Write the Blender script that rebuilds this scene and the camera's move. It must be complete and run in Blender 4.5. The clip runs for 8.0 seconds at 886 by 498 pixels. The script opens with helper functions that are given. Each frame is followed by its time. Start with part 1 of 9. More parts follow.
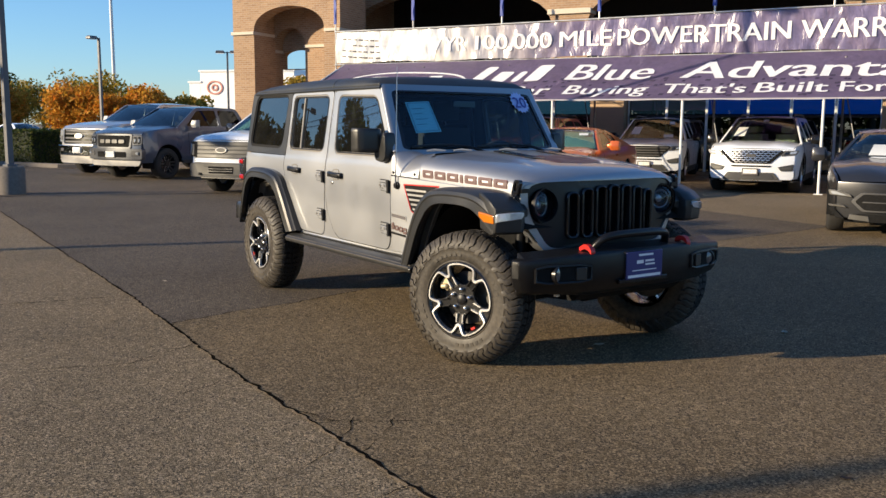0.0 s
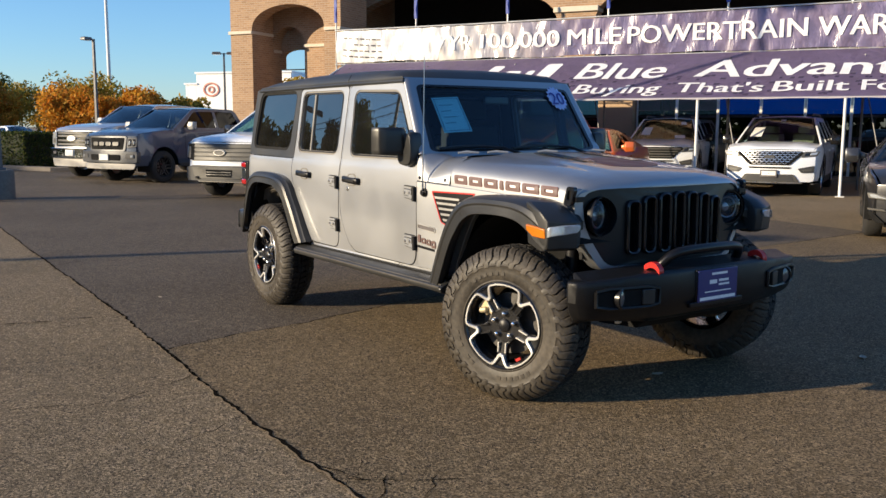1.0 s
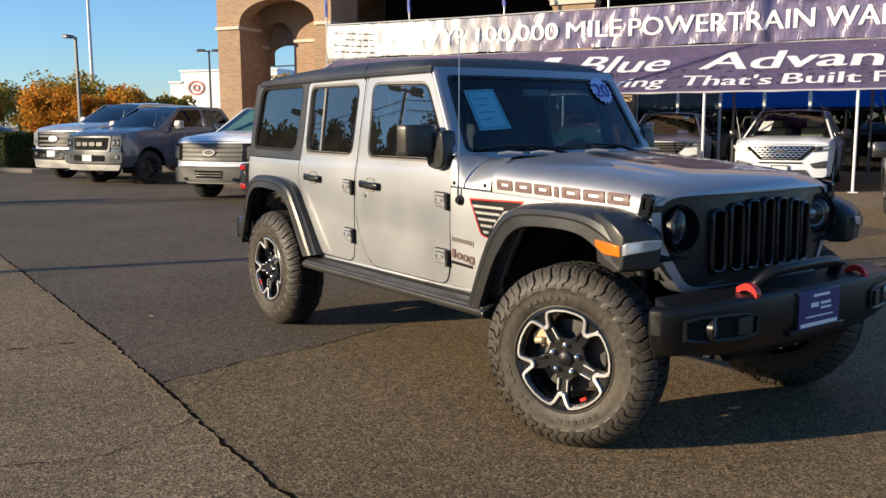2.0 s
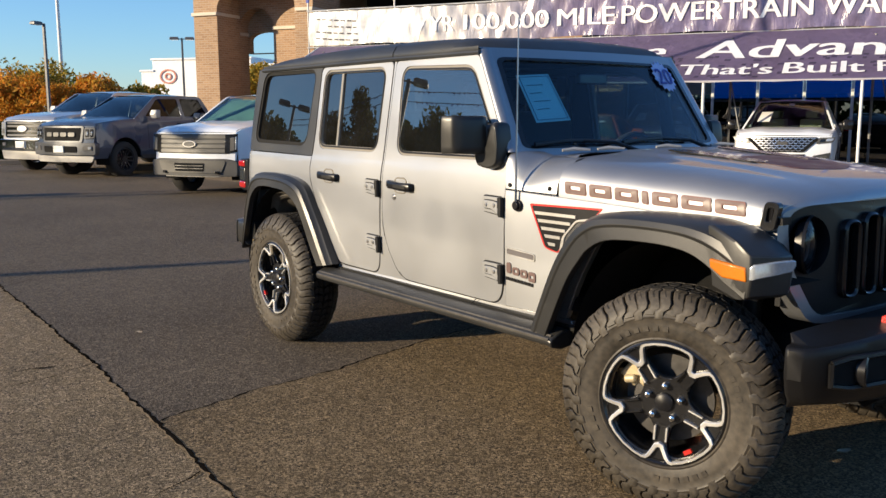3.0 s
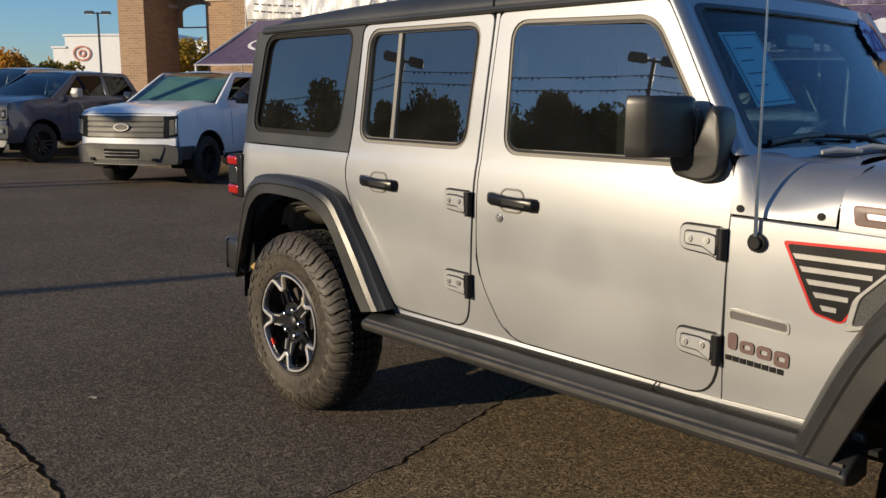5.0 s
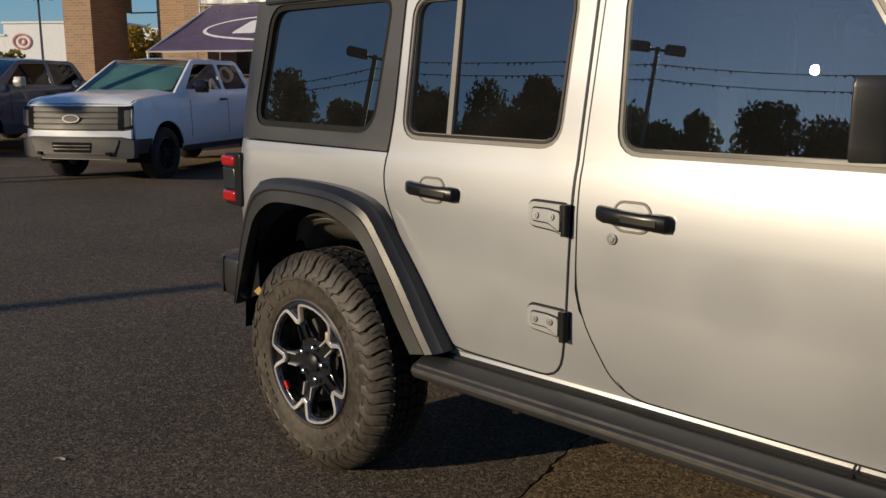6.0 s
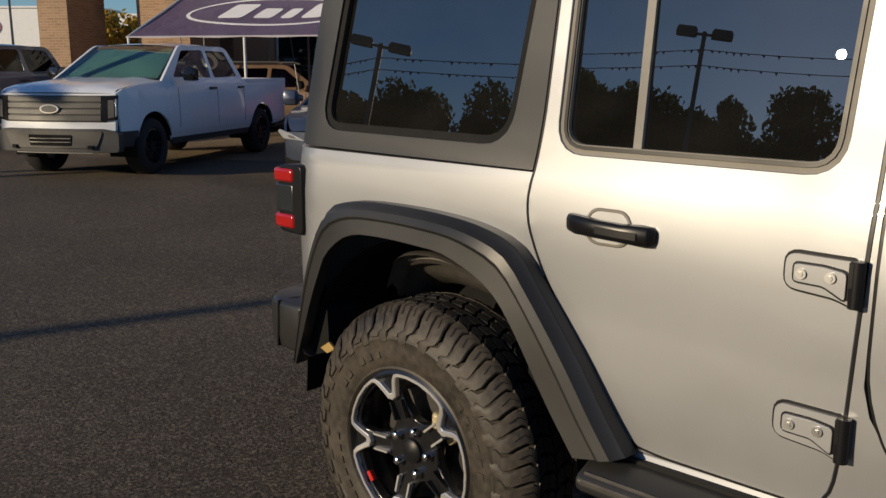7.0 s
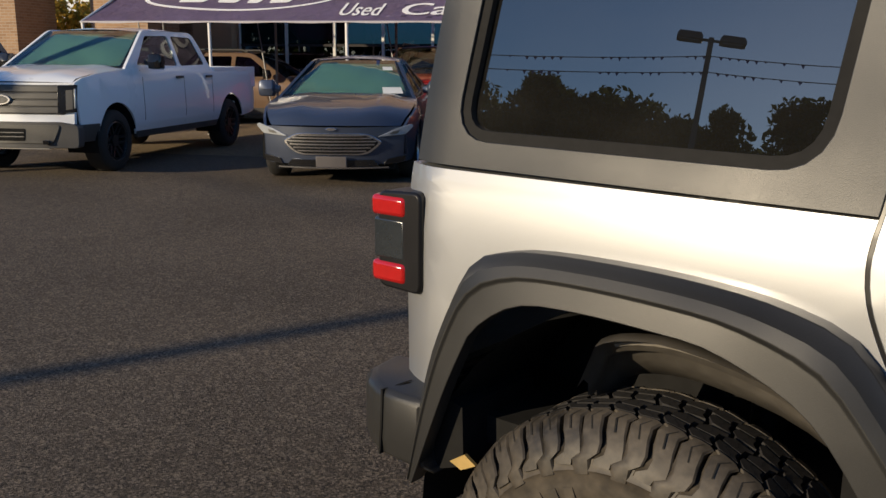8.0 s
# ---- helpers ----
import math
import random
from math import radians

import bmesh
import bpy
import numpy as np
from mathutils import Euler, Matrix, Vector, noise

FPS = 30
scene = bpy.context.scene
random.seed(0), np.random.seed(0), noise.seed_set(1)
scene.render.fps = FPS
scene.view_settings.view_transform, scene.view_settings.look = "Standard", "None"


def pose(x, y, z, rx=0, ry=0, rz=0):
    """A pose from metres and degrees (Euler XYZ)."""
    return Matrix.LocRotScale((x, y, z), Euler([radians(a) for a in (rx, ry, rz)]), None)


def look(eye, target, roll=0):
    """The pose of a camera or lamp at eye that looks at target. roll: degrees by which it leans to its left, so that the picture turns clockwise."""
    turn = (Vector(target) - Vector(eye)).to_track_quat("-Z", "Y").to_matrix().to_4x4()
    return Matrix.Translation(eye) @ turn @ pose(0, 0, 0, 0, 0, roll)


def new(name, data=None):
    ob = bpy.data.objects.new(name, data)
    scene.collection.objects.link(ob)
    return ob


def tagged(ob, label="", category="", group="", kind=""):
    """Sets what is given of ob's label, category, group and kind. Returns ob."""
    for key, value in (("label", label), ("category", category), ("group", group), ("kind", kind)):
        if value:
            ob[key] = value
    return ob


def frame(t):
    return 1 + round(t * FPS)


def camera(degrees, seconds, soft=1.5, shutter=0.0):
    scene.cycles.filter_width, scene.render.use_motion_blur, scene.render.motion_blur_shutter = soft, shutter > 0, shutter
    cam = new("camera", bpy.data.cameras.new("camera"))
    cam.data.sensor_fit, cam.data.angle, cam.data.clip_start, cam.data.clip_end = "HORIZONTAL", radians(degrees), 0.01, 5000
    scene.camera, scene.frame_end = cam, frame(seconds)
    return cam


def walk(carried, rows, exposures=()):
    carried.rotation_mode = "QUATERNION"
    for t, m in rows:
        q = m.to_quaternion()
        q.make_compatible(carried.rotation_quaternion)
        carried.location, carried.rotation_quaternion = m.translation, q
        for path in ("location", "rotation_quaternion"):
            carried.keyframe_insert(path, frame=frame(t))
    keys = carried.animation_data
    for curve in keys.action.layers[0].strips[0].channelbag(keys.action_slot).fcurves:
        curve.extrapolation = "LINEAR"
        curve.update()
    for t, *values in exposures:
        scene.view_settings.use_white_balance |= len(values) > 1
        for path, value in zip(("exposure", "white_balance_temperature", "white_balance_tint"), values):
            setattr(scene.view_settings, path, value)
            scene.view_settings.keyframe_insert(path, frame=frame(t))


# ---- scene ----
cam = camera(53.4, 8.0)
PATH = [
    (0, (5.696, -3.854, 1.411), (4.061, -2.735, 1.135), 0.36),
    (0.5, (5.337, -3.719, 1.407), (3.704, -2.597, 1.132), 0.26),
    (1, (4.967, -3.620, 1.392), (3.336, -2.495, 1.120), 0.21),
    (2.5, (3.830, -3.350, 1.397), (2.234, -2.180, 1.106), -0.37),
    (3, (3.433, -3.288, 1.401), (1.857, -2.094, 1.099), -0.17),
    (3.5, (3.042, -3.178, 1.406), (1.480, -1.968, 1.096), -0.10),
    (4, (2.617, -3.109, 1.396), (1.080, -1.870, 1.074), -0.15),
    (5.5, (1.371, -2.790, 1.396), (-0.052, -1.430, 1.039), 0.05),
    (6, (0.971, -2.674, 1.382), (-0.413, -1.279, 1.012), -0.14),
    (6.5, (0.546, -2.516, 1.390), (-0.801, -1.088, 1.009), 0.03),
    (7, (0.064, -2.395, 1.391), (-1.277, -0.966, 0.995), 0.07),
    (7.5, (-0.388, -2.245, 1.381), (-1.701, -0.792, 0.971), -0.02),
    (8, (-0.867, -2.088, 1.375), (-2.128, -0.592, 0.958), 0.39),
]
walk(cam, [(t, look(eye, target, roll)) for t, eye, target, roll in PATH],
     exposures=((0, 0.93), (2.5, 0.95), (4, 0.73), (5.5, 0.15), (6.5, -0.08), (7.5, 0.05), (8, 0.37)))

# ---- light ----
SUN_AZ = math.atan2(-0.954, -0.30)          # where the sun stands, seen from above
SUN_EL = radians(15.5)
world = bpy.data.worlds.new("sky")
scene.world = world
world.use_nodes = True
wn = world.node_tree.nodes
sky = wn.new("ShaderNodeTexSky")
sky.sky_type = "NISHITA"
sky.sun_disc = False
sky.sun_elevation = SUN_EL
sky.sun_rotation = math.pi / 2 - SUN_AZ
sky.air_density, sky.dust_density, sky.ozone_density = 1.0, 0.20, 6.0
wn["Background"].inputs["Strength"].default_value = 0.108
world.node_tree.links.new(sky.outputs[0], wn["Background"].inputs["Color"])
sun = new("sun", bpy.data.lights.new("sun", "SUN"))
sun.data.energy = 4.2
sun.data.angle = radians(0.53)
sun.data.color = (1.0, 0.82, 0.57)
sun_way = Vector((math.cos(SUN_AZ) * math.cos(SUN_EL), math.sin(SUN_AZ) * math.cos(SUN_EL), math.sin(SUN_EL)))
sun.matrix_world = look(sun_way * 60, (0, 0, 0))


# ---- materials ----
def mat(name, color, rough=0.5, metal=0.0, vary=0.12, grain=60.0, stain=2.5, bump=0.0, rough_vary=0.1, coat=0.0, spec=0.5, tint=None, per_piece=0.0):
    """A surface whose colour varies at two scales, with fine relief."""
    m = bpy.data.materials.new(name)
    m.use_nodes = True
    n, l = m.node_tree.nodes, m.node_tree.links
    b = n["Principled BSDF"]
    co = n.new("ShaderNodeTexCoord")
    fine, wide = n.new("ShaderNodeTexNoise"), n.new("ShaderNodeTexNoise")
    fine.inputs["Scale"].default_value, fine.inputs["Detail"].default_value = grain, 3
    wide.inputs["Scale"].default_value, wide.inputs["Detail"].default_value = stain, 4
    for t in (fine, wide):
        l.new(co.outputs["Object"], t.inputs["Vector"])
    add = n.new("ShaderNodeMath")
    add.operation = "ADD"
    l.new(fine.outputs[0], add.inputs[0]), l.new(wide.outputs[0], add.inputs[1])
    ramp = n.new("ShaderNodeMapRange")
    ramp.inputs["From Min"].default_value, ramp.inputs["From Max"].default_value = 0.6, 1.4
    l.new(add.outputs[0], ramp.inputs["Value"])
    mix = n.new("ShaderNodeMix")
    mix.data_type = "RGBA"
    low = tuple(c * (1 - vary) for c in color)
    high = tuple(min(1, c * (1 + vary)) for c in (tint or color))
    mix.inputs["A"].default_value, mix.inputs["B"].default_value = (*low, 1), (*high, 1)
    l.new(ramp.outputs[0], mix.inputs["Factor"])
    out = mix.outputs["Result"]
    if per_piece:
        info, hsv, rng = n.new("ShaderNodeObjectInfo"), n.new("ShaderNodeHueSaturation"), n.new("ShaderNodeMapRange")
        rng.inputs["To Min"].default_value, rng.inputs["To Max"].default_value = 1 - per_piece, 1 + per_piece
        l.new(info.outputs["Random"], rng.inputs["Value"]), l.new(rng.outputs[0], hsv.inputs["Value"])
        l.new(out, hsv.inputs["Color"])
        out = hsv.outputs[0]
    l.new(out, b.inputs["Base Color"])
    rr = n.new("ShaderNodeMapRange")
    rr.inputs["From Min"].default_value, rr.inputs["From Max"].default_value = 0.3, 0.7
    rr.inputs["To Min"].default_value, rr.inputs["To Max"].default_value = max(0.02, rough - rough_vary), min(1, rough + rough_vary)
    l.new(wide.outputs[0], rr.inputs["Value"]), l.new(rr.outputs[0], b.inputs["Roughness"])
    b.inputs["Metallic"].default_value = metal
    b.inputs["Specular IOR Level"].default_value = spec
    b.inputs["Coat Weight"].default_value, b.inputs["Coat Roughness"].default_value = coat, 0.04
    if bump:
        bp = n.new("ShaderNodeBump")
        bp.inputs["Strength"].default_value, bp.inputs["Distance"].default_value = 0.6, bump
        l.new(fine.outputs[0], bp.inputs["Height"]), l.new(bp.outputs[0], b.inputs["Normal"])
    return m


def glass(name, tint, ior=1.5, rough=0.0, dust=0.0):
    """A thin pane: tinted, with a mirror's gloss that grows at grazing angles."""
    m = bpy.data.materials.new(name)
    m.use_nodes = True
    n, l = m.node_tree.nodes, m.node_tree.links
    n.remove(n["Principled BSDF"])
    clear, gloss, mix, edge, power, level = (n.new("ShaderNode" + k) for k in ("BsdfTransparent", "BsdfGlossy", "MixShader", "LayerWeight", "Math", "MapRange"))
    clear.inputs[0].default_value = (*tint, 1)
    gloss.inputs["Roughness"].default_value = rough
    edge.inputs["Blend"].default_value = 0.5
    power.operation = "POWER"
    power.inputs[1].default_value = 5.0
    level.inputs["To Min"].default_value = ((ior - 1) / (ior + 1)) ** 2
    l.new(edge.outputs["Facing"], power.inputs[0]), l.new(power.outputs[0], level.inputs["Value"])
    l.new(level.outputs[0], mix.inputs[0]), l.new(clear.outputs[0], mix.inputs[1]), l.new(gloss.outputs[0], mix.inputs[2])
    if dust:                                          # thin film of road dust on the pane
        film, veil, spots, lot = (n.new("ShaderNode" + k) for k in ("BsdfDiffuse", "MixShader", "TexNoise", "MapRange"))
        film.inputs[0].default_value = (0.62, 0.60, 0.56, 1)
        spots.inputs["Scale"].default_value, spots.inputs["Detail"].default_value = 3.0, 6
        lot.inputs["From Min"].default_value, lot.inputs["From Max"].default_value = 0.3, 0.7
        lot.inputs["To Min"].default_value, lot.inputs["To Max"].default_value = dust * 0.6, dust * 1.4
        l.new(spots.outputs[0], lot.inputs["Value"]), l.new(lot.outputs[0], veil.inputs[0])
        l.new(mix.outputs[0], veil.inputs[1]), l.new(film.outputs[0], veil.inputs[2])
        mix = veil
    l.new(mix.outputs[0], n["Material Output"].inputs[0])
    return m


def asphalt(name, dark, light, brown, chip=90.0):
    m = bpy.data.materials.new(name)
    m.use_nodes = True
    n, l = m.node_tree.nodes, m.node_tree.links
    b = n["Principled BSDF"]
    co = n.new("ShaderNodeTexCoord")
    chips, fine, mid, wide = n.new("ShaderNodeTexVoronoi"), n.new("ShaderNodeTexNoise"), n.new("ShaderNodeTexNoise"), n.new("ShaderNodeTexNoise")
    for t, s in ((chips, chip), (fine, 260.0), (mid, 14.0), (wide, 0.55)):
        t.inputs["Scale"].default_value = s
        l.new(co.outputs["Object"], t.inputs["Vector"])
    for t in (fine, mid, wide):
        t.inputs["Detail"].default_value = 4
    tone = n.new("ShaderNodeValToRGB")
    tone.color_ramp.elements[0].position, tone.color_ramp.elements[1].position = 0.18, 0.92
    tone.color_ramp.elements[0].color, tone.color_ramp.elements[1].color = (*dark, 1), (*light, 1)
    e = tone.color_ramp.elements.new(0.6)
    e.color = (*[0.55 * a + 0.45 * c for a, c in zip(dark, light)], 1)
    l.new(chips.outputs["Color"], tone.inputs[0])
    stain = n.new("ShaderNodeMix")
    stain.data_type = "RGBA"
    stain.blend_type = "MIX"
    stain.inputs["B"].default_value = (*brown, 1)
    r1 = n.new("ShaderNodeMapRange")
    r1.inputs["From Min"].default_value, r1.inputs["From Max"].default_value, r1.inputs["To Max"].default_value = 0.38, 0.68, 0.7
    l.new(mid.outputs[0], r1.inputs["Value"]), l.new(r1.outputs[0], stain.inputs["Factor"]), l.new(tone.outputs[0], stain.inputs["A"])
    big = n.new("ShaderNodeHueSaturation")
    r2 = n.new("ShaderNodeMapRange")
    r2.inputs["From Min"].default_value, r2.inputs["From Max"].default_value = 0.3, 0.7
    r2.inputs["To Min"].default_value, r2.inputs["To Max"].default_value = 0.78, 1.2
    l.new(wide.outputs[0], r2.inputs["Value"]), l.new(r2.outputs[0], big.inputs["Value"]), l.new(stain.outputs["Result"], big.inputs["Color"])
    stone, pick, pale = n.new("ShaderNodeTexVoronoi"), n.new("ShaderNodeMapRange"), n.new("ShaderNodeMix")
    stone.inputs["Scale"].default_value = 115.0
    pale.data_type = "RGBA"
    pale.inputs["B"].default_value = (*[min(1.0, c * 1.25) for c in light], 1)
    pick.inputs["From Min"].default_value, pick.inputs["From Max"].default_value, pick.inputs["To Max"].default_value = 0.84, 0.96, 0.55
    one = n.new("ShaderNodeSeparateColor")
    l.new(co.outputs["Object"], stone.inputs["Vector"]), l.new(stone.outputs["Color"], one.inputs[0]), l.new(one.outputs[0], pick.inputs["Value"])
    l.new(pick.outputs[0], pale.inputs["Factor"]), l.new(big.outputs[0], pale.inputs["A"]), l.new(pale.outputs["Result"], b.inputs["Base Color"])
    b.inputs["Roughness"].default_value = 0.82
    b.inputs["Specular IOR Level"].default_value = 0.25
    grit = n.new("ShaderNodeTexNoise")
    grit.inputs["Scale"].default_value, grit.inputs["Detail"].default_value, grit.inputs["Roughness"].default_value = 75.0, 5, 0.7
    l.new(co.outputs["Object"], grit.inputs["Vector"])
    hs = n.new("ShaderNodeMath")
    hs.operation = "MULTIPLY_ADD"
    hs.inputs[1].default_value = 0.35
    l.new(fine.outputs[0], hs.inputs[0]), l.new(grit.outputs[0], hs.inputs[2])
    bp = n.new("ShaderNodeBump")
    bp.inputs["Strength"].default_value, bp.inputs["Distance"].default_value = 1.0, 0.016
    l.new(hs.outputs[0], bp.inputs["Height"]), l.new(bp.outputs[0], b.inputs["Normal"])
    return m


def brickwork(name, a, b_, mortar, size=(0.2, 0.067)):
    m = bpy.data.materials.new(name)
    m.use_nodes = True
    n, l = m.node_tree.nodes, m.node_tree.links
    b = n["Principled BSDF"]
    co, mp, tex = n.new("ShaderNodeTexCoord"), n.new("ShaderNodeMapping"), n.new("ShaderNodeTexBrick")
    sep, com, ad = n.new("ShaderNodeSeparateXYZ"), n.new("ShaderNodeCombineXYZ"), n.new("ShaderNodeMath")
    l.new(co.outputs["Object"], sep.inputs[0])
    l.new(sep.outputs[0], ad.inputs[0]), l.new(sep.outputs[1], ad.inputs[1])
    l.new(ad.outputs[0], com.inputs[0]), l.new(sep.outputs[2], com.inputs[1])
    l.new(com.outputs[0], tex.inputs["Vector"])
    tex.inputs["Scale"].default_value = 1.0
    tex.inputs["Brick Width"].default_value, tex.inputs["Row Height"].default_value = size
    tex.inputs["Mortar Size"].default_value = 0.006
    tex.inputs["Color1"].default_value, tex.inputs["Color2"].default_value, tex.inputs["Mortar"].default_value = (*a, 1), (*b_, 1), (*mortar, 1)
    no = n.new("ShaderNodeTexNoise")
    no.inputs["Scale"].default_value = 0.8
    l.new(co.outputs["Object"], no.inputs["Vector"])
    hsv, rg = n.new("ShaderNodeHueSaturation"), n.new("ShaderNodeMapRange")
    rg.inputs["To Min"].default_value, rg.inputs["To Max"].default_value = 0.75, 1.25
    l.new(no.outputs[0], rg.inputs["Value"]), l.new(rg.outputs[0], hsv.inputs["Value"]), l.new(tex.outputs["Color"], hsv.inputs["Color"])
    l.new(hsv.outputs[0], b.inputs["Base Color"])
    b.inputs["Roughness"].default_value = 0.85
    bp = n.new("ShaderNodeBump")
    bp.inputs["Distance"].default_value, bp.inputs["Strength"].default_value = 0.006, 0.5
    bp.invert = True
    l.new(tex.outputs["Fac"], bp.inputs["Height"]), l.new(bp.outputs[0], b.inputs["Normal"])
    return m


def leaf_mat(name, colors):
    """Leaves that differ clump by clump."""
    m = bpy.data.materials.new(name)
    m.use_nodes = True
    n, l = m.node_tree.nodes, m.node_tree.links
    b = n["Principled BSDF"]
    geo, ramp = n.new("ShaderNodeNewGeometry"), n.new("ShaderNodeValToRGB")
    for i, c in enumerate(colors):
        e = ramp.color_ramp.elements[i] if i < 2 else ramp.color_ramp.elements.new(0.5)
        e.position, e.color = i / (len(colors) - 1), (*c, 1)
    l.new(geo.outputs["Random Per Island"], ramp.inputs[0]), l.new(ramp.outputs[0], b.inputs["Base Color"])
    b.inputs["Roughness"].default_value = 0.65
    b.inputs["Specular IOR Level"].default_value = 0.2
    thin, mix = n.new("ShaderNodeBsdfTranslucent"), n.new("ShaderNodeMixShader")
    mix.inputs[0].default_value = 0.42
    l.new(ramp.outputs[0], thin.inputs["Color"])
    l.new(b.outputs[0], mix.inputs[1]), l.new(thin.outputs[0], mix.inputs[2]), l.new(mix.outputs[0], n["Material Output"].inputs[0])
    return m


ASPHALT = asphalt("worn_asphalt", (0.033, 0.0255, 0.0165), (0.510, 0.388, 0.243), (0.157, 0.115, 0.064), 130.0)
ASPHALT_PATCH = asphalt("patched_asphalt", (0.0315, 0.0256, 0.0200), (0.272, 0.217, 0.159), (0.081, 0.064, 0.047), 130.0)
ASPHALT_BROWN = asphalt("brown_asphalt", (0.025, 0.0186, 0.0110), (0.405, 0.296, 0.170), (0.117, 0.081, 0.040), 130.0)
SAND = mat("sandy_crack_edge", (0.30, 0.225, 0.14), 0.95, vary=0.35, grain=160, spec=0.1)
CRACK = mat("crack_filler", (0.012, 0.010, 0.008), 1.0, vary=0.3, grain=200, spec=0.0)
SILVER = mat("silver_metallic_paint", (0.368, 0.378, 0.394), 0.50, 0.80, vary=0.05, grain=900, stain=2.2, rough_vary=0.05, coat=0.75)
BLACK_PLASTIC = mat("textured_black_plastic", (0.025, 0.025, 0.0245), 0.38, vary=0.25, grain=500, bump=0.0002)
BUMPER_BLACK = mat("black_bumper_plastic", (0.0085, 0.0085, 0.0095), 0.42, vary=0.25, grain=500, bump=0.0006, spec=0.3)
HARDTOP = mat("black_grained_hardtop", (0.027, 0.029, 0.032), 0.46, vary=0.2, grain=700, bump=0.0005)
GLOSS_BLACK = mat("gloss_black_paint", (0.010, 0.010, 0.011), 0.22, vary=0.2, coat=0.3)
SATIN_BLACK = mat("satin_black_steel", (0.0085, 0.0085, 0.010), 0.36, vary=0.25, grain=300, spec=0.35)
TYRE = mat("dusty_tyre_rubber", (0.015, 0.013, 0.011), 0.58, vary=0.40, grain=45, stain=5, bump=0.0006, tint=(0.055, 0.045, 0.033))
TREAD = mat("dusty_tread_rubber", (0.024, 0.021, 0.017), 0.60, vary=0.40, grain=60, stain=6, bump=0.0006, tint=(0.060, 0.050, 0.038))
# crown without dust, darkened further to carry the shade it stands in
TREAD_TOP = mat("worn_tread_rubber", (0.011, 0.010, 0.010), 0.70, vary=0.35, grain=60, stain=6, bump=0.001)
# near-black, for the shade down between the tread blocks
GROOVE_SHADE = mat("dark_groove_rubber", (0.006, 0.006, 0.006), 0.9, vary=0.3, grain=60)
MACHINED = mat("machined_aluminium", (0.82, 0.81, 0.79), 0.32, 0.75, vary=0.05, grain=400)
STEEL = mat("brushed_steel", (0.5, 0.5, 0.5), 0.35, 1.0, vary=0.1, grain=200)
CHROME = mat("chrome", (0.85, 0.85, 0.86), 0.10, 1.0, vary=0.03, rough_vary=0.03)
# underbody black, also the painted shade of gaps, intakes and openings
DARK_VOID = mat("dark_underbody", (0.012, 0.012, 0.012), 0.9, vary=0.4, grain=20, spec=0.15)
SEAT = mat("black_seat_cloth", (0.020, 0.020, 0.021), 0.8, vary=0.3, grain=200)
RED = mat("red_paint", (0.55, 0.02, 0.015), 0.4, vary=0.08)
DECAL_FILL = mat("brown_decal", (0.115, 0.068, 0.062), 0.45, vary=0.15)
DARK_RED = mat("dark_red_decal", (0.125, 0.040, 0.034), 0.5, vary=0.12, grain=120)
RED_LENS = mat("red_lamp_lens", (0.40, 0.010, 0.010), 0.12, vary=0.1, coat=0.8)
AMBER = mat("amber_lamp_lens", (0.66, 0.185, 0.010), 0.15, vary=0.08, grain=150, coat=0.8)
CLEAR_LENS = mat("clear_lamp_lens", (0.42, 0.45, 0.48), 0.12, 0.3, vary=0.2, grain=80, coat=1.0)
LENS_GLASS = glass("lamp_glass", (0.75, 0.78, 0.82), 1.5)
SIDE_GLASS = glass("privacy_glass", (0.05, 0.055, 0.06), 2.35, dust=0.013)
FRONT_GLASS = glass("lightly_tinted_glass", (0.46, 0.53, 0.53), 2.45, dust=0.009)
SCREEN_GLASS = glass("windscreen_glass", (0.66, 0.80, 0.88), 1.5)
PAPER_TEAL = mat("teal_paper", (0.46, 0.86, 0.80), 0.6, vary=0.06)
INK = mat("dark_ink", (0.06, 0.12, 0.16), 0.6, vary=0.1)
WHITE = mat("white_vinyl", (0.80, 0.80, 0.80), 0.5, vary=0.04)
BLUE_INK = mat("blue_ink", (0.03, 0.05, 0.30), 0.5, vary=0.08)
PLATE_BLUE = mat("blue_dealer_plate", (0.03, 0.035, 0.16), 0.35, vary=0.1)
GREY_DECAL = mat("grey_decal", (0.11, 0.10, 0.10), 0.5, vary=0.1)


# ---- building helpers ----
def thing(name, label, category, group="", at=None):
    ob = tagged(new(name), label, category, group)
    ob.empty_display_size = 0.2
    if at is not None:
        ob.matrix_world = at
    return ob


def part(name, bm, material, parent=None, label="", bevel=0.0, sharp=38, kind="", normals=True):
    """One bmesh as one mesh object under a thing or a part."""
    if normals:
        bmesh.ops.recalc_face_normals(bm, faces=bm.faces)
    me = bpy.data.meshes.new(name)
    bm.to_mesh(me)
    bm.free()
    for m in material if isinstance(material, (list, tuple)) else [material]:
        me.materials.append(m)
    me.shade_smooth()
    me.set_sharp_from_angle(angle=radians(sharp))
    ob = new(name, me)
    if parent is not None:
        ob.parent = parent
    if label:
        ob["label"] = label
    if kind:
        ob["kind"] = kind
    if bevel:
        b = ob.modifiers.new("edge", "BEVEL")
        b.width, b.segments, b.limit_method, b.angle_limit = bevel, 2, "ANGLE", radians(40)
    return ob


def box(bm, x0, x1, y0, y1, z0, z1, at=None):
    vs = [bm.verts.new((x, y, z)) for x in (x0, x1) for y in (y0, y1) for z in (z0, z1)]
    for f in ((0, 1, 3, 2), (4, 6, 7, 5), (0, 4, 5, 1), (2, 3, 7, 6), (0, 2, 6, 4), (1, 5, 7, 3)):
        bm.faces.new([vs[i] for i in f])
    if at is not None:
        for v in vs:
            v.co = at @ v.co
    return vs


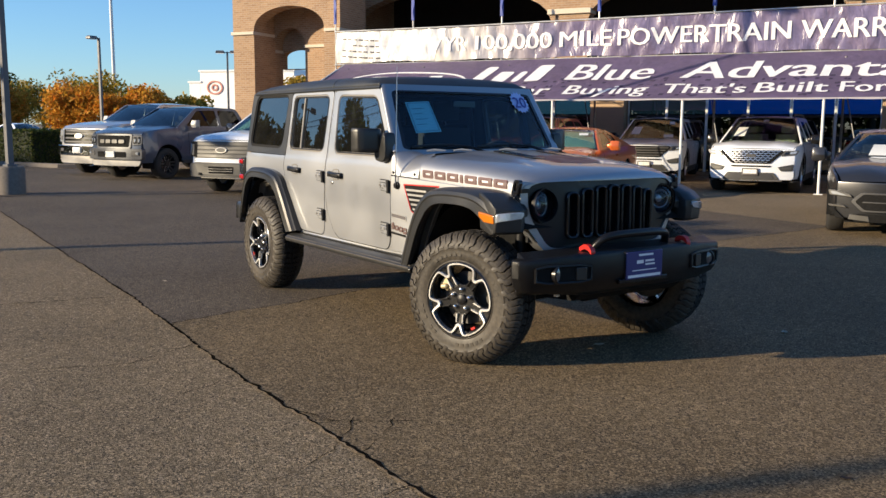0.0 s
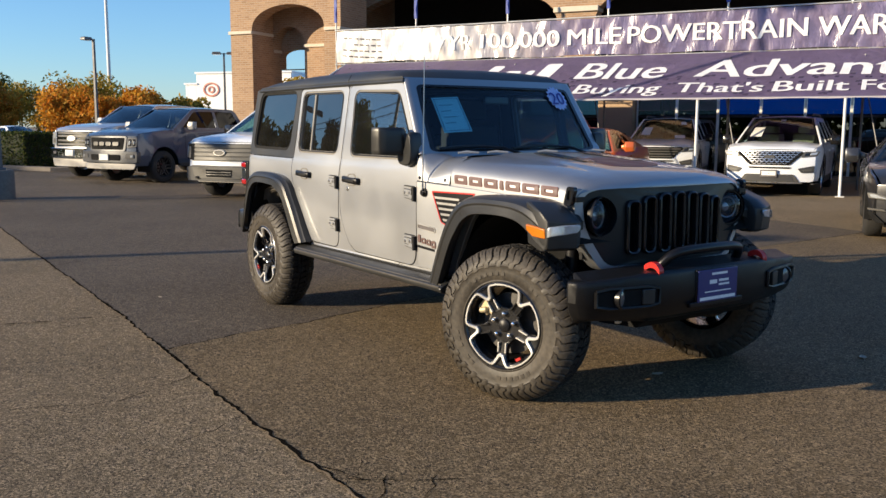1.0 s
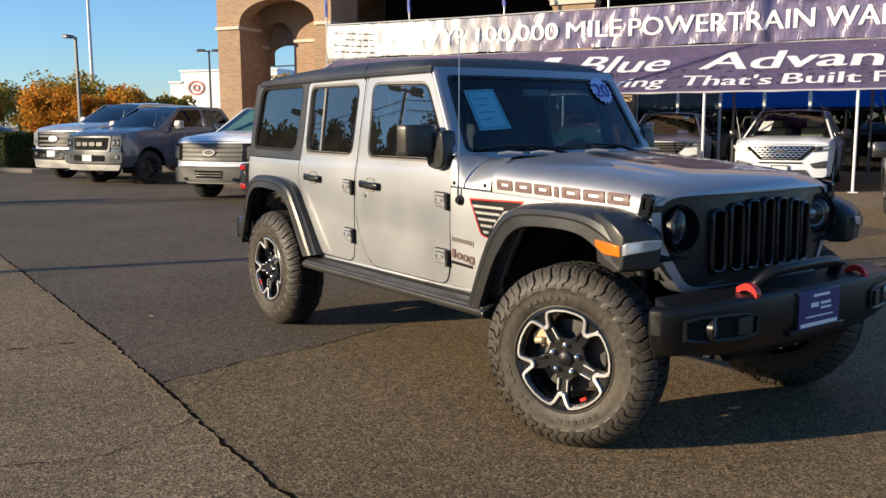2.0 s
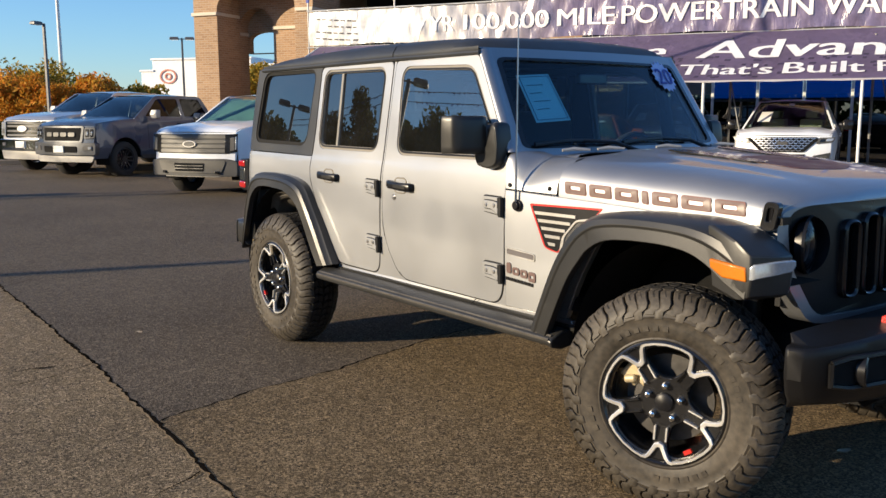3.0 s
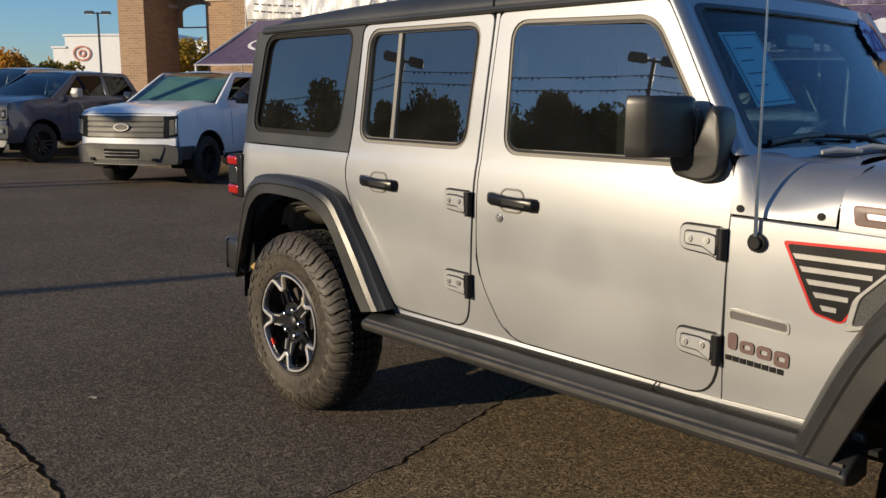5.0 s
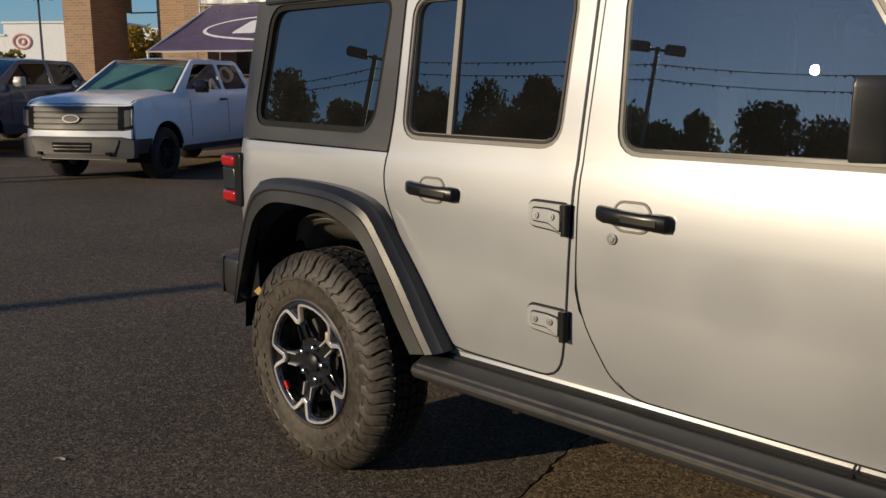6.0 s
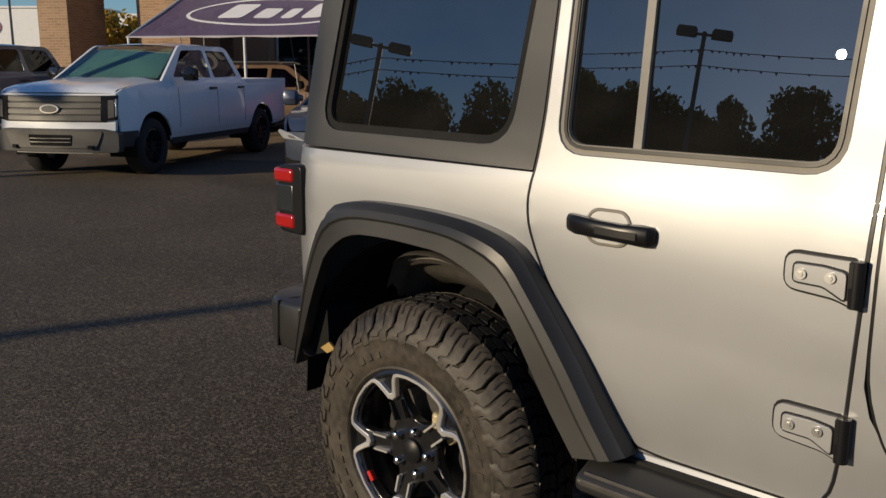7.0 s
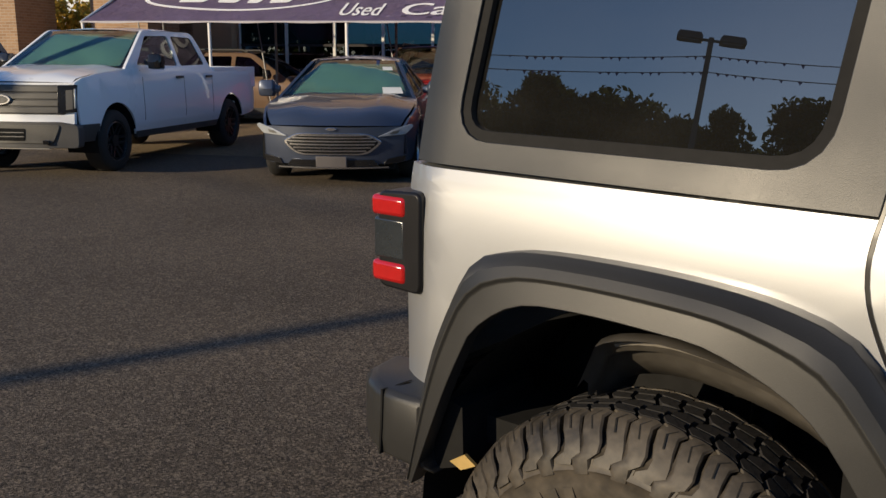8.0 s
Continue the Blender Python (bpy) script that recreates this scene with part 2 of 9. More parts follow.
def loft(bm, rings, closed=True, caps=True):
    """Joins rings of equally many points by quads."""
    rows = [[bm.verts.new(p) for p in r] for r in rings]
    n = len(rows[0])
    for a, b in zip(rows, rows[1:]):
        for i in range(n if closed else n - 1):
            j = (i + 1) % n
            bm.faces.new((a[i], a[j], b[j], b[i]))
    if caps and closed:
        bm.faces.new(rows[0][::-1])
        bm.faces.new(rows[-1])
    return rows


def tube(bm, pts, r, n=10, caps=True):
    pts = [Vector(p) for p in pts]
    rings = []
    for i, p in enumerate(pts):
        d = (pts[min(i + 1, len(pts) - 1)] - pts[max(i - 1, 0)]).normalized()
        a = d.orthogonal().normalized() if i == 0 else (a - d * a.dot(d)).normalized()
        c = d.cross(a)
        rr = r[i] if isinstance(r, (list, tuple)) else r
        rings.append([p + rr * (math.cos(k) * a + math.sin(k) * c) for k in (2 * math.pi * j / n for j in range(n))])
    return loft(bm, rings, True, caps)


def lathe(bm, profile, n=48, closed=False):
    """Turns (radius, y) pairs about the y axis."""
    rows = [[bm.verts.new((r * math.cos(k), y, r * math.sin(k))) for r, y in profile] for k in (2 * math.pi * i / n for i in range(n))]
    m = len(profile)
    for i in range(n):
        a, b = rows[i], rows[(i + 1) % n]
        for j in range(m if closed else m - 1):
            bm.faces.new((a[j], a[(j + 1) % m], b[(j + 1) % m], b[j]))


def disc(bm, r, y, n=24, y2=None, at=None):
    """A short round slab about the y axis."""
    y2 = y + 0.01 if y2 is None else y2
    rings = [[Vector((r * math.cos(k), yy, r * math.sin(k))) for k in (2 * math.pi * i / n for i in range(n))] for yy in (y, y2)]
    if at is not None:
        rings = [[at @ p for p in q] for q in rings]
    loft(bm, rings)


def rounded(pts, r, n=4):
    """A polygon in the plane with rounded corners; r is one radius or one for each corner."""
    out = []
    for i, p in enumerate(pts):
        p, a, b = Vector(p), Vector(pts[i - 1]), Vector(pts[(i + 1) % len(pts)])
        rr = r[i] if isinstance(r, (list, tuple)) else r
        da, db = a - p, b - p
        k = min(rr, da.length * 0.49, db.length * 0.49)
        if k < 1e-4:
            out.append(tuple(p))
            continue
        s, e = p + da.normalized() * k, p + db.normalized() * k
        for j in range(n + 1):
            t = j / n
            out.append(tuple((1 - t) ** 2 * s + 2 * t * (1 - t) * p + t * t * e))
    return out


def smooth_line(pts, n=6):
    """A curve through points, finely stepped."""
    q = [Vector(p) for p in pts]
    q = [2 * q[0] - q[1]] + q + [2 * q[-1] - q[-2]]
    out = []
    for a, b, c, d in zip(q, q[1:], q[2:], q[3:]):
        for j in range(n):
            t = j / n
            out.append(0.5 * (2 * b + (c - a) * t + (2 * a - 5 * b + 4 * c - d) * t * t + (3 * b - a - 3 * c + d) * t ** 3))
    return [tuple(p) for p in out + [q[-2]]]


def spread(pts, n):
    """n points at even steps along a line of points."""
    q = [Vector(p) for p in pts]
    d = [0.0]
    for a, b in zip(q, q[1:]):
        d.append(d[-1] + (b - a).length)
    out, k = [], 0
    for i in range(n):
        s = d[-1] * i / (n - 1)
        while k < len(q) - 2 and d[k + 1] < s:
            k += 1
        w = (s - d[k]) / max(1e-9, d[k + 1] - d[k])
        out.append(q[k].lerp(q[k + 1], w))
    return out


def lerp_table(table, x):
    if x <= table[0][0]:
        return table[0][1]
    for (a, p), (b, q) in zip(table, table[1:]):
        if x <= b:
            return p + (q - p) * (x - a) / (b - a)
    return table[-1][1]


def skin(loops, place, thick, zs=(), xs=(), side=-1):
    """A panel cut from flat outlines (the first is the rim, the others are holes), sliced, laid on a curved surface and given
    thickness. place maps the outline's two numbers to a point; thick is the vector to the panel's inner face."""
    bm = bmesh.new()
    edges = []
    for loop in loops:
        vs = [bm.verts.new((x, 0, z)) for x, z in loop]
        edges += [bm.edges.new((a, b)) for a, b in zip(vs, vs[1:] + vs[:1])]
    bmesh.ops.triangle_fill(bm, use_beauty=True, use_dissolve=False, edges=edges)
    for lv, no in [(z, (0, 0, 1)) for z in zs] + [(x, (1, 0, 0)) for x in xs]:
        co = (0, 0, lv) if no[2] else (lv, 0, 0)
        bmesh.ops.bisect_plane(bm, geom=bm.verts[:] + bm.edges[:] + bm.faces[:], plane_co=co, plane_no=no, dist=1e-5)
    for v in bm.verts:
        v.co = place(v.co.x, v.co.z)
    made = bmesh.ops.extrude_face_region(bm, geom=bm.faces[:])
    for v in [g for g in made["geom"] if isinstance(g, bmesh.types.BMVert)]:
        v.co += Vector(thick(v.co) if callable(thick) else thick)
    if side > 0:
        flip_y(bm)
    return bm


def flip_y(bm):
    for v in bm.verts:
        v.co.y *= -1


def letters(text, size, material, name, parent, at, depth=0.004, shear=0.0, width=1.0, align="LEFT"):
    """Words in the built-in font as a mesh."""
    cu = bpy.data.curves.new(name, "FONT")
    cu.body, cu.size, cu.extrude, cu.shear, cu.align_x, cu.resolution_u = text, size, depth, shear, align, 3
    tmp = bpy.data.objects.new(name, cu)
    me = bpy.data.meshes.new_from_object(tmp)
    bpy.data.objects.remove(tmp)
    me.materials.clear()
    me.materials.append(material)
    ob = new(name, me)
    ob.parent = parent
    ob.matrix_basis = at @ Matrix.Diagonal((width, 1, 1, 1))
    return ob


# ---- ground ----
def wander(pts, step, amp, seed):
    """A line of points made crooked."""
    rnd = random.Random(seed)
    out, drift = [], 0.0
    for a, b in zip(pts, pts[1:]):
        a, b = Vector(a), Vector(b)
        n = max(1, int((b - a).length / step))
        nrm = Vector((-(b - a).y, (b - a).x)).normalized()
        for i in range(n):
            drift = 0.75 * drift + rnd.uniform(-1, 1)
            out.append(a.lerp(b, i / n) + nrm * (amp * (0.55 * drift + 0.6 * rnd.uniform(-1, 1)) if 0 < i else 0))
    return out + [Vector(pts[-1])]


def build_ground():
    bm = bmesh.new()
    ring = [-2500, -400, -120, -45, -20, -8, 0, 8, 20, 45, 120, 400, 2500]
    grid = [[bm.verts.new((x, y, 0)) for x in ring] for y in ring]
    for i in range(len(ring) - 1):
        for j in range(len(ring) - 1):
            bm.faces.new((grid[i][j], grid[i][j + 1], grid[i + 1][j + 1], grid[i + 1][j]))
    tagged(part("ground", bm, ASPHALT, None), "worn brown-grey asphalt car park with cracks", "ground", kind="structure")
    long_seam = wander([(-30, -1.30), (-12, -1.70), (-7.9, -1.80), (-4.85, -1.87), (-1.8, -1.93), (-0.5, -1.99), (1.1, -2.07), (3.1, -2.08), (6, -2.1), (12, -2.2)], 0.035, 0.013, 3)
    cross = wander([(-0.47, -1.97), (-0.63, -1.43), (-0.69, -0.93), (-0.92, -0.07), (-1.05, 0.8), (-1.3, 3.0), (-1.6, 8.0)], 0.03, 0.012, 5)
    # darker relaid sheet beyond the seam
    k = min(range(len(long_seam)), key=lambda i: (long_seam[i] - Vector((-0.47, -1.97))).length)
    loop = [(p.x, p.y) for p in long_seam[:k + 1]] + [(p.x, p.y) for p in cross[1:]] + [(-6, 8.6), (-14, 4.5), (-30, 1.5)]
    bm = skin([loop], lambda x, y: Vector((x, y, 0.004)), (0, 0, -0.003))
    tagged(part("asphalt_patch", bm, ASPHALT_PATCH, None), "darker relaid sheet of asphalt in the car park", "pavement", kind="structure")

    loop = [(p.x, p.y) for p in long_seam[k:]] + [(12, 8.6), (-1.3, 8.6)] + [(p.x, p.y) for p in cross[:0:-1]]
    bm = skin([loop], lambda x, y: Vector((x, y, 0.004)), (0, 0, -0.003))
    tagged(part("asphalt_apron", bm, ASPHALT_BROWN, None), "brown worn asphalt under and before the off-roader", "pavement", kind="structure")

    def crack(line, width, seed, z=0.006, fill=CRACK, label="open dark crack in the asphalt"):
        rnd = random.Random(seed)
        bm = bmesh.new()
        rows = []
        for i, p in enumerate(line):
            d = (line[min(i + 1, len(line) - 1)] - line[max(i - 1, 0)]).normalized()
            nrm = Vector((-d.y, d.x))
            w = width * rnd.uniform(0.15, 1.6)
            rows.append([(p.x + nrm.x * w, p.y + nrm.y * w, z), (p.x + nrm.x * w * 0.2, p.y + nrm.y * w * 0.2, z + 0.0005), (p.x - nrm.x * w, p.y - nrm.y * w, z)])
        loft(bm, rows, False)
        tagged(part("pavement_crack", bm, fill, None), label, "crack", kind="structure")
    crack(long_seam, 0.0085, 1)
    crack(cross, 0.0048, 2)
    crack([p + Vector((0.007, 0.0)) for p in cross[:140]], 0.0030, 21, 0.0052, SAND, "pale crumbled edge of the old asphalt")
    crack([p + Vector((0.0, -0.012)) for p in long_seam if -4 < p.x < 5], 0.0045, 22, 0.0052, SAND, "pale crumbled edge of the old asphalt")
    crack(wander([(-1.66, -1.99), (-1.74, -2.22), (-1.74, -2.4), (-2.04, -3.6)], 0.03, 0.012, 9), 0.0065, 4)
    rnd = random.Random(77)
    for k in range(16):                              # short side cracks
        x0 = rnd.uniform(-7.0, 4.6)
        p = min(long_seam, key=lambda q: abs(q.x - x0))
        d = rnd.choice((-1, 1)) * rnd.uniform(0.10, 0.55)
        e = (p.x + rnd.uniform(-0.35, 0.35), p.y + d)
        crack(wander([(p.x, p.y), ((p.x + e[0]) / 2 + 0.04, (p.y + e[1]) / 2), e], 0.05, 0.018, 100 + k), rnd.uniform(0.0015, 0.003), 200 + k)
    crack(wander([(0.2, -2.05), (0.45, -2.5), (0.3, -3.0)], 0.07, 0.02, 11), 0.003, 6)



def fallen_leaf(x, y, turn, size, material):
    """A small curled dry leaf."""
    t = thing("fallen_leaf", "small curled dry leaf lying on the asphalt", "leaf", "fallen leaves", pose(x, y, 0.006, 0, 0, turn))
    bm = bmesh.new()
    loft(bm, [[(size * a, size * w * k, size * (0.10 * k * k + 0.12 * abs(a - 0.5))) for k in (-1, -0.5, 0, 0.5, 1)] for a, w in ((0.0, 0.02), (0.2, 0.20), (0.5, 0.30), (0.8, 0.18), (1.0, 0.02))], False)
    part("blade", bm, material, t)
    bm = bmesh.new()
    tube(bm, [(0, 0, size * 0.07), (-size * 0.3, 0.01 * size, size * 0.02)], size * 0.015, 5)
    part("stalk", bm, material, t)


DRY_LEAF = mat("pale_dry_leaf", (0.42, 0.36, 0.27), 0.7, vary=0.2)
DARK_LEAF = mat("dark_dry_leaf", (0.03, 0.02, 0.015), 0.8, vary=0.2)

build_ground()
for x, y, turn, size, lm in ((-2.23, -1.5, 20, 0.045, DRY_LEAF), (1.64, 0.12, 70, 0.07, DRY_LEAF), (2.13, 1.45, 130, 0.08, DRY_LEAF), (3.79, -0.59, 40, 0.05, DARK_LEAF)):
    fallen_leaf(x, y, turn, size, lm)


# ---- the silver off-road vehicle, its axles at x = 1.504 and -1.504, its nose towards +x ----
SIDE = [(0.46, 0.745), (0.54, 0.760), (0.70, 0.770), (0.90, 0.774), (1.04, 0.773), (1.10, 0.768), (1.14, 0.762), (1.168, 0.755), (1.74, 0.674)]
ZS = (0.56, 0.62, 0.70, 0.80, 0.90, 0.98, 1.04, 1.075, 1.10, 1.12, 1.14, 1.155, 1.168)


def body_y(x, z):
    y = lerp_table(SIDE, z)
    if x < -1.98:                               # rounded rear corner
        y -= 0.055 * min(1.0, (-1.98 - x) / 0.14) ** 2
    if x > 0.56 and z > 0.4:                     # the cowl draws in towards the bonnet
        y -= 0.075 * min(1.0, (x - 0.56) / 0.9)
    return y


def on_side(proud=0.0):
    return lambda x, z: Vector((x, -body_y(x, z) - proud, z))


def off_road_wheel(parent, m, spin=0.0):
    """Tyre with blocky tread, black rim with a machined edge, five nuts and a brake disc; its outer face towards -y."""
    wheel = new("wheel")
    wheel.parent, wheel.matrix_basis = parent, m
    wheel["label"] = "black alloy wheel with machined edges and a dusty all-terrain tyre"
    R, W = 0.405, 0.131
    bm = bmesh.new()
    lathe(bm, [(0.222, -W + 0.020), (0.234, -W + 0.002), (0.240, -W - 0.004), (0.246, -W - 0.001), (0.262, -W - 0.006), (0.295, -W - 0.010), (0.318, -W - 0.008), (0.324, -W - 0.011), (0.330, -W - 0.007), (0.350, -W)], 72)
    lathe(bm, [(0.350, W), (0.295, W + 0.010), (0.246, W + 0.001), (0.222, W - 0.02)], 72)
    for k in range(48):                          # low raised marks on the side wall
        if k % 24 in (2, 3, 4, 5, 6, 7, 12, 13, 15, 16, 17):
            box(bm, 0.272, 0.292, -W - 0.0112, -W - 0.006, -0.010, 0.010, Matrix.Rotation(2 * math.pi * k / 48, 4, "Y"))
    part("tyre", bm, TYRE, wheel)
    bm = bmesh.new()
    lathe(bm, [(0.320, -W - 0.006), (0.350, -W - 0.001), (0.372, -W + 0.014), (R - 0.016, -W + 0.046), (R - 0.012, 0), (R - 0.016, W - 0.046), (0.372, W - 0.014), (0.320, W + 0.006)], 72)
    part("tread_base", bm, GROOVE_SHADE, wheel)
    blocks_, crown, cuts = bmesh.new(), bmesh.new(), bmesh.new()
    n = 27
    st = 2 * math.pi / n
    half = st * R / 2
    for k in range(n):
        for s in (-1, 1):
            q = Matrix.Rotation(st * (k + (0.0 if s < 0 else 0.5)), 4, "Y")
            # the shoulder in section from the side wall up to the tread; its shift bends each gap into a zigzag, and the two halves of a block end at different depths
            prof = ((0.0, W + 0.003, 0.014), (0.004, W + 0.011, 0.014), (0.343, W + 0.011, 0.012), (0.354, W + 0.007, -0.006), (0.370, W - 0.001, -0.009), (0.390, W - 0.018, -0.001), (R + 0.003, W - 0.038, 0.004), (R + 0.008, W - 0.056, -0.004), (R + 0.009, 0.070, 0.004),
                    (R - 0.016, 0.070, 0.004), (0.37, W - 0.03, 0.0))
            for e0, e1, lo, out in ((-0.94, -0.06, 0.313, 0.0), (0.04, 0.90, 0.329, -0.003)):
                ring = []
                for e, dip in ((e0, 0.004), (e0 + 0.07, 0.0), ((e0 + e1) / 2, -0.001), (e1 - 0.07, 0.0), (e1, 0.004)):
                    row = []
                    for j, (r, y, sh) in enumerate(prof):
                        r = lo + r if j < 2 else r
                        # the halves stay joined low on the shoulder and part towards the tread
                        ee = e if j >= 4 or abs(e) > 0.12 else 0.0
                        row.append(q @ Vector((r - (dip if j > 4 else 0.0), s * (y + (out if 1 < j < 7 else 0.0) - (dip if j < 5 else dip * 0.4)), ee * half * r / R + sh)))
                    ring.append(row)
                loft(blocks_, ring)
            # hooked cut through each half of the shoulder block: a strip coloured as its shade
            for e in (-0.52, 0.46):
                rows = [[q @ Vector((r + 0.0010, s * (y + 0.0018), e * half + sh * 1.6 + d)) for d in (-0.0013, 0.0013)] for r, y, sh in prof[5:8]]
                loft(cuts, rows, False)
            # two rows of hooked inner blocks, staggered, two to a shoulder block
            for sub in (-0.5, 0.5):
                for y0, y1, z0, tw in ((0.005, 0.033, -0.020, 0.012), (0.039, 0.064, -0.004, -0.012)):
                    z0 += sub * half
                    v = [q @ Vector((r, s * (y0 + (y1 - y0) * i), z0 + tw * i + dz)) for r in (R - 0.016, R + 0.009) for i, dz in ((0, 0), (0.45, 0.006), (1, 0), (1, 0.036), (0.5, 0.043), (0, 0.036))]
                    loft(crown, [v[:6], v[6:]])
                    rows = [[q @ Vector((R + 0.0095, s * (y0 + (y1 - y0) * i), z0 + tw * i + 0.018 + 0.006 * math.sin(6 * i) + d)) for d in (-0.0014, 0.0014)] for i in (0.05, 0.3, 0.6, 0.95)]
                    loft(cuts, rows, False)
    part("tread", blocks_, TREAD, wheel, "dusty blocky tread", kind="stuff")
    part("tread_crown", crown, TREAD_TOP, wheel, kind="stuff")
    part("tread_groove", cuts, GROOVE_SHADE, wheel, kind="stuff")
    rim = new("rim")
    rim.parent = wheel
    RR = 0.233
    bm = bmesh.new()
    lathe(bm, [(RR + 0.002, -W + 0.016), (RR + 0.004, -W + 0.002), (RR - 0.006, -W - 0.004), (RR - 0.014, -W + 0.004), (RR - 0.022, -W + 0.030), (0.196, -0.02), (0.196, 0.10)], 64)
    part("barrel", bm, GLOSS_BLACK, rim)
    # face with five wide pockets
    def petal(ph):
        pts = []
        for f, r in ((-25, 0.200), (-16, 0.208), (0, 0.210), (16, 0.208), (25, 0.200), (27, 0.17), (25, 0.135), (17, 0.105), (8, 0.092), (-8, 0.092), (-17, 0.105), (-25, 0.135), (-27, 0.17)):
            a = radians(ph + f)
            pts.append((r * math.cos(a), r * math.sin(a)))
        return rounded(pts, 0.012, 2)
    rim_loop = [(0.224 * math.cos(2 * math.pi * i / 60), 0.224 * math.sin(2 * math.pi * i / 60)) for i in range(60)]

    def dish(x, z):
        r = math.hypot(x, z)
        return Vector((x, -W + 0.012 + 0.030 * (1 - min(1, r / 0.2)) ** 0.8 * (1 if r > 0.06 else 0.9), z))
    part("rim_face", skin([rim_loop] + [petal(90 + 36 + 72 * i) for i in range(5)], dish, (0, 0.030, 0)), GLOSS_BLACK, rim, bevel=0.004)
    # machined line that runs round the rim and dips flat-bottomed to each spoke
    bm = bmesh.new()
    line = []
    for i in range(5):
        for off, rad, w in ((-36, 0.2225, 0.0045), (-24, 0.2225, 0.0045), (-15, 0.222, 0.005), (-11.5, 0.218, 0.0065), (-9, 0.204, 0.0075), (-6, 0.179, 0.0075), (-4, 0.164, 0.009), (0, 0.160, 0.010), (4, 0.164, 0.009), (6, 0.179, 0.0075), (9, 0.204, 0.0075), (11.5, 0.218, 0.0065), (15, 0.222, 0.005), (24, 0.2225, 0.0045)):
            a = radians(90 + 72 * i + off)
            line.append((Vector((rad * math.cos(a), rad * math.sin(a))), w, rad))
    rows = []
    for i, (c, w, rad) in enumerate(line):
        d = (line[(i + 1) % len(line)][0] - line[i - 1][0]).normalized()
        nrm = Vector((-d.y, d.x)) * w
        y = -W - 0.005 + 0.034 * (1 - min(1, rad / 0.22))
        rows.append([(c.x + nrm.x, y + 0.002, c.y + nrm.y), (c.x + nrm.x * 0.7, y, c.y + nrm.y * 0.7), (c.x - nrm.x * 0.7, y, c.y - nrm.y * 0.7), (c.x - nrm.x, y + 0.002, c.y - nrm.y), (c.x - nrm.x, y + 0.016, c.y - nrm.y), (c.x + nrm.x, y + 0.016, c.y + nrm.y)])
    loft(bm, rows + [rows[0]], True, False)
    part("machined_edge", bm, MACHINED, rim, "bright machined edge", sharp=15)
    for i in range(5):                           # short bright ridges on the spokes and the nuts
        a = Matrix.Rotation(-radians(90 + 72 * i), 4, "Y")
        for e in (-1, 1):
            bm = bmesh.new()
            box(bm, 0.092, 0.146, -W + 0.012, -W + 0.028, e * 0.022 - 0.003, e * 0.022 + 0.003, a)
            part("spoke_ridge", bm, MACHINED if i in (1, 3, 4) else GLOSS_BLACK, rim)
        bm = bmesh.new()
        q = Matrix.Rotation(-radians(90 + 36 + 72 * i), 4, "Y") @ Matrix.Translation((0.063, 0, 0))
        loft(bm, [[q @ Vector((r * math.cos(2 * math.pi * j / 8), y, r * math.sin(2 * math.pi * j / 8))) for j in range(8)] for r, y in ((0.013, -W + 0.05), (0.013, -W + 0.016), (0.011, -W + 0.008), (0.005, -W + 0.004))])
        part("wheel_nut", bm, CHROME, rim)
    bm = bmesh.new()                              # small red mark on the outer rim
    box(bm, 0.186, 0.200, -W + 0.004, -W + 0.016, -0.016, 0.014, Matrix.Rotation(radians(20), 4, "Y"))
    part("rim_mark", bm, RED, rim, "small red mark")
    bm = bmesh.new()
    lathe(bm, [(0.001, -W + 0.012), (0.026, -W + 0.014), (0.034, -W + 0.020), (0.036, -W + 0.04)], 24)
    part("centre_cap", bm, SATIN_BLACK, rim)
    bm = bmesh.new()
    lathe(bm, [(0.06, -0.035), (0.165, -0.035), (0.165, -0.012), (0.06, -0.012)], 40, True)
    part("brake_disc", bm, mat("worn_brake_disc", (0.11, 0.105, 0.10), 0.45, 0.8, vary=0.3, grain=40), wheel)
    bm = bmesh.new()
    turn = Matrix.Rotation(radians((-142 if spin < 90 else -40) - spin), 4, "Y")
    box(bm, 0.115, 0.190, -0.085, 0.0, -0.045, 0.050, turn)
    box(bm, 0.085, 0.125, -0.095, -0.03, -0.012, 0.020, turn)
    tube(bm, [turn @ Vector((0.13, -0.10, 0.01)), turn @ Vector((0.16, -0.10, 0.045))], 0.016, 10)
    part("brake_calliper", bm, mat("worn_calliper", (0.55, 0.45, 0.28), 0.5, 0.4), wheel, bevel=0.008)
    return wheel


FR_DOOR = rounded([(-0.389, 1.672), (-0.410, 1.137), (-0.408, 0.785), (-0.293, 0.605), (-0.218, 0.567), (0.305, 0.565), (0.519, 0.565), (0.550, 0.700), (0.559, 1.168), (0.517, 1.262), (0.309, 1.615), (0.272, 1.672)],
                  [0.03, 0.2, 0.10, 0.06, 0.06, 0.0, 0.09, 0.10, 0.04, 0.05, 0.06, 0.03], 5)
FR_WIN = rounded([(-0.310, 1.622), (-0.290, 1.219), (0.408, 1.219), (0.408, 1.335), (0.232, 1.606)], [0.05, 0.05, 0.02, 0.03, 0.05], 5)
RR_DOOR = rounded([(-1.156, 1.672), (-1.166, 1.250), (-1.194, 1.075), (-1.154, 0.965), (-1.019, 0.746), (-0.935, 0.583), (-0.830, 0.567), (-0.467, 0.565), (-0.447, 0.700), (-0.435, 1.000), (-0.427, 1.330), (-0.418, 1.672)],
                  [0.04, 0.10, 0.06, 0.06, 0.15, 0.05, 0.05, 0.10, 0.10, 0.15, 0.15, 0.03], 5)
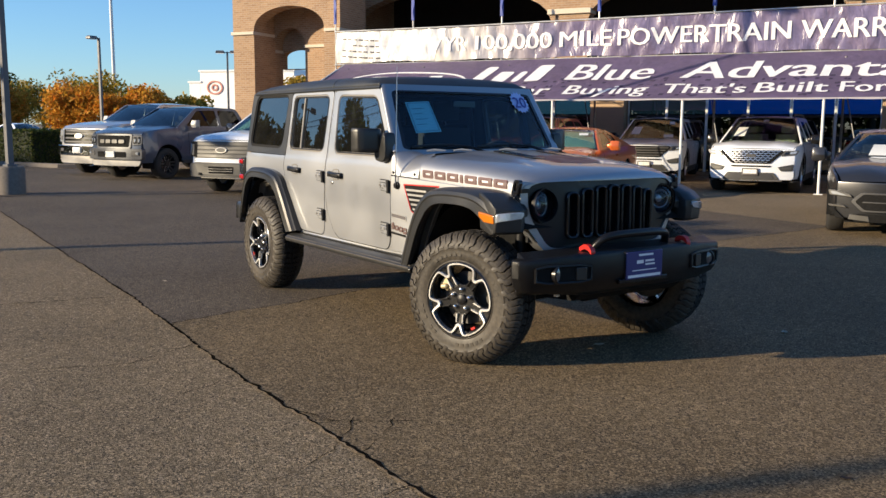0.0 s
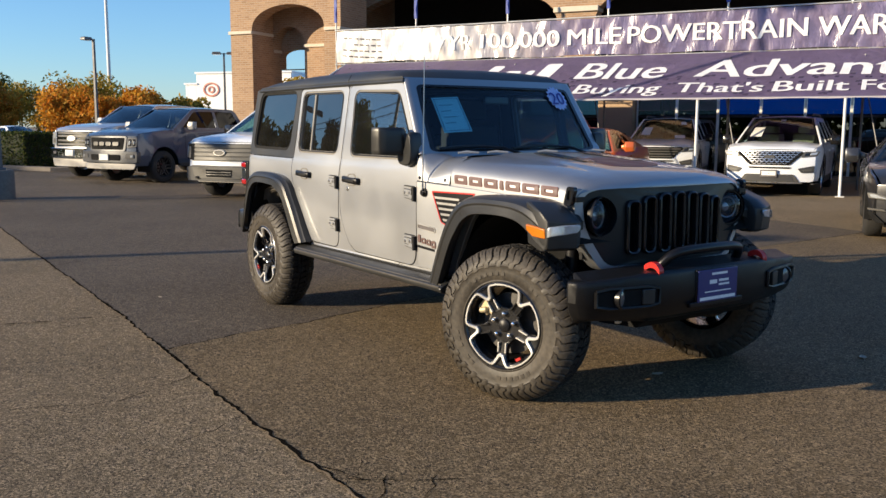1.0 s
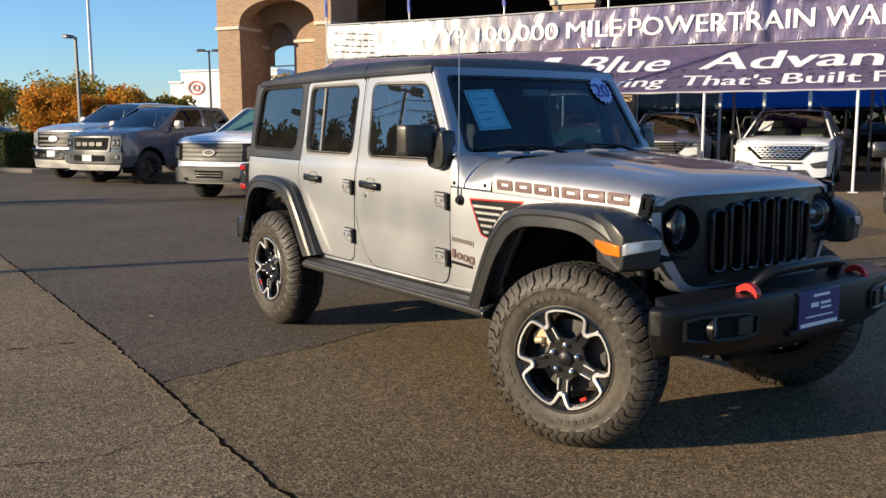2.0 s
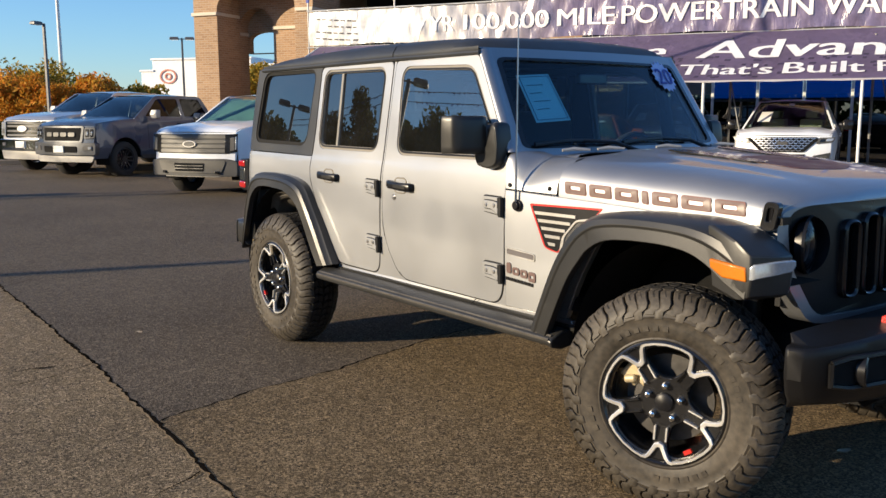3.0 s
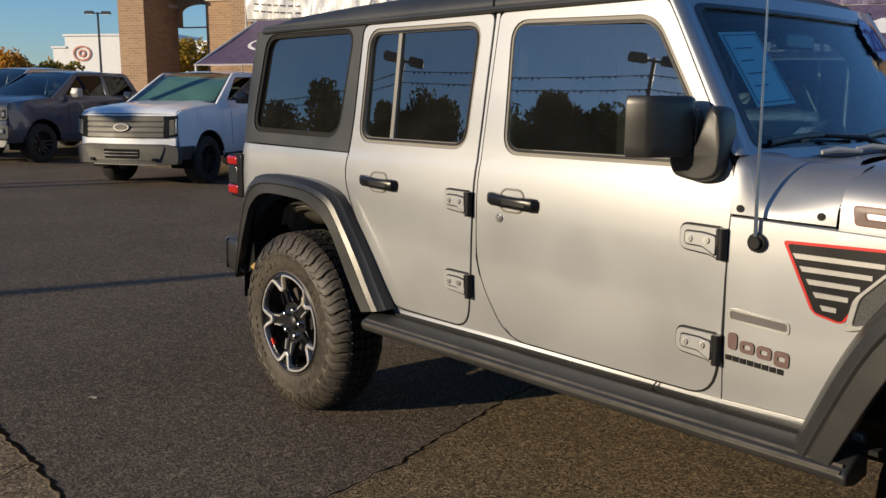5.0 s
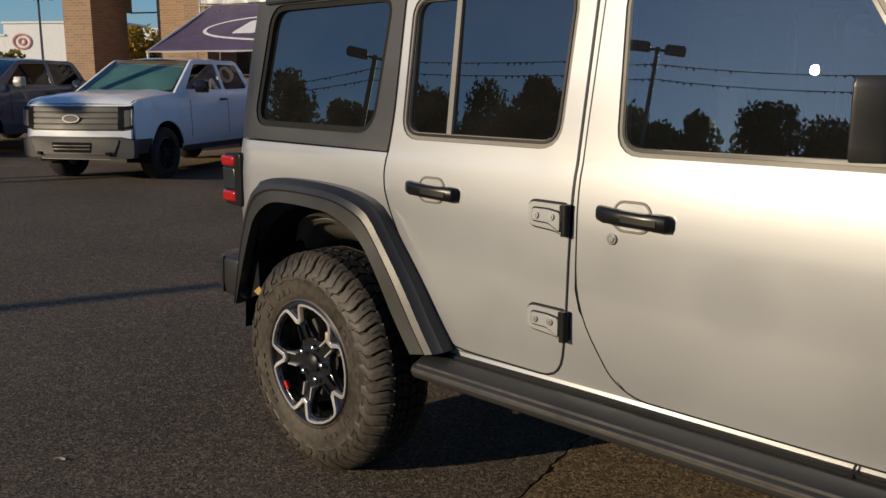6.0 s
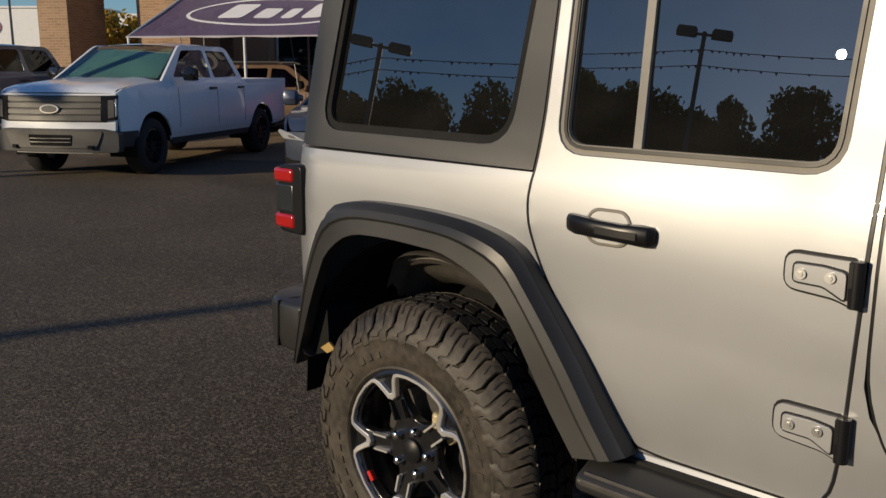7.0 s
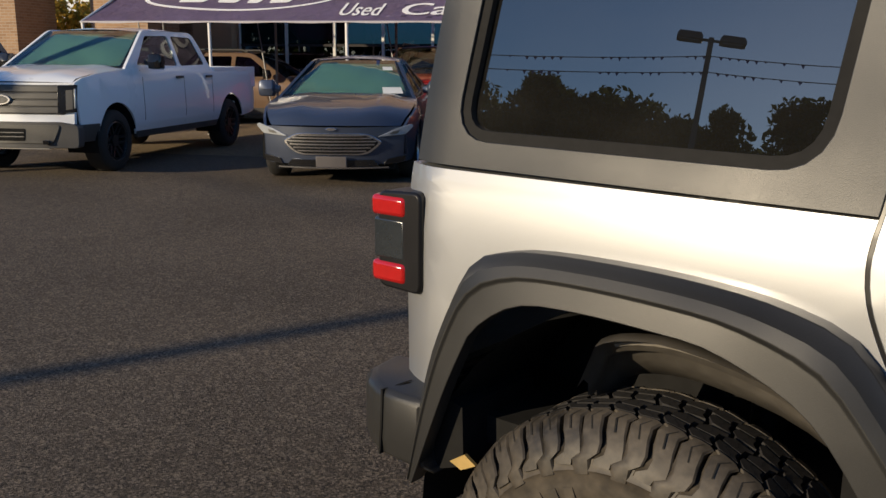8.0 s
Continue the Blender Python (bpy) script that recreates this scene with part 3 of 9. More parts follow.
RR_WIN = rounded([(-1.103, 1.633), (-1.106, 1.230), (-0.513, 1.226), (-0.497, 1.628)], 0.05, 5)
QU_WIN = rounded([(-1.890, 1.650), (-1.948, 1.245), (-1.283, 1.236), (-1.238, 1.646)], [0.06, 0.06, 0.07, 0.05], 5)


def bowed(loop, inset, x0, yaw, rate, up):
    """Side glass set in behind the panel: it faces yaw degrees forward at x0, rate more for each metre, and stands up degrees steeper than the panel."""
    bend = lambda x: radians(yaw) * (x - x0) + radians(rate / 2) * (x - x0) ** 2
    c = sum(p[0] for p in loop) / len(loop)
    return lambda x, z: Vector((x, -body_y(max(x, -1.98), z) + inset + bend(x) - bend(c) - math.tan(radians(up)) * (z - 1.42), z))


def grow(loop, d):
    """The loop, moved outwards by d."""
    c = sum((Vector(p) for p in loop), Vector((0, 0))) / len(loop)
    area = sum(a[0] * b[1] - b[0] * a[1] for a, b in zip(loop, loop[1:] + loop[:1]))
    s = 1 if area > 0 else -1
    out = []
    for i, p in enumerate(loop):
        t = Vector(loop[(i + 1) % len(loop)]) - Vector(loop[i - 1])
        nrm = Vector((t.y, -t.x)).normalized() * s if t.length > 1e-9 else Vector((0, 0))
        out.append((p[0] + nrm.x * d, p[1] + nrm.y * d))
    return out


def door(parent, name, outline, window, side, handle_x, hinge_x, lock=False, divider=None):
    d = new(name)
    d.parent = parent
    zs = ZS + (1.30, 1.45, 1.6)
    part("door_panel", skin([outline, grow(window, 0.022)], on_side(), (0, 0.035, 0), zs, (), side), SILVER, d, bevel=0.005)
    part("door_seal", skin([grow(outline, 0.0055), grow(outline, -0.0005)], on_side(-0.0015), (0, 0.010, 0), zs, (), side), SATIN_BLACK, d, "black rubber door seal")
    part("window_seal", skin([grow(window, 0.025), window], on_side(-0.006), (0, 0.02, 0), (1.3, 1.45), (), side), GREY_SEAL, d, "grey rubber window seal")
    part("window_lip", skin([grow(window, 0.010), grow(window, 0.002)], on_side(-0.002), (0, 0.012, 0), (1.3, 1.45), (), side), SATIN_BLACK, d)
    w = part("window", skin([grow(window, 0.004)], bowed(window, 0.016, *((-0.14, 2.0, 2.6, 0.2) if lock else (-0.858, 0.08, 3.85, 0.42))), (0, 0.004, 0), (), [min(p[0] for p in window) + 0.06 * k for k in range(1, 13)], side), FRONT_GLASS if lock else SIDE_GLASS, d, "lightly tinted glass" if lock else "dark tinted glass")
    w.visible_shadow = False
    if divider:
        bm = bmesh.new()
        (xa, za), (xb, zb) = divider
        loft(bm, [[(x + e, side * (body_y(x, z) - o), z) for e, o in ((-0.010, 0.006), (0.010, 0.006), (0.010, 0.022), (-0.010, 0.022))] for x, z in divider])
        part("window_divider", bm, GREY_SEAL2, d, "bright window divider bar")
    # handle: a flat bowl behind a bar with a round end
    h = new("door_handle")
    h.parent = d
    hz = 1.056 if handle_x < -0.5 else 1.046
    y0 = body_y(handle_x, hz)
    bm = bmesh.new()
    oval = rounded([(handle_x + 0.055, hz - 0.040), (handle_x + 0.145, hz - 0.040), (handle_x + 0.165, hz), (handle_x + 0.145, hz + 0.042), (handle_x + 0.055, hz + 0.042), (handle_x + 0.035, hz)], 0.022, 4)
    inner = [((x - handle_x - 0.1) * 0.88 + handle_x + 0.1, (z - hz) * 0.84 + hz) for x, z in oval]
    part("handle_rim", skin([oval, inner], lambda x, z: Vector((x, -body_y(x, z) - 0.004, z)), (0, 0.008, 0), (), (), side), GREY_SEAL, h, bevel=0.002)
    part("handle_cup", skin([inner], lambda x, z: Vector((x, -body_y(x, z) - 0.0015, z)), (0, 0.01, 0), (), (), side), SILVER, h)
    bm = bmesh.new()
    rings = []
    for x, hh, o0, o1 in ((0.0, 0.012, 0.002, 0.016), (0.008, 0.019, 0.0, 0.026), (0.035, 0.021, 0.012, 0.040), (0.09, 0.019, 0.020, 0.044), (0.15, 0.019, 0.014, 0.042), (0.185, 0.021, 0.0, 0.036), (0.212, 0.020, 0.0, 0.028), (0.220, 0.013, 0.002, 0.014)):
        zc = hz + 0.006 - 0.05 * x
        rings.append([(handle_x + x, -y0 - o, zc + s * hh) for o, s in ((o0, -1), (o1 - 0.006, -1), (o1, -0.6), (o1, 0.6), (o1 - 0.006, 1), (o0, 1))])
    loft(bm, rings)
    if side > 0:
        flip_y(bm)
    part("handle_bar", bm, SATIN_BLACK, h, "satin black handle bar", bevel=0.003)
    bm = bmesh.new()
    loft(bm, [[(handle_x + x, -y0 - o - 0.001, hz + 0.006 - 0.05 * x + e) for e in (-0.008, 0.008)] for x, o in ((0.03, 0.034), (0.10, 0.044), (0.16, 0.042), (0.19, 0.037))], False)
    if side > 0:
        flip_y(bm)
    part("handle_inlay", bm, BLACK_PLASTIC, h, "dull grey handle inlay")
    if lock:
        bm = bmesh.new()
        disc(bm, 0.015, 0.006, 20, -0.006, Matrix.Translation((handle_x + 0.045, -body_y(handle_x, 0.985), 0.985)))
        disc(bm, 0.009, 0.0, 16, -0.009, Matrix.Translation((handle_x + 0.045, -body_y(handle_x, 0.985), 0.985)))
        if side > 0:
            flip_y(bm)
        part("key_lock", bm, STEEL, d, bevel=0.002)
    for hz in (1.008, 0.713) if lock else (1.026, 0.731):
        hin = new("hinge")
        hin.parent = d
        y1 = body_y(hinge_x, hz)
        plate = rounded([(hinge_x - 0.148, hz - 0.030), (hinge_x - 0.055, hz - 0.038), (hinge_x - 0.028, hz - 0.048), (hinge_x - 0.028, hz + 0.034), (hinge_x - 0.045, hz + 0.034), (hinge_x - 0.148, hz + 0.036)], [0.022, 0.03, 0.004, 0.004, 0.01, 0.022], 4)
        part("hinge_gasket", skin([grow(plate, 0.006)], lambda x, z: Vector((x, -y1 - 0.003, z)), (0, 0.004, 0), (), (), side), SATIN_BLACK, hin)
        part("hinge_plate", skin([plate], lambda x, z: Vector((x, -y1 - 0.011, z)), (0, 0.012, 0), (), (), side), SILVER, hin, bevel=0.003)
        ridge = rounded([(hinge_x - 0.130, hz - 0.016), (hinge_x - 0.075, hz - 0.018), (hinge_x - 0.035, hz - 0.040), (hinge_x - 0.035, hz + 0.012), (hinge_x - 0.075, hz + 0.018), (hinge_x - 0.130, hz + 0.018)], 0.008, 3)
        # black outline that paints the crease shade round the ridge
        part("ridge_line", skin([grow(ridge, 0.004)], lambda x, z: Vector((x, -y1 - 0.0122, z)), (0, 0.003, 0), (), (), side), SATIN_BLACK, hin)
        part("hinge_ridge", skin([ridge], lambda x, z: Vector((x, -y1 - 0.017, z)), (0, 0.008, 0), (), (), side), SILVER, hin, bevel=0.003)
        bm = bmesh.new()
        tube(bm, [(hinge_x - 0.018, -y1 - 0.012, hz + s) for s in (-0.050, 0.036)], 0.013, 14)
        box(bm, hinge_x - 0.030, hinge_x - 0.016, -y1 - 0.024, -y1, hz - 0.012, hz + 0.034)
        if side > 0:
            flip_y(bm)
        part("hinge_pin", bm, SATIN_BLACK, hin)
        for sx in (-0.115, -0.062):
            bm = bmesh.new()
            disc(bm, 0.010, 0.0, 14, -0.006, Matrix.Translation((hinge_x + sx, -y1 - 0.016, hz)))
            disc(bm, 0.005, -0.004, 6, -0.008, Matrix.Translation((hinge_x + sx, -y1 - 0.016, hz)))
            if side > 0:
                flip_y(bm)
            part("hinge_bolt", bm, STEEL, hin)
    return d


def flare(parent, name, outer, inner, y_in, y_out, side, n=40):
    """A wide plastic arch over a wheel."""
    o, i = spread(smooth_line(outer, 5), n), spread(smooth_line(inner, 5), n)
    bm = bmesh.new()
    rings = []
    for k, (p, q) in enumerate(zip(o, i)):
        m = p.lerp(q, 0.42)
        m2 = p.lerp(q, 0.50)
        b = p.lerp(q, 0.10)
        yi = y_in(p.x) if callable(y_in) else y_in
        rings.append([(p.x, -yi, p.y), (p.x, -(yi + (y_out - yi) * 0.55), p.y + 0.002), (b.x, -y_out + 0.030, b.y), (p.lerp(q, 0.2).x, -y_out + 0.010, p.lerp(q, 0.2).y), (m.x, -y_out, m.y), (m2.x, -y_out + 0.006, m2.y), (q.x, -y_out - 0.002, q.y),
                      (q.x, -y_out + 0.035, q.y), (p.lerp(q, 0.8).x, -y_out + 0.05, p.lerp(q, 0.8).y), (p.lerp(q, 0.35).x, -yi - 0.02, p.lerp(q, 0.35).y), (p.lerp(q, 0.3).x, -yi, p.lerp(q, 0.3).y)])
    loft(bm, rings)
    if side > 0:
        flip_y(bm)
    return part(name, bm, BLACK_PLASTIC, parent, bevel=0.003, sharp=30)


RUBBER = mat("matt_black_rubber", (0.018, 0.018, 0.018), 0.9, vary=0.2, spec=0.2)
LINING = mat("dusty_black_lining", (0.075, 0.068, 0.058), 0.50, vary=0.35, grain=30, stain=6)
GREY_SEAL2 = mat("pale_divider", (0.22, 0.21, 0.19), 0.55, 0.0, vary=0.1)
GREY_SEAL = mat("grey_window_seal", (0.20, 0.185, 0.160), 0.55, vary=0.1)


def build_off_roader():
    car = thing("off_road_suv", "silver four-door off-road vehicle with black hardtop and wide flares", "car", at=pose(0, 0, 0))
    RF_O = [(0.785, 0.505), (0.830, 0.620), (0.894, 0.770), (0.955, 0.880), (1.016, 0.955), (1.075, 1.000), (1.140, 1.025), (1.272, 1.042), (1.45, 1.045), (1.60, 1.040), (1.71, 1.018), (1.785, 0.980), (1.826, 0.940)]
    RF_I = [(0.895, 0.470), (0.925, 0.545), (1.021, 0.750), (1.090, 0.845), (1.137, 0.895), (1.235, 0.940), (1.433, 0.952), (1.579, 0.941), (1.672, 0.905), (1.735, 0.860), (1.822, 0.812)]
    RR_O = [(-2.015, 0.530), (-1.985, 0.710), (-1.945, 0.860), (-1.875, 0.995), (-1.80, 1.030), (-1.70, 1.042), (-1.53, 1.043), (-1.385, 1.035), (-1.278, 1.018), (-1.19, 0.985), (-1.127, 0.912), (-1.006, 0.755), (-0.93, 0.640), (-0.872, 0.560)]
    RR_I = [(-1.990, 0.526), (-1.914, 0.727), (-1.870, 0.825), (-1.832, 0.890), (-1.74, 0.950), (-1.62, 0.962), (-1.466, 0.957), (-1.38, 0.948), (-1.273, 0.907), (-1.209, 0.860), (-1.145, 0.775), (-1.065, 0.650), (-0.985, 0.540)]
    for s in (-1, 1):
        door(car, "front_door", FR_DOOR, FR_WIN, s, -0.342, 0.564, True)
        door(car, "rear_door", RR_DOOR, RR_WIN, s, -1.066, -0.422, False, [(-0.928, 1.630), (-0.922, 1.228)])
        # quarter panel behind the rear door, over the wheel
        seam = [p for p in grow(RR_DOOR, 0.006) if p[0] < -0.86]
        low = [p for p in seam if p[1] < 1.160 and p[1] > 0.585]
        high = [p for p in seam if p[1] > 1.164]
        q = [(-1.186, 1.160), (-2.115, 1.168), (-2.120, 0.62), (-1.93, 0.60)] + [tuple(p) for p in spread(smooth_line([(x, z - 0.02) for x, z in RR_O[1:12]], 5), 26)] + low[::-1]
        part("quarter_panel", skin([q], on_side(), (0, 0.03, 0), ZS, (-2.10, -2.08, -2.05, -2.02, -1.98), s), SILVER, car, bevel=0.005)
        # rocker under the doors with the pillar strip between them
        rock = [(-0.90, 0.505), (0.93, 0.505), (0.93, 0.5595), (-0.90, 0.5595)]
        part("rocker_panel", skin([rock], on_side(-0.004), (0, 0.03, 0), (0.54,), (), s), SILVER, car, bevel=0.004)
        pil = [(-0.411, 1.676), (-0.420, 1.330), (-0.428, 1.020), (-0.441, 0.700), (-0.462, 0.620), (-0.522, 0.561), (-0.203, 0.561), (-0.283, 0.595), (-0.352, 0.695), (-0.402, 0.775), (-0.416, 0.830), (-0.416, 1.137), (-0.395, 1.676)]
        part("door_pillar", skin([pil], on_side(-0.003), (0, 0.03, 0), ZS, (), s), SILVER, car)
        # near-black sheet behind the doors, coloured as the shade in their gaps
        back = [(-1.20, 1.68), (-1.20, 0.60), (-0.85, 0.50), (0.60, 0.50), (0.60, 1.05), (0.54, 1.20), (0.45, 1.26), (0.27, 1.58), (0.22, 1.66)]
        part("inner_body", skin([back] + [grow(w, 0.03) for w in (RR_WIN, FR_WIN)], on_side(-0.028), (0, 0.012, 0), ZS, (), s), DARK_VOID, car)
        # side of the cowl and the fender panel under the bonnet
        cow = [(0.558, 0.563), (0.90, 0.563), (0.99, 0.76), (1.06, 0.885), (1.16, 0.985), (1.40, 0.990), (1.40, 1.040), (1.20, 1.0525), (0.82, 1.068), (0.558, 1.078)]
        part("cowl_panel", skin([cow], on_side(), (0, 0.03, 0), ZS[:8], (0.7, 0.85, 1.0, 1.2), s), SILVER, car, bevel=0.005)
        side_a = [(0.768, 1.084), (0.767, 1.12), (0.764, 1.16), (0.758, 1.195), (0.748, 1.222), (0.726, 1.236), (0.69, 1.242), (0.63, 1.244), (0.575, 1.242)]
        side_b = [(0.748, 1.079), (0.744, 1.094), (0.735, 1.110), (0.718, 1.132), (0.698, 1.156), (0.674, 1.180), (0.645, 1.202), (0.61, 1.217), (0.575, 1.222)]
        side_c = [(0.716, 1.072), (0.714, 1.094), (0.710, 1.114), (0.701, 1.136), (0.686, 1.158), (0.665, 1.180), (0.638, 1.202), (0.61, 1.216), (0.575, 1.220)]

        def shoulder(f, j):
            if f < 0.42:
                e = f / 0.42
                e, p, q = e * e * (3 - 2 * e), side_a[j], side_b[j]
            else:
                e, p, q = (f - 0.42) / 0.58, side_b[j], side_c[j]
            return Vector((0.556 + (0.262 + 0.030 * max(0.0, j - 2) / 6) * f, -(p[0] + (q[0] - p[0]) * e), p[1] + (q[1] - p[1]) * e))
        bm = bmesh.new()
        loft(bm, [smooth_line([shoulder(k / 18, j) for j in range(9)], 3) for k in range(19)], False)
        if s > 0:
            flip_y(bm)
        part("cowl_shoulder", bm, SILVER, car, sharp=70)
        for f, j in ((0.10, 0.5), (0.86, 1.0)):
            bm = bmesh.new()
            at = shoulder(f, int(j)).lerp(shoulder(f, int(j) + 1), j - int(j))
            disc(bm, 0.010, 0.004, 14, -0.003, Matrix.Translation(at))
            disc(bm, 0.005, -0.002, 6, -0.005, Matrix.Translation(at))
            if s > 0:
                flip_y(bm)
            part("cowl_bolt", bm, SATIN_BLACK, car)
        flare(car, "front_flare", RF_O, RF_I, lambda x: lerp_table([(0.88, 0.735), (1.1, 0.70), (1.3, 0.66), (2.04, 0.60)], x), 0.862, s)
        flare(car, "rear_flare", RR_O, RR_I, lambda x: body_y(x, 0.9) - 0.01, 0.852, s)
        # arch linings
        for cx in (1.504, -1.504):
            a0 = radians(49) if cx > 0 else radians(4)
            bm = bmesh.new()
            rings = [[(cx + 0.505 * math.cos(a), y, 0.42 + 0.545 * math.sin(a)) for a in ((a0 + (math.pi - a0) * j / 16) for j in range(17))] for y in (-0.80, -0.42)]
            loft(bm, rings, False)
            cap = [bm.verts.new((cx + 0.505 * math.cos(a), -0.42, 0.42 + 0.545 * math.sin(a))) for a in ((a0 + (math.pi - a0) * j / 16) for j in range(17))]
            bm.faces.new(cap)
            if s > 0:
                flip_y(bm)
            part("arch_liner", bm, DARK_VOID, car)
        bm = bmesh.new()                          # dusty front of the arch behind the flare
        loft(bm, [[(1.504 + 0.492 * math.cos(a), y, 0.42 + 0.532 * math.sin(a)) for a in (radians(50 + 3 * j) for j in range(8))] for y in (-0.815, -0.74, -0.66, -0.58)], False)
        if s > 0:
            flip_y(bm)
        part("arch_lining", bm, LINING, car, "dusty black arch lining")
        bm = bmesh.new()                          # pressed lining over the rear wheel, with a raised ridge
        prof = ((-0.815, 0.0), (-0.79, 0.008), (-0.775, -0.004), (-0.765, -0.030), (-0.745, -0.036), (-0.735, -0.030), (-0.72, -0.060), (-0.66, -0.105), (-0.60, -0.115))
        run = smooth_line([(-0.98, 0.60), (-1.10, 0.775), (-1.26, 0.885), (-1.44, 0.925), (-1.56, 0.915), (-1.63, 0.875)], 4)
        loft(bm, [[(x - 0.02 * abs(dz) / 0.1, y, z + dz + (0 if i < len(run) - 3 else -0.03 * (i - len(run) + 3))) for y, dz in prof] for i, (x, z) in enumerate(run)], False)
        if s > 0:
            flip_y(bm)
        part("wheel_lining", bm, LINING, car, "dusty pressed black lining", sharp=60)
        # pale tube in place of the bright highlight along the lining's ridge
        bm = bmesh.new()
        tube(bm, [(x, -0.772, z - 0.012) for x, z in run[2:-3]], 0.006, 6)
        if s > 0:
            flip_y(bm)
        part("lining_ridge", bm, GREY_SEAL, car)
        bm = bmesh.new()                          # flap behind the rear wheel
        loft(bm, [[(-2.00, y, 0.535), (-1.895, y, 0.575), (-1.90, y, 0.70), (-1.98, y, 0.72)] for y in (-0.80, -0.55)])
        if s > 0:
            flip_y(bm)
        part("rear_flap", bm, DARK_VOID, car)
        # blunt front of the flare, with the turn lamp at its corner and a clear marker across it
        bm = bmesh.new()
        ends = ((1.815, 0.862, 0.0), (1.835, 0.858, 0.0), (1.864, 0.785, -0.004), (1.884, 0.715, -0.006), (1.868, 0.678, -0.010), (1.82, 0.660, -0.016))
        loft(bm, [[(x - 0.16, -y + 0.02, 1.040 + dz), (x - 0.05, -y, 0.995 + dz), (x, -y, 0.955 + dz), (x + 0.004, -y, 0.885), (x - 0.004, -y, 0.822), (x - 0.03, -y, 0.808), (x - 0.12, -y, 0.84)] for x, y, dz in ends])
        if s > 0:
            flip_y(bm)
        part("flare_nose", bm, BLACK_PLASTIC, car, bevel=0.006, sharp=30)
        bm = bmesh.new()
        loft(bm, [[(x, -y, z) for x, y, z in r] for r in (
            ((1.684, 0.857, 0.934), (1.818, 0.852, 0.920), (1.822, 0.850, 0.868), (1.735, 0.855, 0.872), (1.690, 0.859, 0.903)),
            ((1.686, 0.871, 0.930), (1.822, 0.867, 0.916), (1.826, 0.866, 0.872), (1.737, 0.871, 0.876), (1.692, 0.873, 0.903)))])
        if s > 0:
            flip_y(bm)
        part("turn_lamp", bm, AMBER, car, "amber turn lamp", bevel=0.005)
        bm = bmesh.new()
        loft(bm, [[(x + 0.002, -y, z0), (x + 0.014, -y, z0 - 0.002), (x + 0.016, -y, z1 + 0.003), (x + 0.002, -y, z1)] for x, y, z0, z1 in ((1.828, 0.860, 0.918, 0.876), (1.838, 0.853, 0.930, 0.880), (1.864, 0.785, 0.936, 0.888), (1.882, 0.722, 0.938, 0.896), (1.884, 0.704, 0.936, 0.915))])
        if s > 0:
            flip_y(bm)
        part("marker_lamp", bm, CLEAR_LENS, car, "clear marker lamp", bevel=0.003)
        # body corners below the doors
        corner = lambda o, f: [tuple(p) for p in grow(o, 0.005) if f(*p)]
        fr = sorted(corner(FR_DOOR, lambda x, z: x > 0.36 and z < 0.72))
        rr = sorted(corner(RR_DOOR, lambda x, z: x > -0.56 and z < 0.76))
        fb = sorted(corner(FR_DOOR, lambda x, z: x < -0.18 and z < 0.76), reverse=True)
        rb = sorted(corner(RR_DOOR, lambda x, z: x < -0.79 and z < 0.66), reverse=True)
        for loop in (fr + [(0.5535, 0.74), (0.5535, 0.5605)], rr + [(-0.426, 0.77), (-0.426, 0.5605)], fb + [(-0.424, 0.77), (-0.424, 0.5605)], rb + [(-1.00, 0.67), (-1.0, 0.60), (-0.90, 0.5605)]):
            part("body_corner", skin([loop], on_side(-0.005), (0, 0.02, 0), (), (), s), SILVER, car)
        # rock rail with a flat tread
        rail = new("side_step")
        rail.parent = car
        bm = bmesh.new()
        ring = [(-0.745, 0.530), (-0.80, 0.538), (-0.862, 0.512), (-0.872, 0.498), (-0.866, 0.476), (-0.81, 0.462), (-0.74, 0.470)]
        loft(bm, [[(x, y, z + dz) for y, z in ring] for x, dz in ((-0.965, 0.004), (-0.95, 0.0), (0.0, 0.0), (0.93, 0.0), (0.955, -0.006))])
        if s > 0:
            flip_y(bm)
        part("step_beam", bm, BLACK_PLASTIC, rail, bevel=0.006)
        bm = bmesh.new()
        for y, z in ((-0.868, 0.503), (-0.852, 0.515)):
            tube(bm, [(-0.95, y, z), (0.94, y, z)], 0.006, 6)
        if s > 0:
            flip_y(bm)
        part("step_ridge", bm, LINING, rail, "dusty raised ridge")
        bm = bmesh.new()
        loft(bm, [[(x, -0.742, 0.520), (x, -0.764, 0.528), (x, -0.770, 0.543), (x, -0.74, 0.545)] for x in (-0.90, 0.985)])
        if s > 0:
            flip_y(bm)
        part("sill_guard", bm, BLACK_PLASTIC, rail)
        bm = bmesh.new()
        loft(bm, [[(0.335, -0.7445, 0.560), (0.335, -0.773, 0.543), (0.336, -0.782, 0.535)], [(0.341, -0.7445, 0.560), (0.341, -0.773, 0.543), (0.342, -0.782, 0.535)]], False)
        if s > 0:
            flip_y(bm)
        part("sill_seam", bm, DARK_VOID, rail)
        # mirror
        mir = new("mirror")
        mir.parent = car
        plan = rounded([(0.345, -0.770), (0.338, -0.958), (0.404, -0.938), (0.424, -0.908), (0.456, -0.800), (0.440, -0.765)], [0.02, 0.010, 0.012, 0.02, 0.03, 0.02], 3)
        bm = bmesh.new()
        rings = []
        for z, k in ((1.232, 0.90), (1.240, 0.98), (1.262, 1.0), (1.33, 1.0), (1.372, 0.985), (1.388, 0.95), (1.395, 0.86)):
            rings.append([(0.352 + (x - 0.352) * k, -0.86 + (y + 0.86) * (0.5 + 0.5 * k), z) for x, y in plan])
        loft(bm, rings)
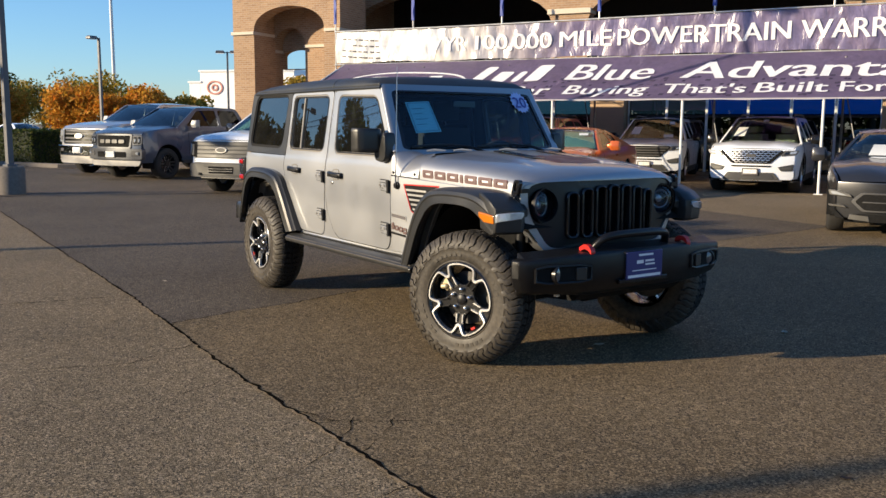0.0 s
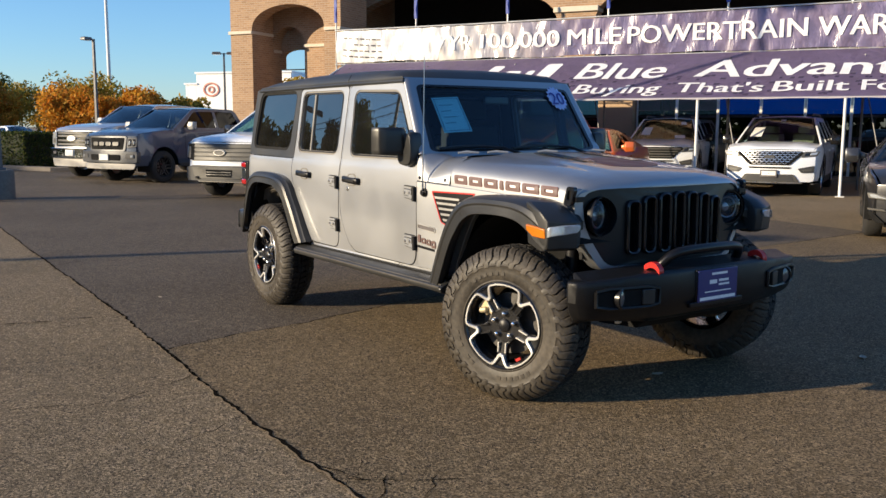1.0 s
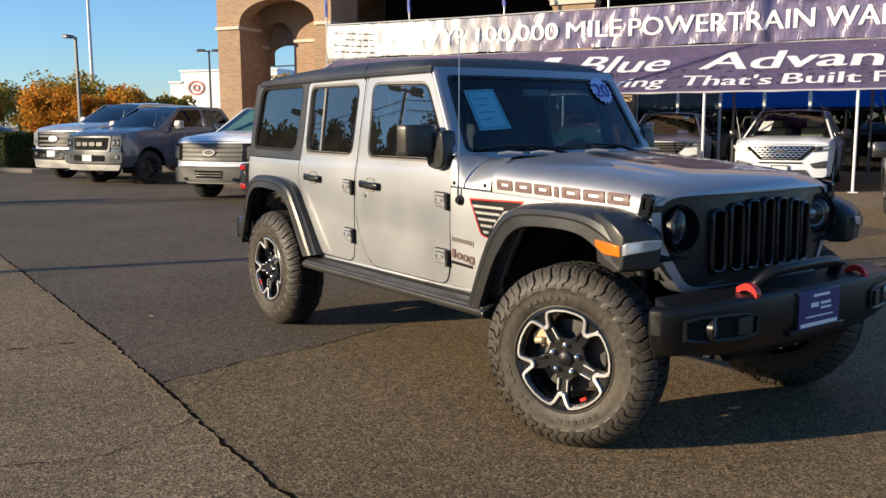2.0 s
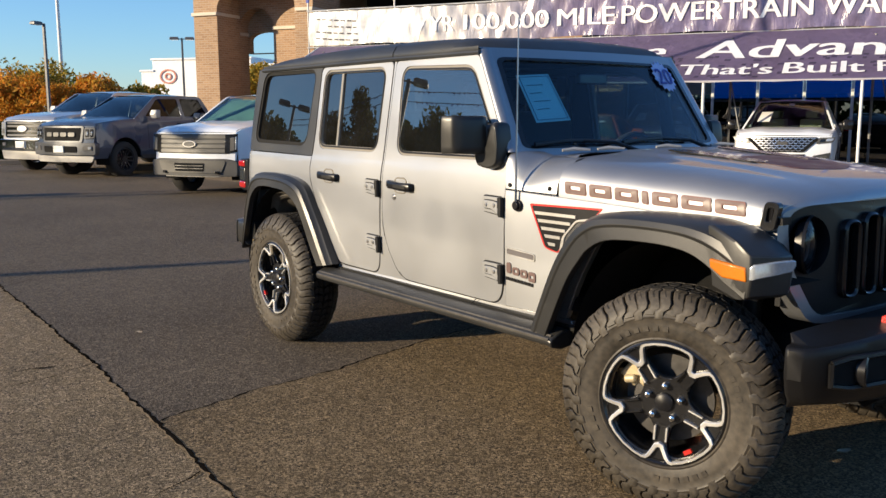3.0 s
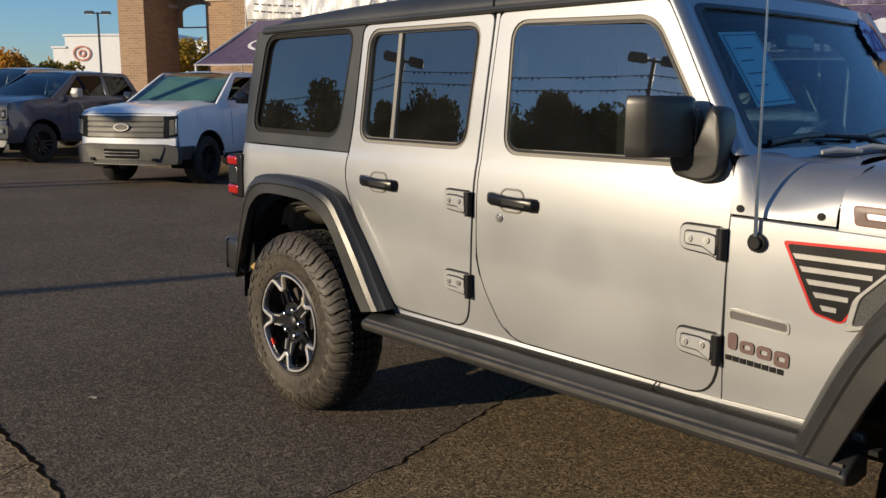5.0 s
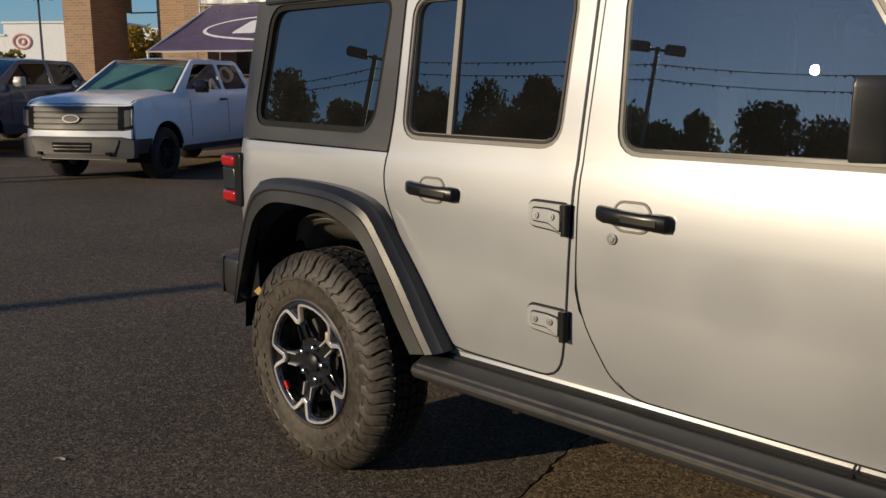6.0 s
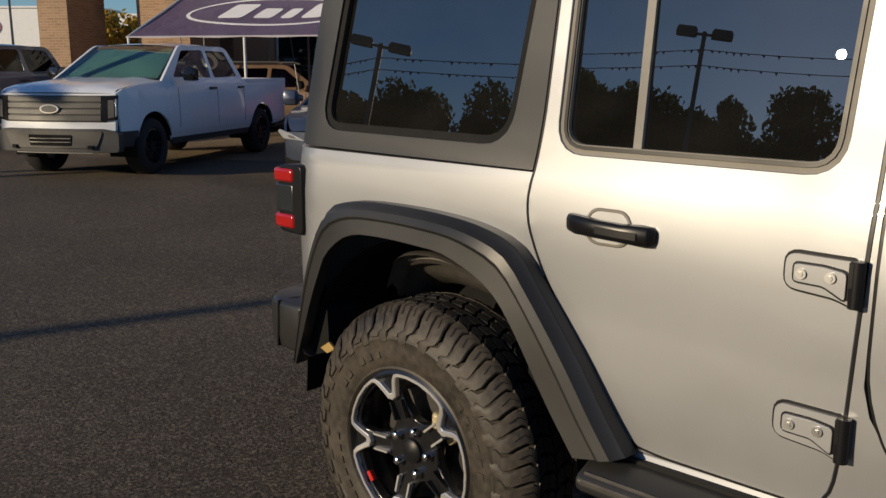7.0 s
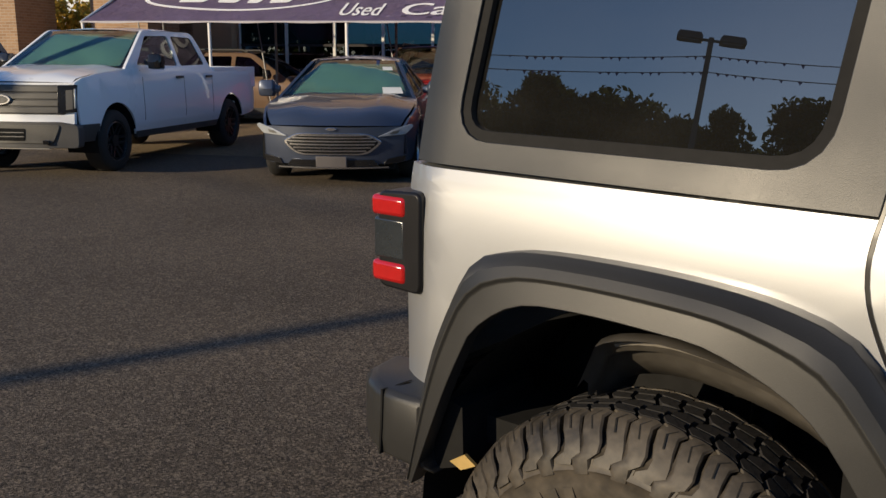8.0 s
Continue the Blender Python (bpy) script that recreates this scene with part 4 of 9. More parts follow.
        if s > 0:
            flip_y(bm)
        part("mirror_shell", bm, BLACK_PLASTIC, mir, sharp=40)
        bm = bmesh.new()
        box(bm, 0.3355, 0.342, -0.940, -0.785, 1.250, 1.378)
        if s > 0:
            flip_y(bm)
        part("mirror_glass", bm, CHROME, mir, "mirror glass", bevel=0.002)
        bm = bmesh.new()
        foot = rounded([(0.372, 1.215), (0.386, 1.176), (0.465, 1.160), (0.528, 1.178), (0.538, 1.28), (0.522, 1.362), (0.492, 1.372), (0.455, 1.26), (0.372, 1.235)], [0.02, 0.02, 0.03, 0.03, 0.05, 0.03, 0.03, 0.02, 0.01], 3)
        loft(bm, [[((x - 0.50) * k + 0.50, -y, (z - 1.24) * k + 1.24) for x, z in foot] for y, k in ((0.715, 0.97), (0.745, 1.0), (0.775, 1.0), (0.793, 0.96), (0.800, 0.88))])
        if s > 0:
            flip_y(bm)
        part("mirror_foot", bm, BLACK_PLASTIC, mir, bevel=0.004)
        bm = bmesh.new()
        loft(bm, [[(0.40, y, 1.250), (0.452, y, 1.250), (0.456, y, 1.33), (0.445, y, 1.360), (0.40, y, 1.36)] for y in (-0.75, -0.79)])
        if s > 0:
            flip_y(bm)
        part("mirror_neck", bm, BLACK_PLASTIC, mir, bevel=0.006)
        # hardtop quarter with its window
        hq = [(-1.152, 1.690)] + high[1:] + [(-1.186, 1.164), (-2.085, 1.176), (-2.068, 1.30), (-1.995, 1.690)]
        part("hardtop_quarter", skin([hq, grow(QU_WIN, 0.02)], on_side(0.002), (0, 0.03, 0), (1.30, 1.45, 1.6), (-2.05, -2.02, -1.98), s), HARDTOP, car, bevel=0.006)
        part("quarter_seal", skin([grow(QU_WIN, 0.022), QU_WIN], on_side(-0.005), (0, 0.02, 0), (), (), s), RUBBER, car)
        w = part("quarter_window", skin([grow(QU_WIN, 0.003)], bowed(QU_WIN, 0.014, -1.70, -0.9, 1.2, -0.10), (0, 0.004, 0), (), [-1.95 + 0.06 * k for k in range(12)], s), SIDE_GLASS, car, "dark tinted glass")
        w.visible_shadow = False
        # tail lamp: red ends, dark smoked middle
        tl = new("tail_lamp")
        tl.parent = car
        bm = bmesh.new()
        ring = rounded([(-2.035, 0.900), (-2.035, 1.115), (-2.155, 1.110), (-2.155, 0.905)], 0.02, 3)
        loft(bm, [[(x if y < 0.86 else x - 0.012, -y, z) for x, z in ring] for y in (0.60, 0.775)])
        if s > 0:
            flip_y(bm)
        part("lamp_housing", bm, SATIN_BLACK, tl, bevel=0.006)
        for z0, z1 in ((0.916, 0.962), (1.058, 1.102)):
            bm = bmesh.new()
            box(bm, -2.172, -2.075, -0.780, -0.60, z0, z1)
            if s > 0:
                flip_y(bm)
            part("lamp_lens", bm, RED_LENS, tl, "red lens", bevel=0.010)
        bm = bmesh.new()
        box(bm, -2.166, -2.078, -0.776, -0.60, 0.966, 1.054)
        if s > 0:
            flip_y(bm)
        part("lamp_middle", bm, mat("smoked_lens", (0.022, 0.027, 0.032), 0.25, coat=0.5), tl, "smoked grey lens", bevel=0.006)
    return car


def bonnet_ring(x, w, seam, crown):
    """Half section of the bonnet at x, from the seam up to the middle."""
    h = crown - seam
    drop = lerp_table([(0.8, 0.0), (0.9, 0.012), (1.1, 0.045), (1.65, 0.045), (1.77, 0.0)], x)
    return [(x, w, seam - drop - 0.001), (x, w, seam), (x, w - 0.002, seam + 0.30 * h), (x, w - 0.012, seam + 0.46 * h), (x, w - 0.034, seam + 0.62 * h), (x, w - 0.070, seam + 0.76 * h), (x, w - 0.125, seam + 0.86 * h), (x, 0.40, seam + 0.925 * h), (x, 0.345, seam + 0.945 * h), (x, 0.315, crown - 0.003), (x, 0.28, crown), (x, 0.0, crown + 0.004)]


def finish_off_roader(car):
    # bonnet with a raised middle
    bon = new("bonnet")
    bon.parent = car
    bm = bmesh.new()
    rings = []
    for x, w, seam, crown in ((0.822, 0.708, 1.080, 1.245), (0.90, 0.704, 1.075, 1.242), (1.2, 0.682, 1.062, 1.226), (1.45, 0.662, 1.052, 1.205), (1.65, 0.645, 1.045, 1.182), (1.735, 0.642, 1.042, 1.170), (1.790, 0.638, 1.044, 1.155), (1.828, 0.634, 1.052, 1.137), (1.850, 0.630, 1.062, 1.119), (1.856, 0.628, 1.066, 1.101)):
        half = bonnet_ring(x, w, seam - 0.012, crown)
        nose = lambda y: 0.032 - 0.092 * (y / 0.62) ** 2
        half = [(px + nose(py) * min(1, (x - 1.4) / 0.43) if x > 1.4 else px, py, pz) for px, py, pz in half]
        rings.append([(px, -py, pz) for px, py, pz in half] + [(px, py, pz) for px, py, pz in half[-2::-1]])
    loft(bm, rings, False)
    part("bonnet_panel", bm, SILVER, bon, sharp=50)
    bm = bmesh.new()
    loft(bm, [[(x, y, z) for x, y, z in ((0.80, -0.69, 1.05), (0.80, 0.69, 1.05), (1.76, 0.56, 1.02), (1.76, -0.56, 1.02))], [(x, y, z) for x, y, z in ((0.80, -0.69, 1.07), (0.80, 0.69, 1.06), (1.76, 0.56, 1.045), (1.76, -0.56, 1.045))]])
    part("engine_cover", bm, DARK_VOID, bon)
    for s in (-1, 1):
        bm = bmesh.new()                          # black air outlet let into the bulge
        loft(bm, [[(x, s * (0.175 + o), z) for x, o, z in ((0.98, -0.035, 1.2455), (1.02, -0.05, 1.243), (1.42, -0.035, 1.2095), (1.44, 0.02, 1.2075), (1.40, 0.055, 1.2110), (1.0, 0.06, 1.2445))],
                  [(x, s * (0.175 + o), z + 0.006) for x, o, z in ((0.98, -0.035, 1.2455), (1.02, -0.05, 1.243), (1.42, -0.035, 1.2095), (1.44, 0.02, 1.2075), (1.40, 0.055, 1.2110), (1.0, 0.06, 1.2445))]])
        part("air_outlet", bm, GLOSS_BLACK, bon)
        # over-centre catch at the bonnet's front corner
        c = new("bonnet_catch")
        c.parent = bon
        bm = bmesh.new()
        oval = rounded([(1.740, 1.015), (1.795, 1.015), (1.805, 1.108), (1.748, 1.112)], 0.020, 4)
        hole = rounded([(1.757, 1.045), (1.781, 1.045), (1.786, 1.090), (1.762, 1.092)], 0.009, 3)
        part("catch_loop", skin([oval, hole], lambda x, z: Vector((x, -0.668 + (z - 1.08) * 0.16, z)), (0, 0.025, 0), (), (), s), GLOSS_BLACK, c, bevel=0.005)
        bm = bmesh.new()
        tube(bm, [(1.77, -0.655, 1.05), (1.775, -0.655, 1.10)], 0.009, 8)
        box(bm, 1.74, 1.81, -0.655, -0.60, 1.035, 1.06)
        if s > 0:
            flip_y(bm)
        part("catch_post", bm, SATIN_BLACK, c)
        # side decal: seven plain slotted blocks, dark with a red rim
        dec = new("side_decal")
        dec.parent = bon

        def on_bonnet(proud):
            def place(px, pz):
                wx = lerp_table([(0.822, 0.708), (1.2, 0.682), (1.45, 0.662), (1.65, 0.645), (1.735, 0.642)], px)
                seam = lerp_table([(0.822, 1.068), (0.90, 1.063), (1.2, 1.050), (1.45, 1.040), (1.65, 1.033)], px)
                crown = lerp_table([(0.822, 1.245), (1.2, 1.226), (1.45, 1.205), (1.65, 1.182)], px)
                f = (pz - seam) / (crown - seam)
                return Vector((px, -lerp_table([(0, wx), (0.30, wx - 0.002), (0.46, wx - 0.012), (0.62, wx - 0.034), (0.76, wx - 0.070)], f) - proud, pz))
            return place
        x, wid = 0.856, (0.112, 0.112, 0.112, 0.032, 0.112, 0.122, 0.118)
        gap = (1.662 - x - sum(wid)) / 6
        for w in wid:
            z0, tall = 1.079 - (x - 0.856) * 0.036, 0.050
            for g, mt, pr in ((0.0, DARK_RED, 0.0030), (0.0035, DECAL_FILL, 0.0042)):
                blk = rounded([(x + g + 0.004, z0 + g), (x + w - g + 0.004, z0 + g - 0.004), (x + w - g - 0.004, z0 + tall - g - 0.004), (x + g - 0.004, z0 + tall - g)], 0.010, 3)
                loops = [blk]
                if w > 0.05:                       # a slot through the block
                    loops.append(rounded([(x + 0.032 - g, z0 + 0.018 - g), (x + w - 0.030 + g, z0 + 0.016 - g), (x + w - 0.034 + g, z0 + 0.030 + g), (x + 0.028 - g, z0 + 0.032 + g)], 0.005, 2))
                part("decal_block", skin(loops, on_bonnet(pr), (0, 0.003, 0), (), (), s), mt, dec)
            x += w + gap
    top = rounded([(1.26, -0.24), (1.58, -0.19), (1.66, 0.0), (1.58, 0.19), (1.26, 0.24)], 0.05, 3)
    part("top_decal", skin([top], lambda x, y: Vector((x, y, lerp_table([(1.2, 1.2285), (1.45, 1.2075), (1.65, 1.1845), (1.735, 1.1725)], x) + 0.004 * (1 - abs(y) / 0.3) + 0.001)), (0, 0, -0.002), (), (1.4, 1.5, 1.6)), mat("black_and_red_decal", (0.035, 0.02, 0.022), 0.45, vary=0.5, stain=9, tint=(0.075, 0.022, 0.022)), bon, "black and red decal")
    # windscreen frame and glass
    ws = new("windscreen")
    ws.parent = car
    lo, hi = (0.565, 1.235), (0.300, 1.665)

    def plane(u, v):
        """u across, v up the screen (0 to 1), slightly bowed."""
        bow = 0.05 * (1 - (u / 0.75) ** 2)
        return Vector((lo[0] + (hi[0] - lo[0]) * v + bow, u * (1 - 0.105 * v), lo[1] + (hi[1] - lo[1]) * v))
    rim = rounded([(-0.705, -0.06), (0.705, -0.06), (0.705, 1.09), (-0.705, 1.09)], 0.01, 2)
    hole = rounded([(-0.672, 0.04), (0.672, 0.04), (0.688, 0.985), (-0.688, 0.985)], [0.06, 0.06, 0.06, 0.06], 4)
    us = [-0.5, -0.3, -0.1, 0.1, 0.3, 0.5]
    part("screen_frame", skin([rim, hole], plane, (-0.045, 0, -0.02), (0.25, 0.5, 0.75), us), SILVER, ws, sharp=50)
    # rounded pillar from the door's seam to the glass
    for s in (-1, 1):
        bm = bmesh.new()
        rings = []
        for k in range(25):
            v = 0.008 + 1.082 * k / 24
            g = plane(-0.704, v)
            d = Vector((lerp_table([(1.20, 0.566), (1.235, 0.545), (1.264, 0.5225), (1.615, 0.3145), (1.672, 0.278), (1.71, 0.25)], g.z), -body_y(0.3, g.z) - 0.001, g.z))
            c = Vector((g.x + 0.002, d.y - 0.002, g.z))
            ring = [Vector((d.x, d.y + 0.03, d.z))]
            for i in range(11):
                f = i / 10
                p, q = d.lerp(c, 0.72), g.lerp(c, 0.55)
                ring.append(d * (1 - f) ** 3 + p * (3 * f * (1 - f) ** 2) + q * (3 * f * f * (1 - f)) + g * f ** 3)
            rings.append(ring)
        loft(bm, rings, False)
        if s > 0:
            flip_y(bm)
        part("screen_pillar", bm, SILVER, ws, sharp=60)
    part("screen_seal", skin([grow(hole, 0.004), [(u * 0.965, 0.5 + (v - 0.5) * 0.95) for u, v in hole]], lambda u, v: plane(u, v) + Vector((0.001, 0, 0.001)), (-0.012, 0, -0.006), (), us), GLOSS_BLACK, ws, "black screen border")
    g = part("screen_glass", skin([grow(hole, -0.002)], lambda u, v: plane(u, v) + Vector((-0.006, 0, -0.003)), (-0.004, 0, -0.002), (), us), SCREEN_GLASS, ws, "clear glass")
    g.visible_shadow = False
    # sheet of paper and starred sticker behind the glass
    sheet = [(-0.535, 0.325), (-0.322, 0.350), (-0.365, 0.850), (-0.575, 0.825)]
    st = new("price_sheet")
    st.parent = ws
    behind = Vector((-0.022, 0, -0.012))
    part("sheet", skin([sheet], lambda u, v: plane(u, v) + behind, (-0.002, 0, -0.001), (), us), PAPER_TEAL, st, "pale teal printed sheet")
    inset = [((u + 0.449) * 0.90 - 0.449, (v - 0.588) * 0.92 + 0.588) for u, v in sheet]
    inset2 = [((u + 0.449) * 0.865 - 0.449, (v - 0.588) * 0.895 + 0.588) for u, v in sheet]
    part("sheet_border", skin([inset, inset2], lambda u, v: plane(u, v) + behind * 0.93, (-0.001, 0, 0), (), us), INK, st)
    for k in range(4):
        v, sh = 0.72 - k * 0.085, 0.085 * 0.09 * k
        part("print_line", skin([[(-0.530 + sh, v), (-0.425 + sh - 0.03 * (k % 2), v + 0.012), (-0.425 + sh - 0.03 * (k % 2), v + 0.004), (-0.530 + sh, v - 0.008)]], lambda u, v: plane(u, v) + behind * 0.93, (-0.001, 0, 0)), INK, st)
    star = []
    for k in range(32):
        r = 0.100 if k % 2 else 0.082
        star.append((0.54 + r * 1.0 * math.cos(2 * math.pi * k / 32), 0.835 + r * 1.9 * math.sin(2 * math.pi * k / 32)))
    sk = new("year_sticker")
    sk.parent = ws
    part("starburst", skin([star], lambda u, v: plane(u, v) + behind * -0.15, (-0.002, 0, -0.001)), mat("pale_blue_sticker", (0.42, 0.50, 0.80), 0.5), sk, "pale blue starburst")
    p0, p1, p2 = plane(0.47, 0.735), plane(0.55, 0.735), plane(0.47, 0.9)
    ex, ey = (p1 - p0).normalized(), (p2 - p0).normalized()
    ez = ex.cross(ey).normalized()
    ey = ez.cross(ex)
    letters("20", 0.135, BLUE_INK, "year_number", sk, Matrix.Translation(p0 + behind * -0.15 + ez * 0.006 - ex * 0.012) @ Matrix((ex, ey, ez)).transposed().to_4x4(), 0.001)
    # wipers, their arms from the cowl
    for u0, u1, v1 in ((-0.15, -0.62, 0.05), (0.42, -0.08, 0.06)):
        wp = new("wiper")
        wp.parent = car
        bm = bmesh.new()
        a, b = plane(u0 + 0.12, -0.05) + Vector((0.05, 0, 0.01)), plane((u0 + u1) / 2 + 0.05, 0.075) + Vector((0.015, 0, 0.012))
        tube(bm, [a, a.lerp(b, 0.5) + Vector((0.01, 0, 0.02)), b], [0.012, 0.009, 0.006], 8)
        part("wiper_arm", bm, SATIN_BLACK, wp)
        bm = bmesh.new()
        tube(bm, [plane(u0 + (u1 - u0) * k / 6, 0.065 + 0.03 * math.sin(math.pi * k / 6)) + Vector((0.012, 0, 0.006)) for k in range(7)], 0.009, 6)
        part("wiper_blade", bm, SATIN_BLACK, wp)
    # cowl between bonnet and screen with bright washers
    bm = bmesh.new()
    loft(bm, [[(x, y, z + dz) for y, dz in ((-0.64, -0.075), (-0.61, -0.030), (-0.575, -0.006), (-0.52, 0.0), (-0.3, 0.002), (0.3, 0.002), (0.52, 0.0), (0.575, -0.006), (0.61, -0.030), (0.64, -0.075))] for x, z in ((0.54, 1.225), (0.60, 1.222), (0.70, 1.225), (0.812, 1.236))], False)
    part("cowl_top", bm, SILVER, car)
    bm = bmesh.new()
    loft(bm, [[(x, y, z) for y in (-0.46, -0.2, 0.2, 0.46)] for x, z in ((0.612, 1.2275), (0.65, 1.2285), (0.70, 1.2295))], False)
    part("cowl_grille", bm, BLACK_PLASTIC, car)
    for y in (-0.52, -0.30, 0.10, 0.52):
        bm = bmesh.new()
        tube(bm, [(0.70, y - 0.05, 1.246), (0.72, y, 1.252), (0.76, y + 0.06, 1.248)], [0.006, 0.009, 0.005], 8)
        part("cowl_bracket", bm, GREY_SILVER, car)
    # roof of three panels
    roof = new("hardtop_roof")
    roof.parent = car

    def roof_panel(name, xa, xb, drop_front=0.0, drop_rear=0.0):
        bm = bmesh.new()
        rings = []
        n = max(2, int((xb - xa) / 0.06))
        for i in range(n + 1):
            x = xa + (xb - xa) * i / n
            zc = 1.792 - 0.028 * ((x + 0.7) / 1.1) ** 2
            if drop_front and x > xb - 0.14:
                zc -= drop_front * ((x - xb + 0.14) / 0.14) ** 2
            if drop_rear and x < xa + 0.2:
                zc -= drop_rear * ((xa + 0.2 - x) / 0.2) ** 2
            half = [(0.682, 1.672), (0.692, 1.690), (0.690, 1.712), (0.666, zc - 0.042), (0.60, zc - 0.020), (0.35, zc - 0.006), (0.0, zc)]
            tuck = 0.0
            if drop_rear and x < xa + 0.2:
                tuck = 0.035 * ((xa + 0.2 - x) / 0.2) ** 2
            half = [(max(0.0, y - tuck), z) for y, z in half]
            rings.append([(x, -y, z) for y, z in half] + [(x, y, z) for y, z in half[-2::-1]])
        loft(bm, rings, True)
        return part(name, bm, HARDTOP, roof, bevel=0.004, sharp=45)
    roof_panel("rear_roof", -1.992, -0.422, 0.0, 0.06)
    roof_panel("front_roof", -0.416, 0.275, 0.06)
    for s in (-1, 1):
        bm = bmesh.new()
        tube(bm, [(0.28, s * 0.686, 1.680), (-0.4, s * 0.692, 1.684), (-1.93, s * 0.690, 1.684)], 0.011, 8)
        part("drip_rail", bm, HARDTOP, roof)
    # back: tailgate, glass, bumper, spare wheel
    tail = [(-0.70, 0.62), (0.70, 0.62), (0.70, 1.165), (-0.70, 1.165)]
    part("tailgate", skin([tail], lambda y, z: Vector((-2.118, y, z)), (0.03, 0, 0)), SILVER, car, bevel=0.01)
    bg = rounded([(-0.63, 1.20), (0.63, 1.20), (0.56, 1.66), (-0.56, 1.66)], 0.05)
    bh = rounded([(-0.70, 1.170), (0.70, 1.170), (0.645, 1.70), (-0.645, 1.70)], 0.03)
    back = lambda y, z: Vector((-2.112 + (z - 1.17) * 0.24, y, z))
    part("rear_frame", skin([bh, grow(bg, 0.002)], back, (0.03, 0, 0)), HARDTOP, car, bevel=0.006)
    g = part("rear_window", skin([bg], lambda y, z: back(y, z) + Vector((0.01, 0, 0)), (0.004, 0, 0)), SIDE_GLASS, car)
    g.visible_shadow = False
    bm = bmesh.new()
    half = [(-2.05, 0.68), (-2.10, 0.72), (-2.16, 0.70), (-2.20, 0.58), (-2.20, 0.0)]
    loft(bm, [[(x, y, z0) for x, y in half] + [(x, -y, z0) for x, y in half[-2::-1]] for z0 in (0.565, 0.580, 0.690, 0.705)])
    part("rear_bumper", bm, BLACK_PLASTIC, car, bevel=0.012)
    for s in (-1, 1):
        bm = bmesh.new()
        plan = [(-1.975, 0.846), (-2.04, 0.848), (-2.10, 0.842), (-2.155, 0.815), (-2.20, 0.765), (-2.215, 0.68), (-1.975, 0.68)]
        loft(bm, [[(x + i, s * (y - i), z) for x, y in plan] for z, i in ((0.548, 0.025), (0.562, 0.006), (0.60, 0.0), (0.690, 0.0), (0.704, 0.008), (0.708, 0.02))])
        part("bumper_corner", bm, BLACK_PLASTIC, car, bevel=0.006)
        bm = bmesh.new()
        loft(bm, [[(x, s * y, z), (x - 0.004, s * (y + 0.001), z), (x - 0.004, s * (y - 0.02), z), (x, s * (y - 0.02), z)] for x, y, z in ((-2.085, 0.846, 0.56), (-2.078, 0.8475, 0.62), (-2.074, 0.848, 0.69), (-2.080, 0.842, 0.7045), (-2.06, 0.79, 0.7105))])
        part("bumper_seam", bm, DARK_VOID, car)
        bm = bmesh.new()
        loft(bm, [[(x, s * y, z) for x, z in ((-1.922, 0.583), (-1.893, 0.572), (-1.856, 0.592), (-1.884, 0.608))] for y in (0.803, 0.811)])
        part("bumper_bracket", bm, mat("yellow_zinc", (0.6, 0.42, 0.16), 0.4, 0.5), car)
    off_road_wheel(car, Matrix.Translation((-2.32, 0.08, 0.98)) @ Matrix.Rotation(radians(-90), 4, "Z"))
    # front: grille with seven slots and round lamps
    gr = new("grille")
    gr.parent = car

    def nose(y, z):
        return Vector((1.895 - 0.088 * (y / 0.6) ** 2 - 0.05 * max(0, z - 0.95) - 0.03 * max(0.0, 0.8 - z), y, z))
    rim = rounded([(-0.602, 1.070), (-0.592, 0.90), (-0.462, 0.705), (0.462, 0.705), (0.592, 0.90), (0.602, 1.070), (0.50, 1.096), (-0.50, 1.096)], [0.06, 0.10, 0.06, 0.06, 0.10, 0.06, 0.1, 0.1], 4)
    slots = []
    for k in range(7):
        c = (k - 3) * 0.104
        top = 1.060 - 0.004 * (k - 3) ** 2
        slots.append(rounded([(c - 0.031, 0.770), (c + 0.031, 0.770), (c + 0.031, top), (c - 0.031, top)], 0.026, 4))
    eyes = [[(e + 0.094 * math.cos(2 * math.pi * i / 28), 0.958 + 0.098 * math.sin(2 * math.pi * i / 28)) for i in range(28)] for e in (-0.497, 0.497)]
    part("grille_panel", skin([rim] + slots + eyes, lambda y, z: nose(y, z) + Vector((-0.014, 0, 0)), (-0.045, 0, 0), (), (-0.5, -0.4, -0.2, 0, 0.2, 0.4, 0.5)), SATIN_BLACK, gr, bevel=0.005)
    for sl in slots:
        part("slot_bezel", skin([grow(sl, 0.013), grow(sl, -0.003)], lambda y, z: nose(y, z) + Vector((0.012, 0, 0)), (-0.04, 0, 0)), GLOSS_BLACK, gr, bevel=0.008)
    bm = bmesh.new()
    box(bm, 1.74, 1.76, -0.56, 0.56, 0.74, 1.08)
    part("grille_mesh", bm, mat("black_mesh", (0.008, 0.008, 0.008), 0.7, vary=0.6, grain=150), gr)
    gs = rounded([(-0.645, 1.090), (-0.640, 0.89), (-0.490, 0.678), (0.490, 0.678), (0.640, 0.89), (0.645, 1.090), (0.52, 1.108), (-0.52, 1.108)], [0.05, 0.10, 0.06, 0.06, 0.10, 0.05] + [0.1, 0.1], 4)
    part("grille_surround", skin([gs, grow(rim, 0.001)], lambda y, z: nose(y, z) + Vector((-0.004, 0, 0)), (-0.08, 0, 0), (), (-0.5, -0.3, 0, 0.3, 0.5)), SILVER, gr, bevel=0.014)
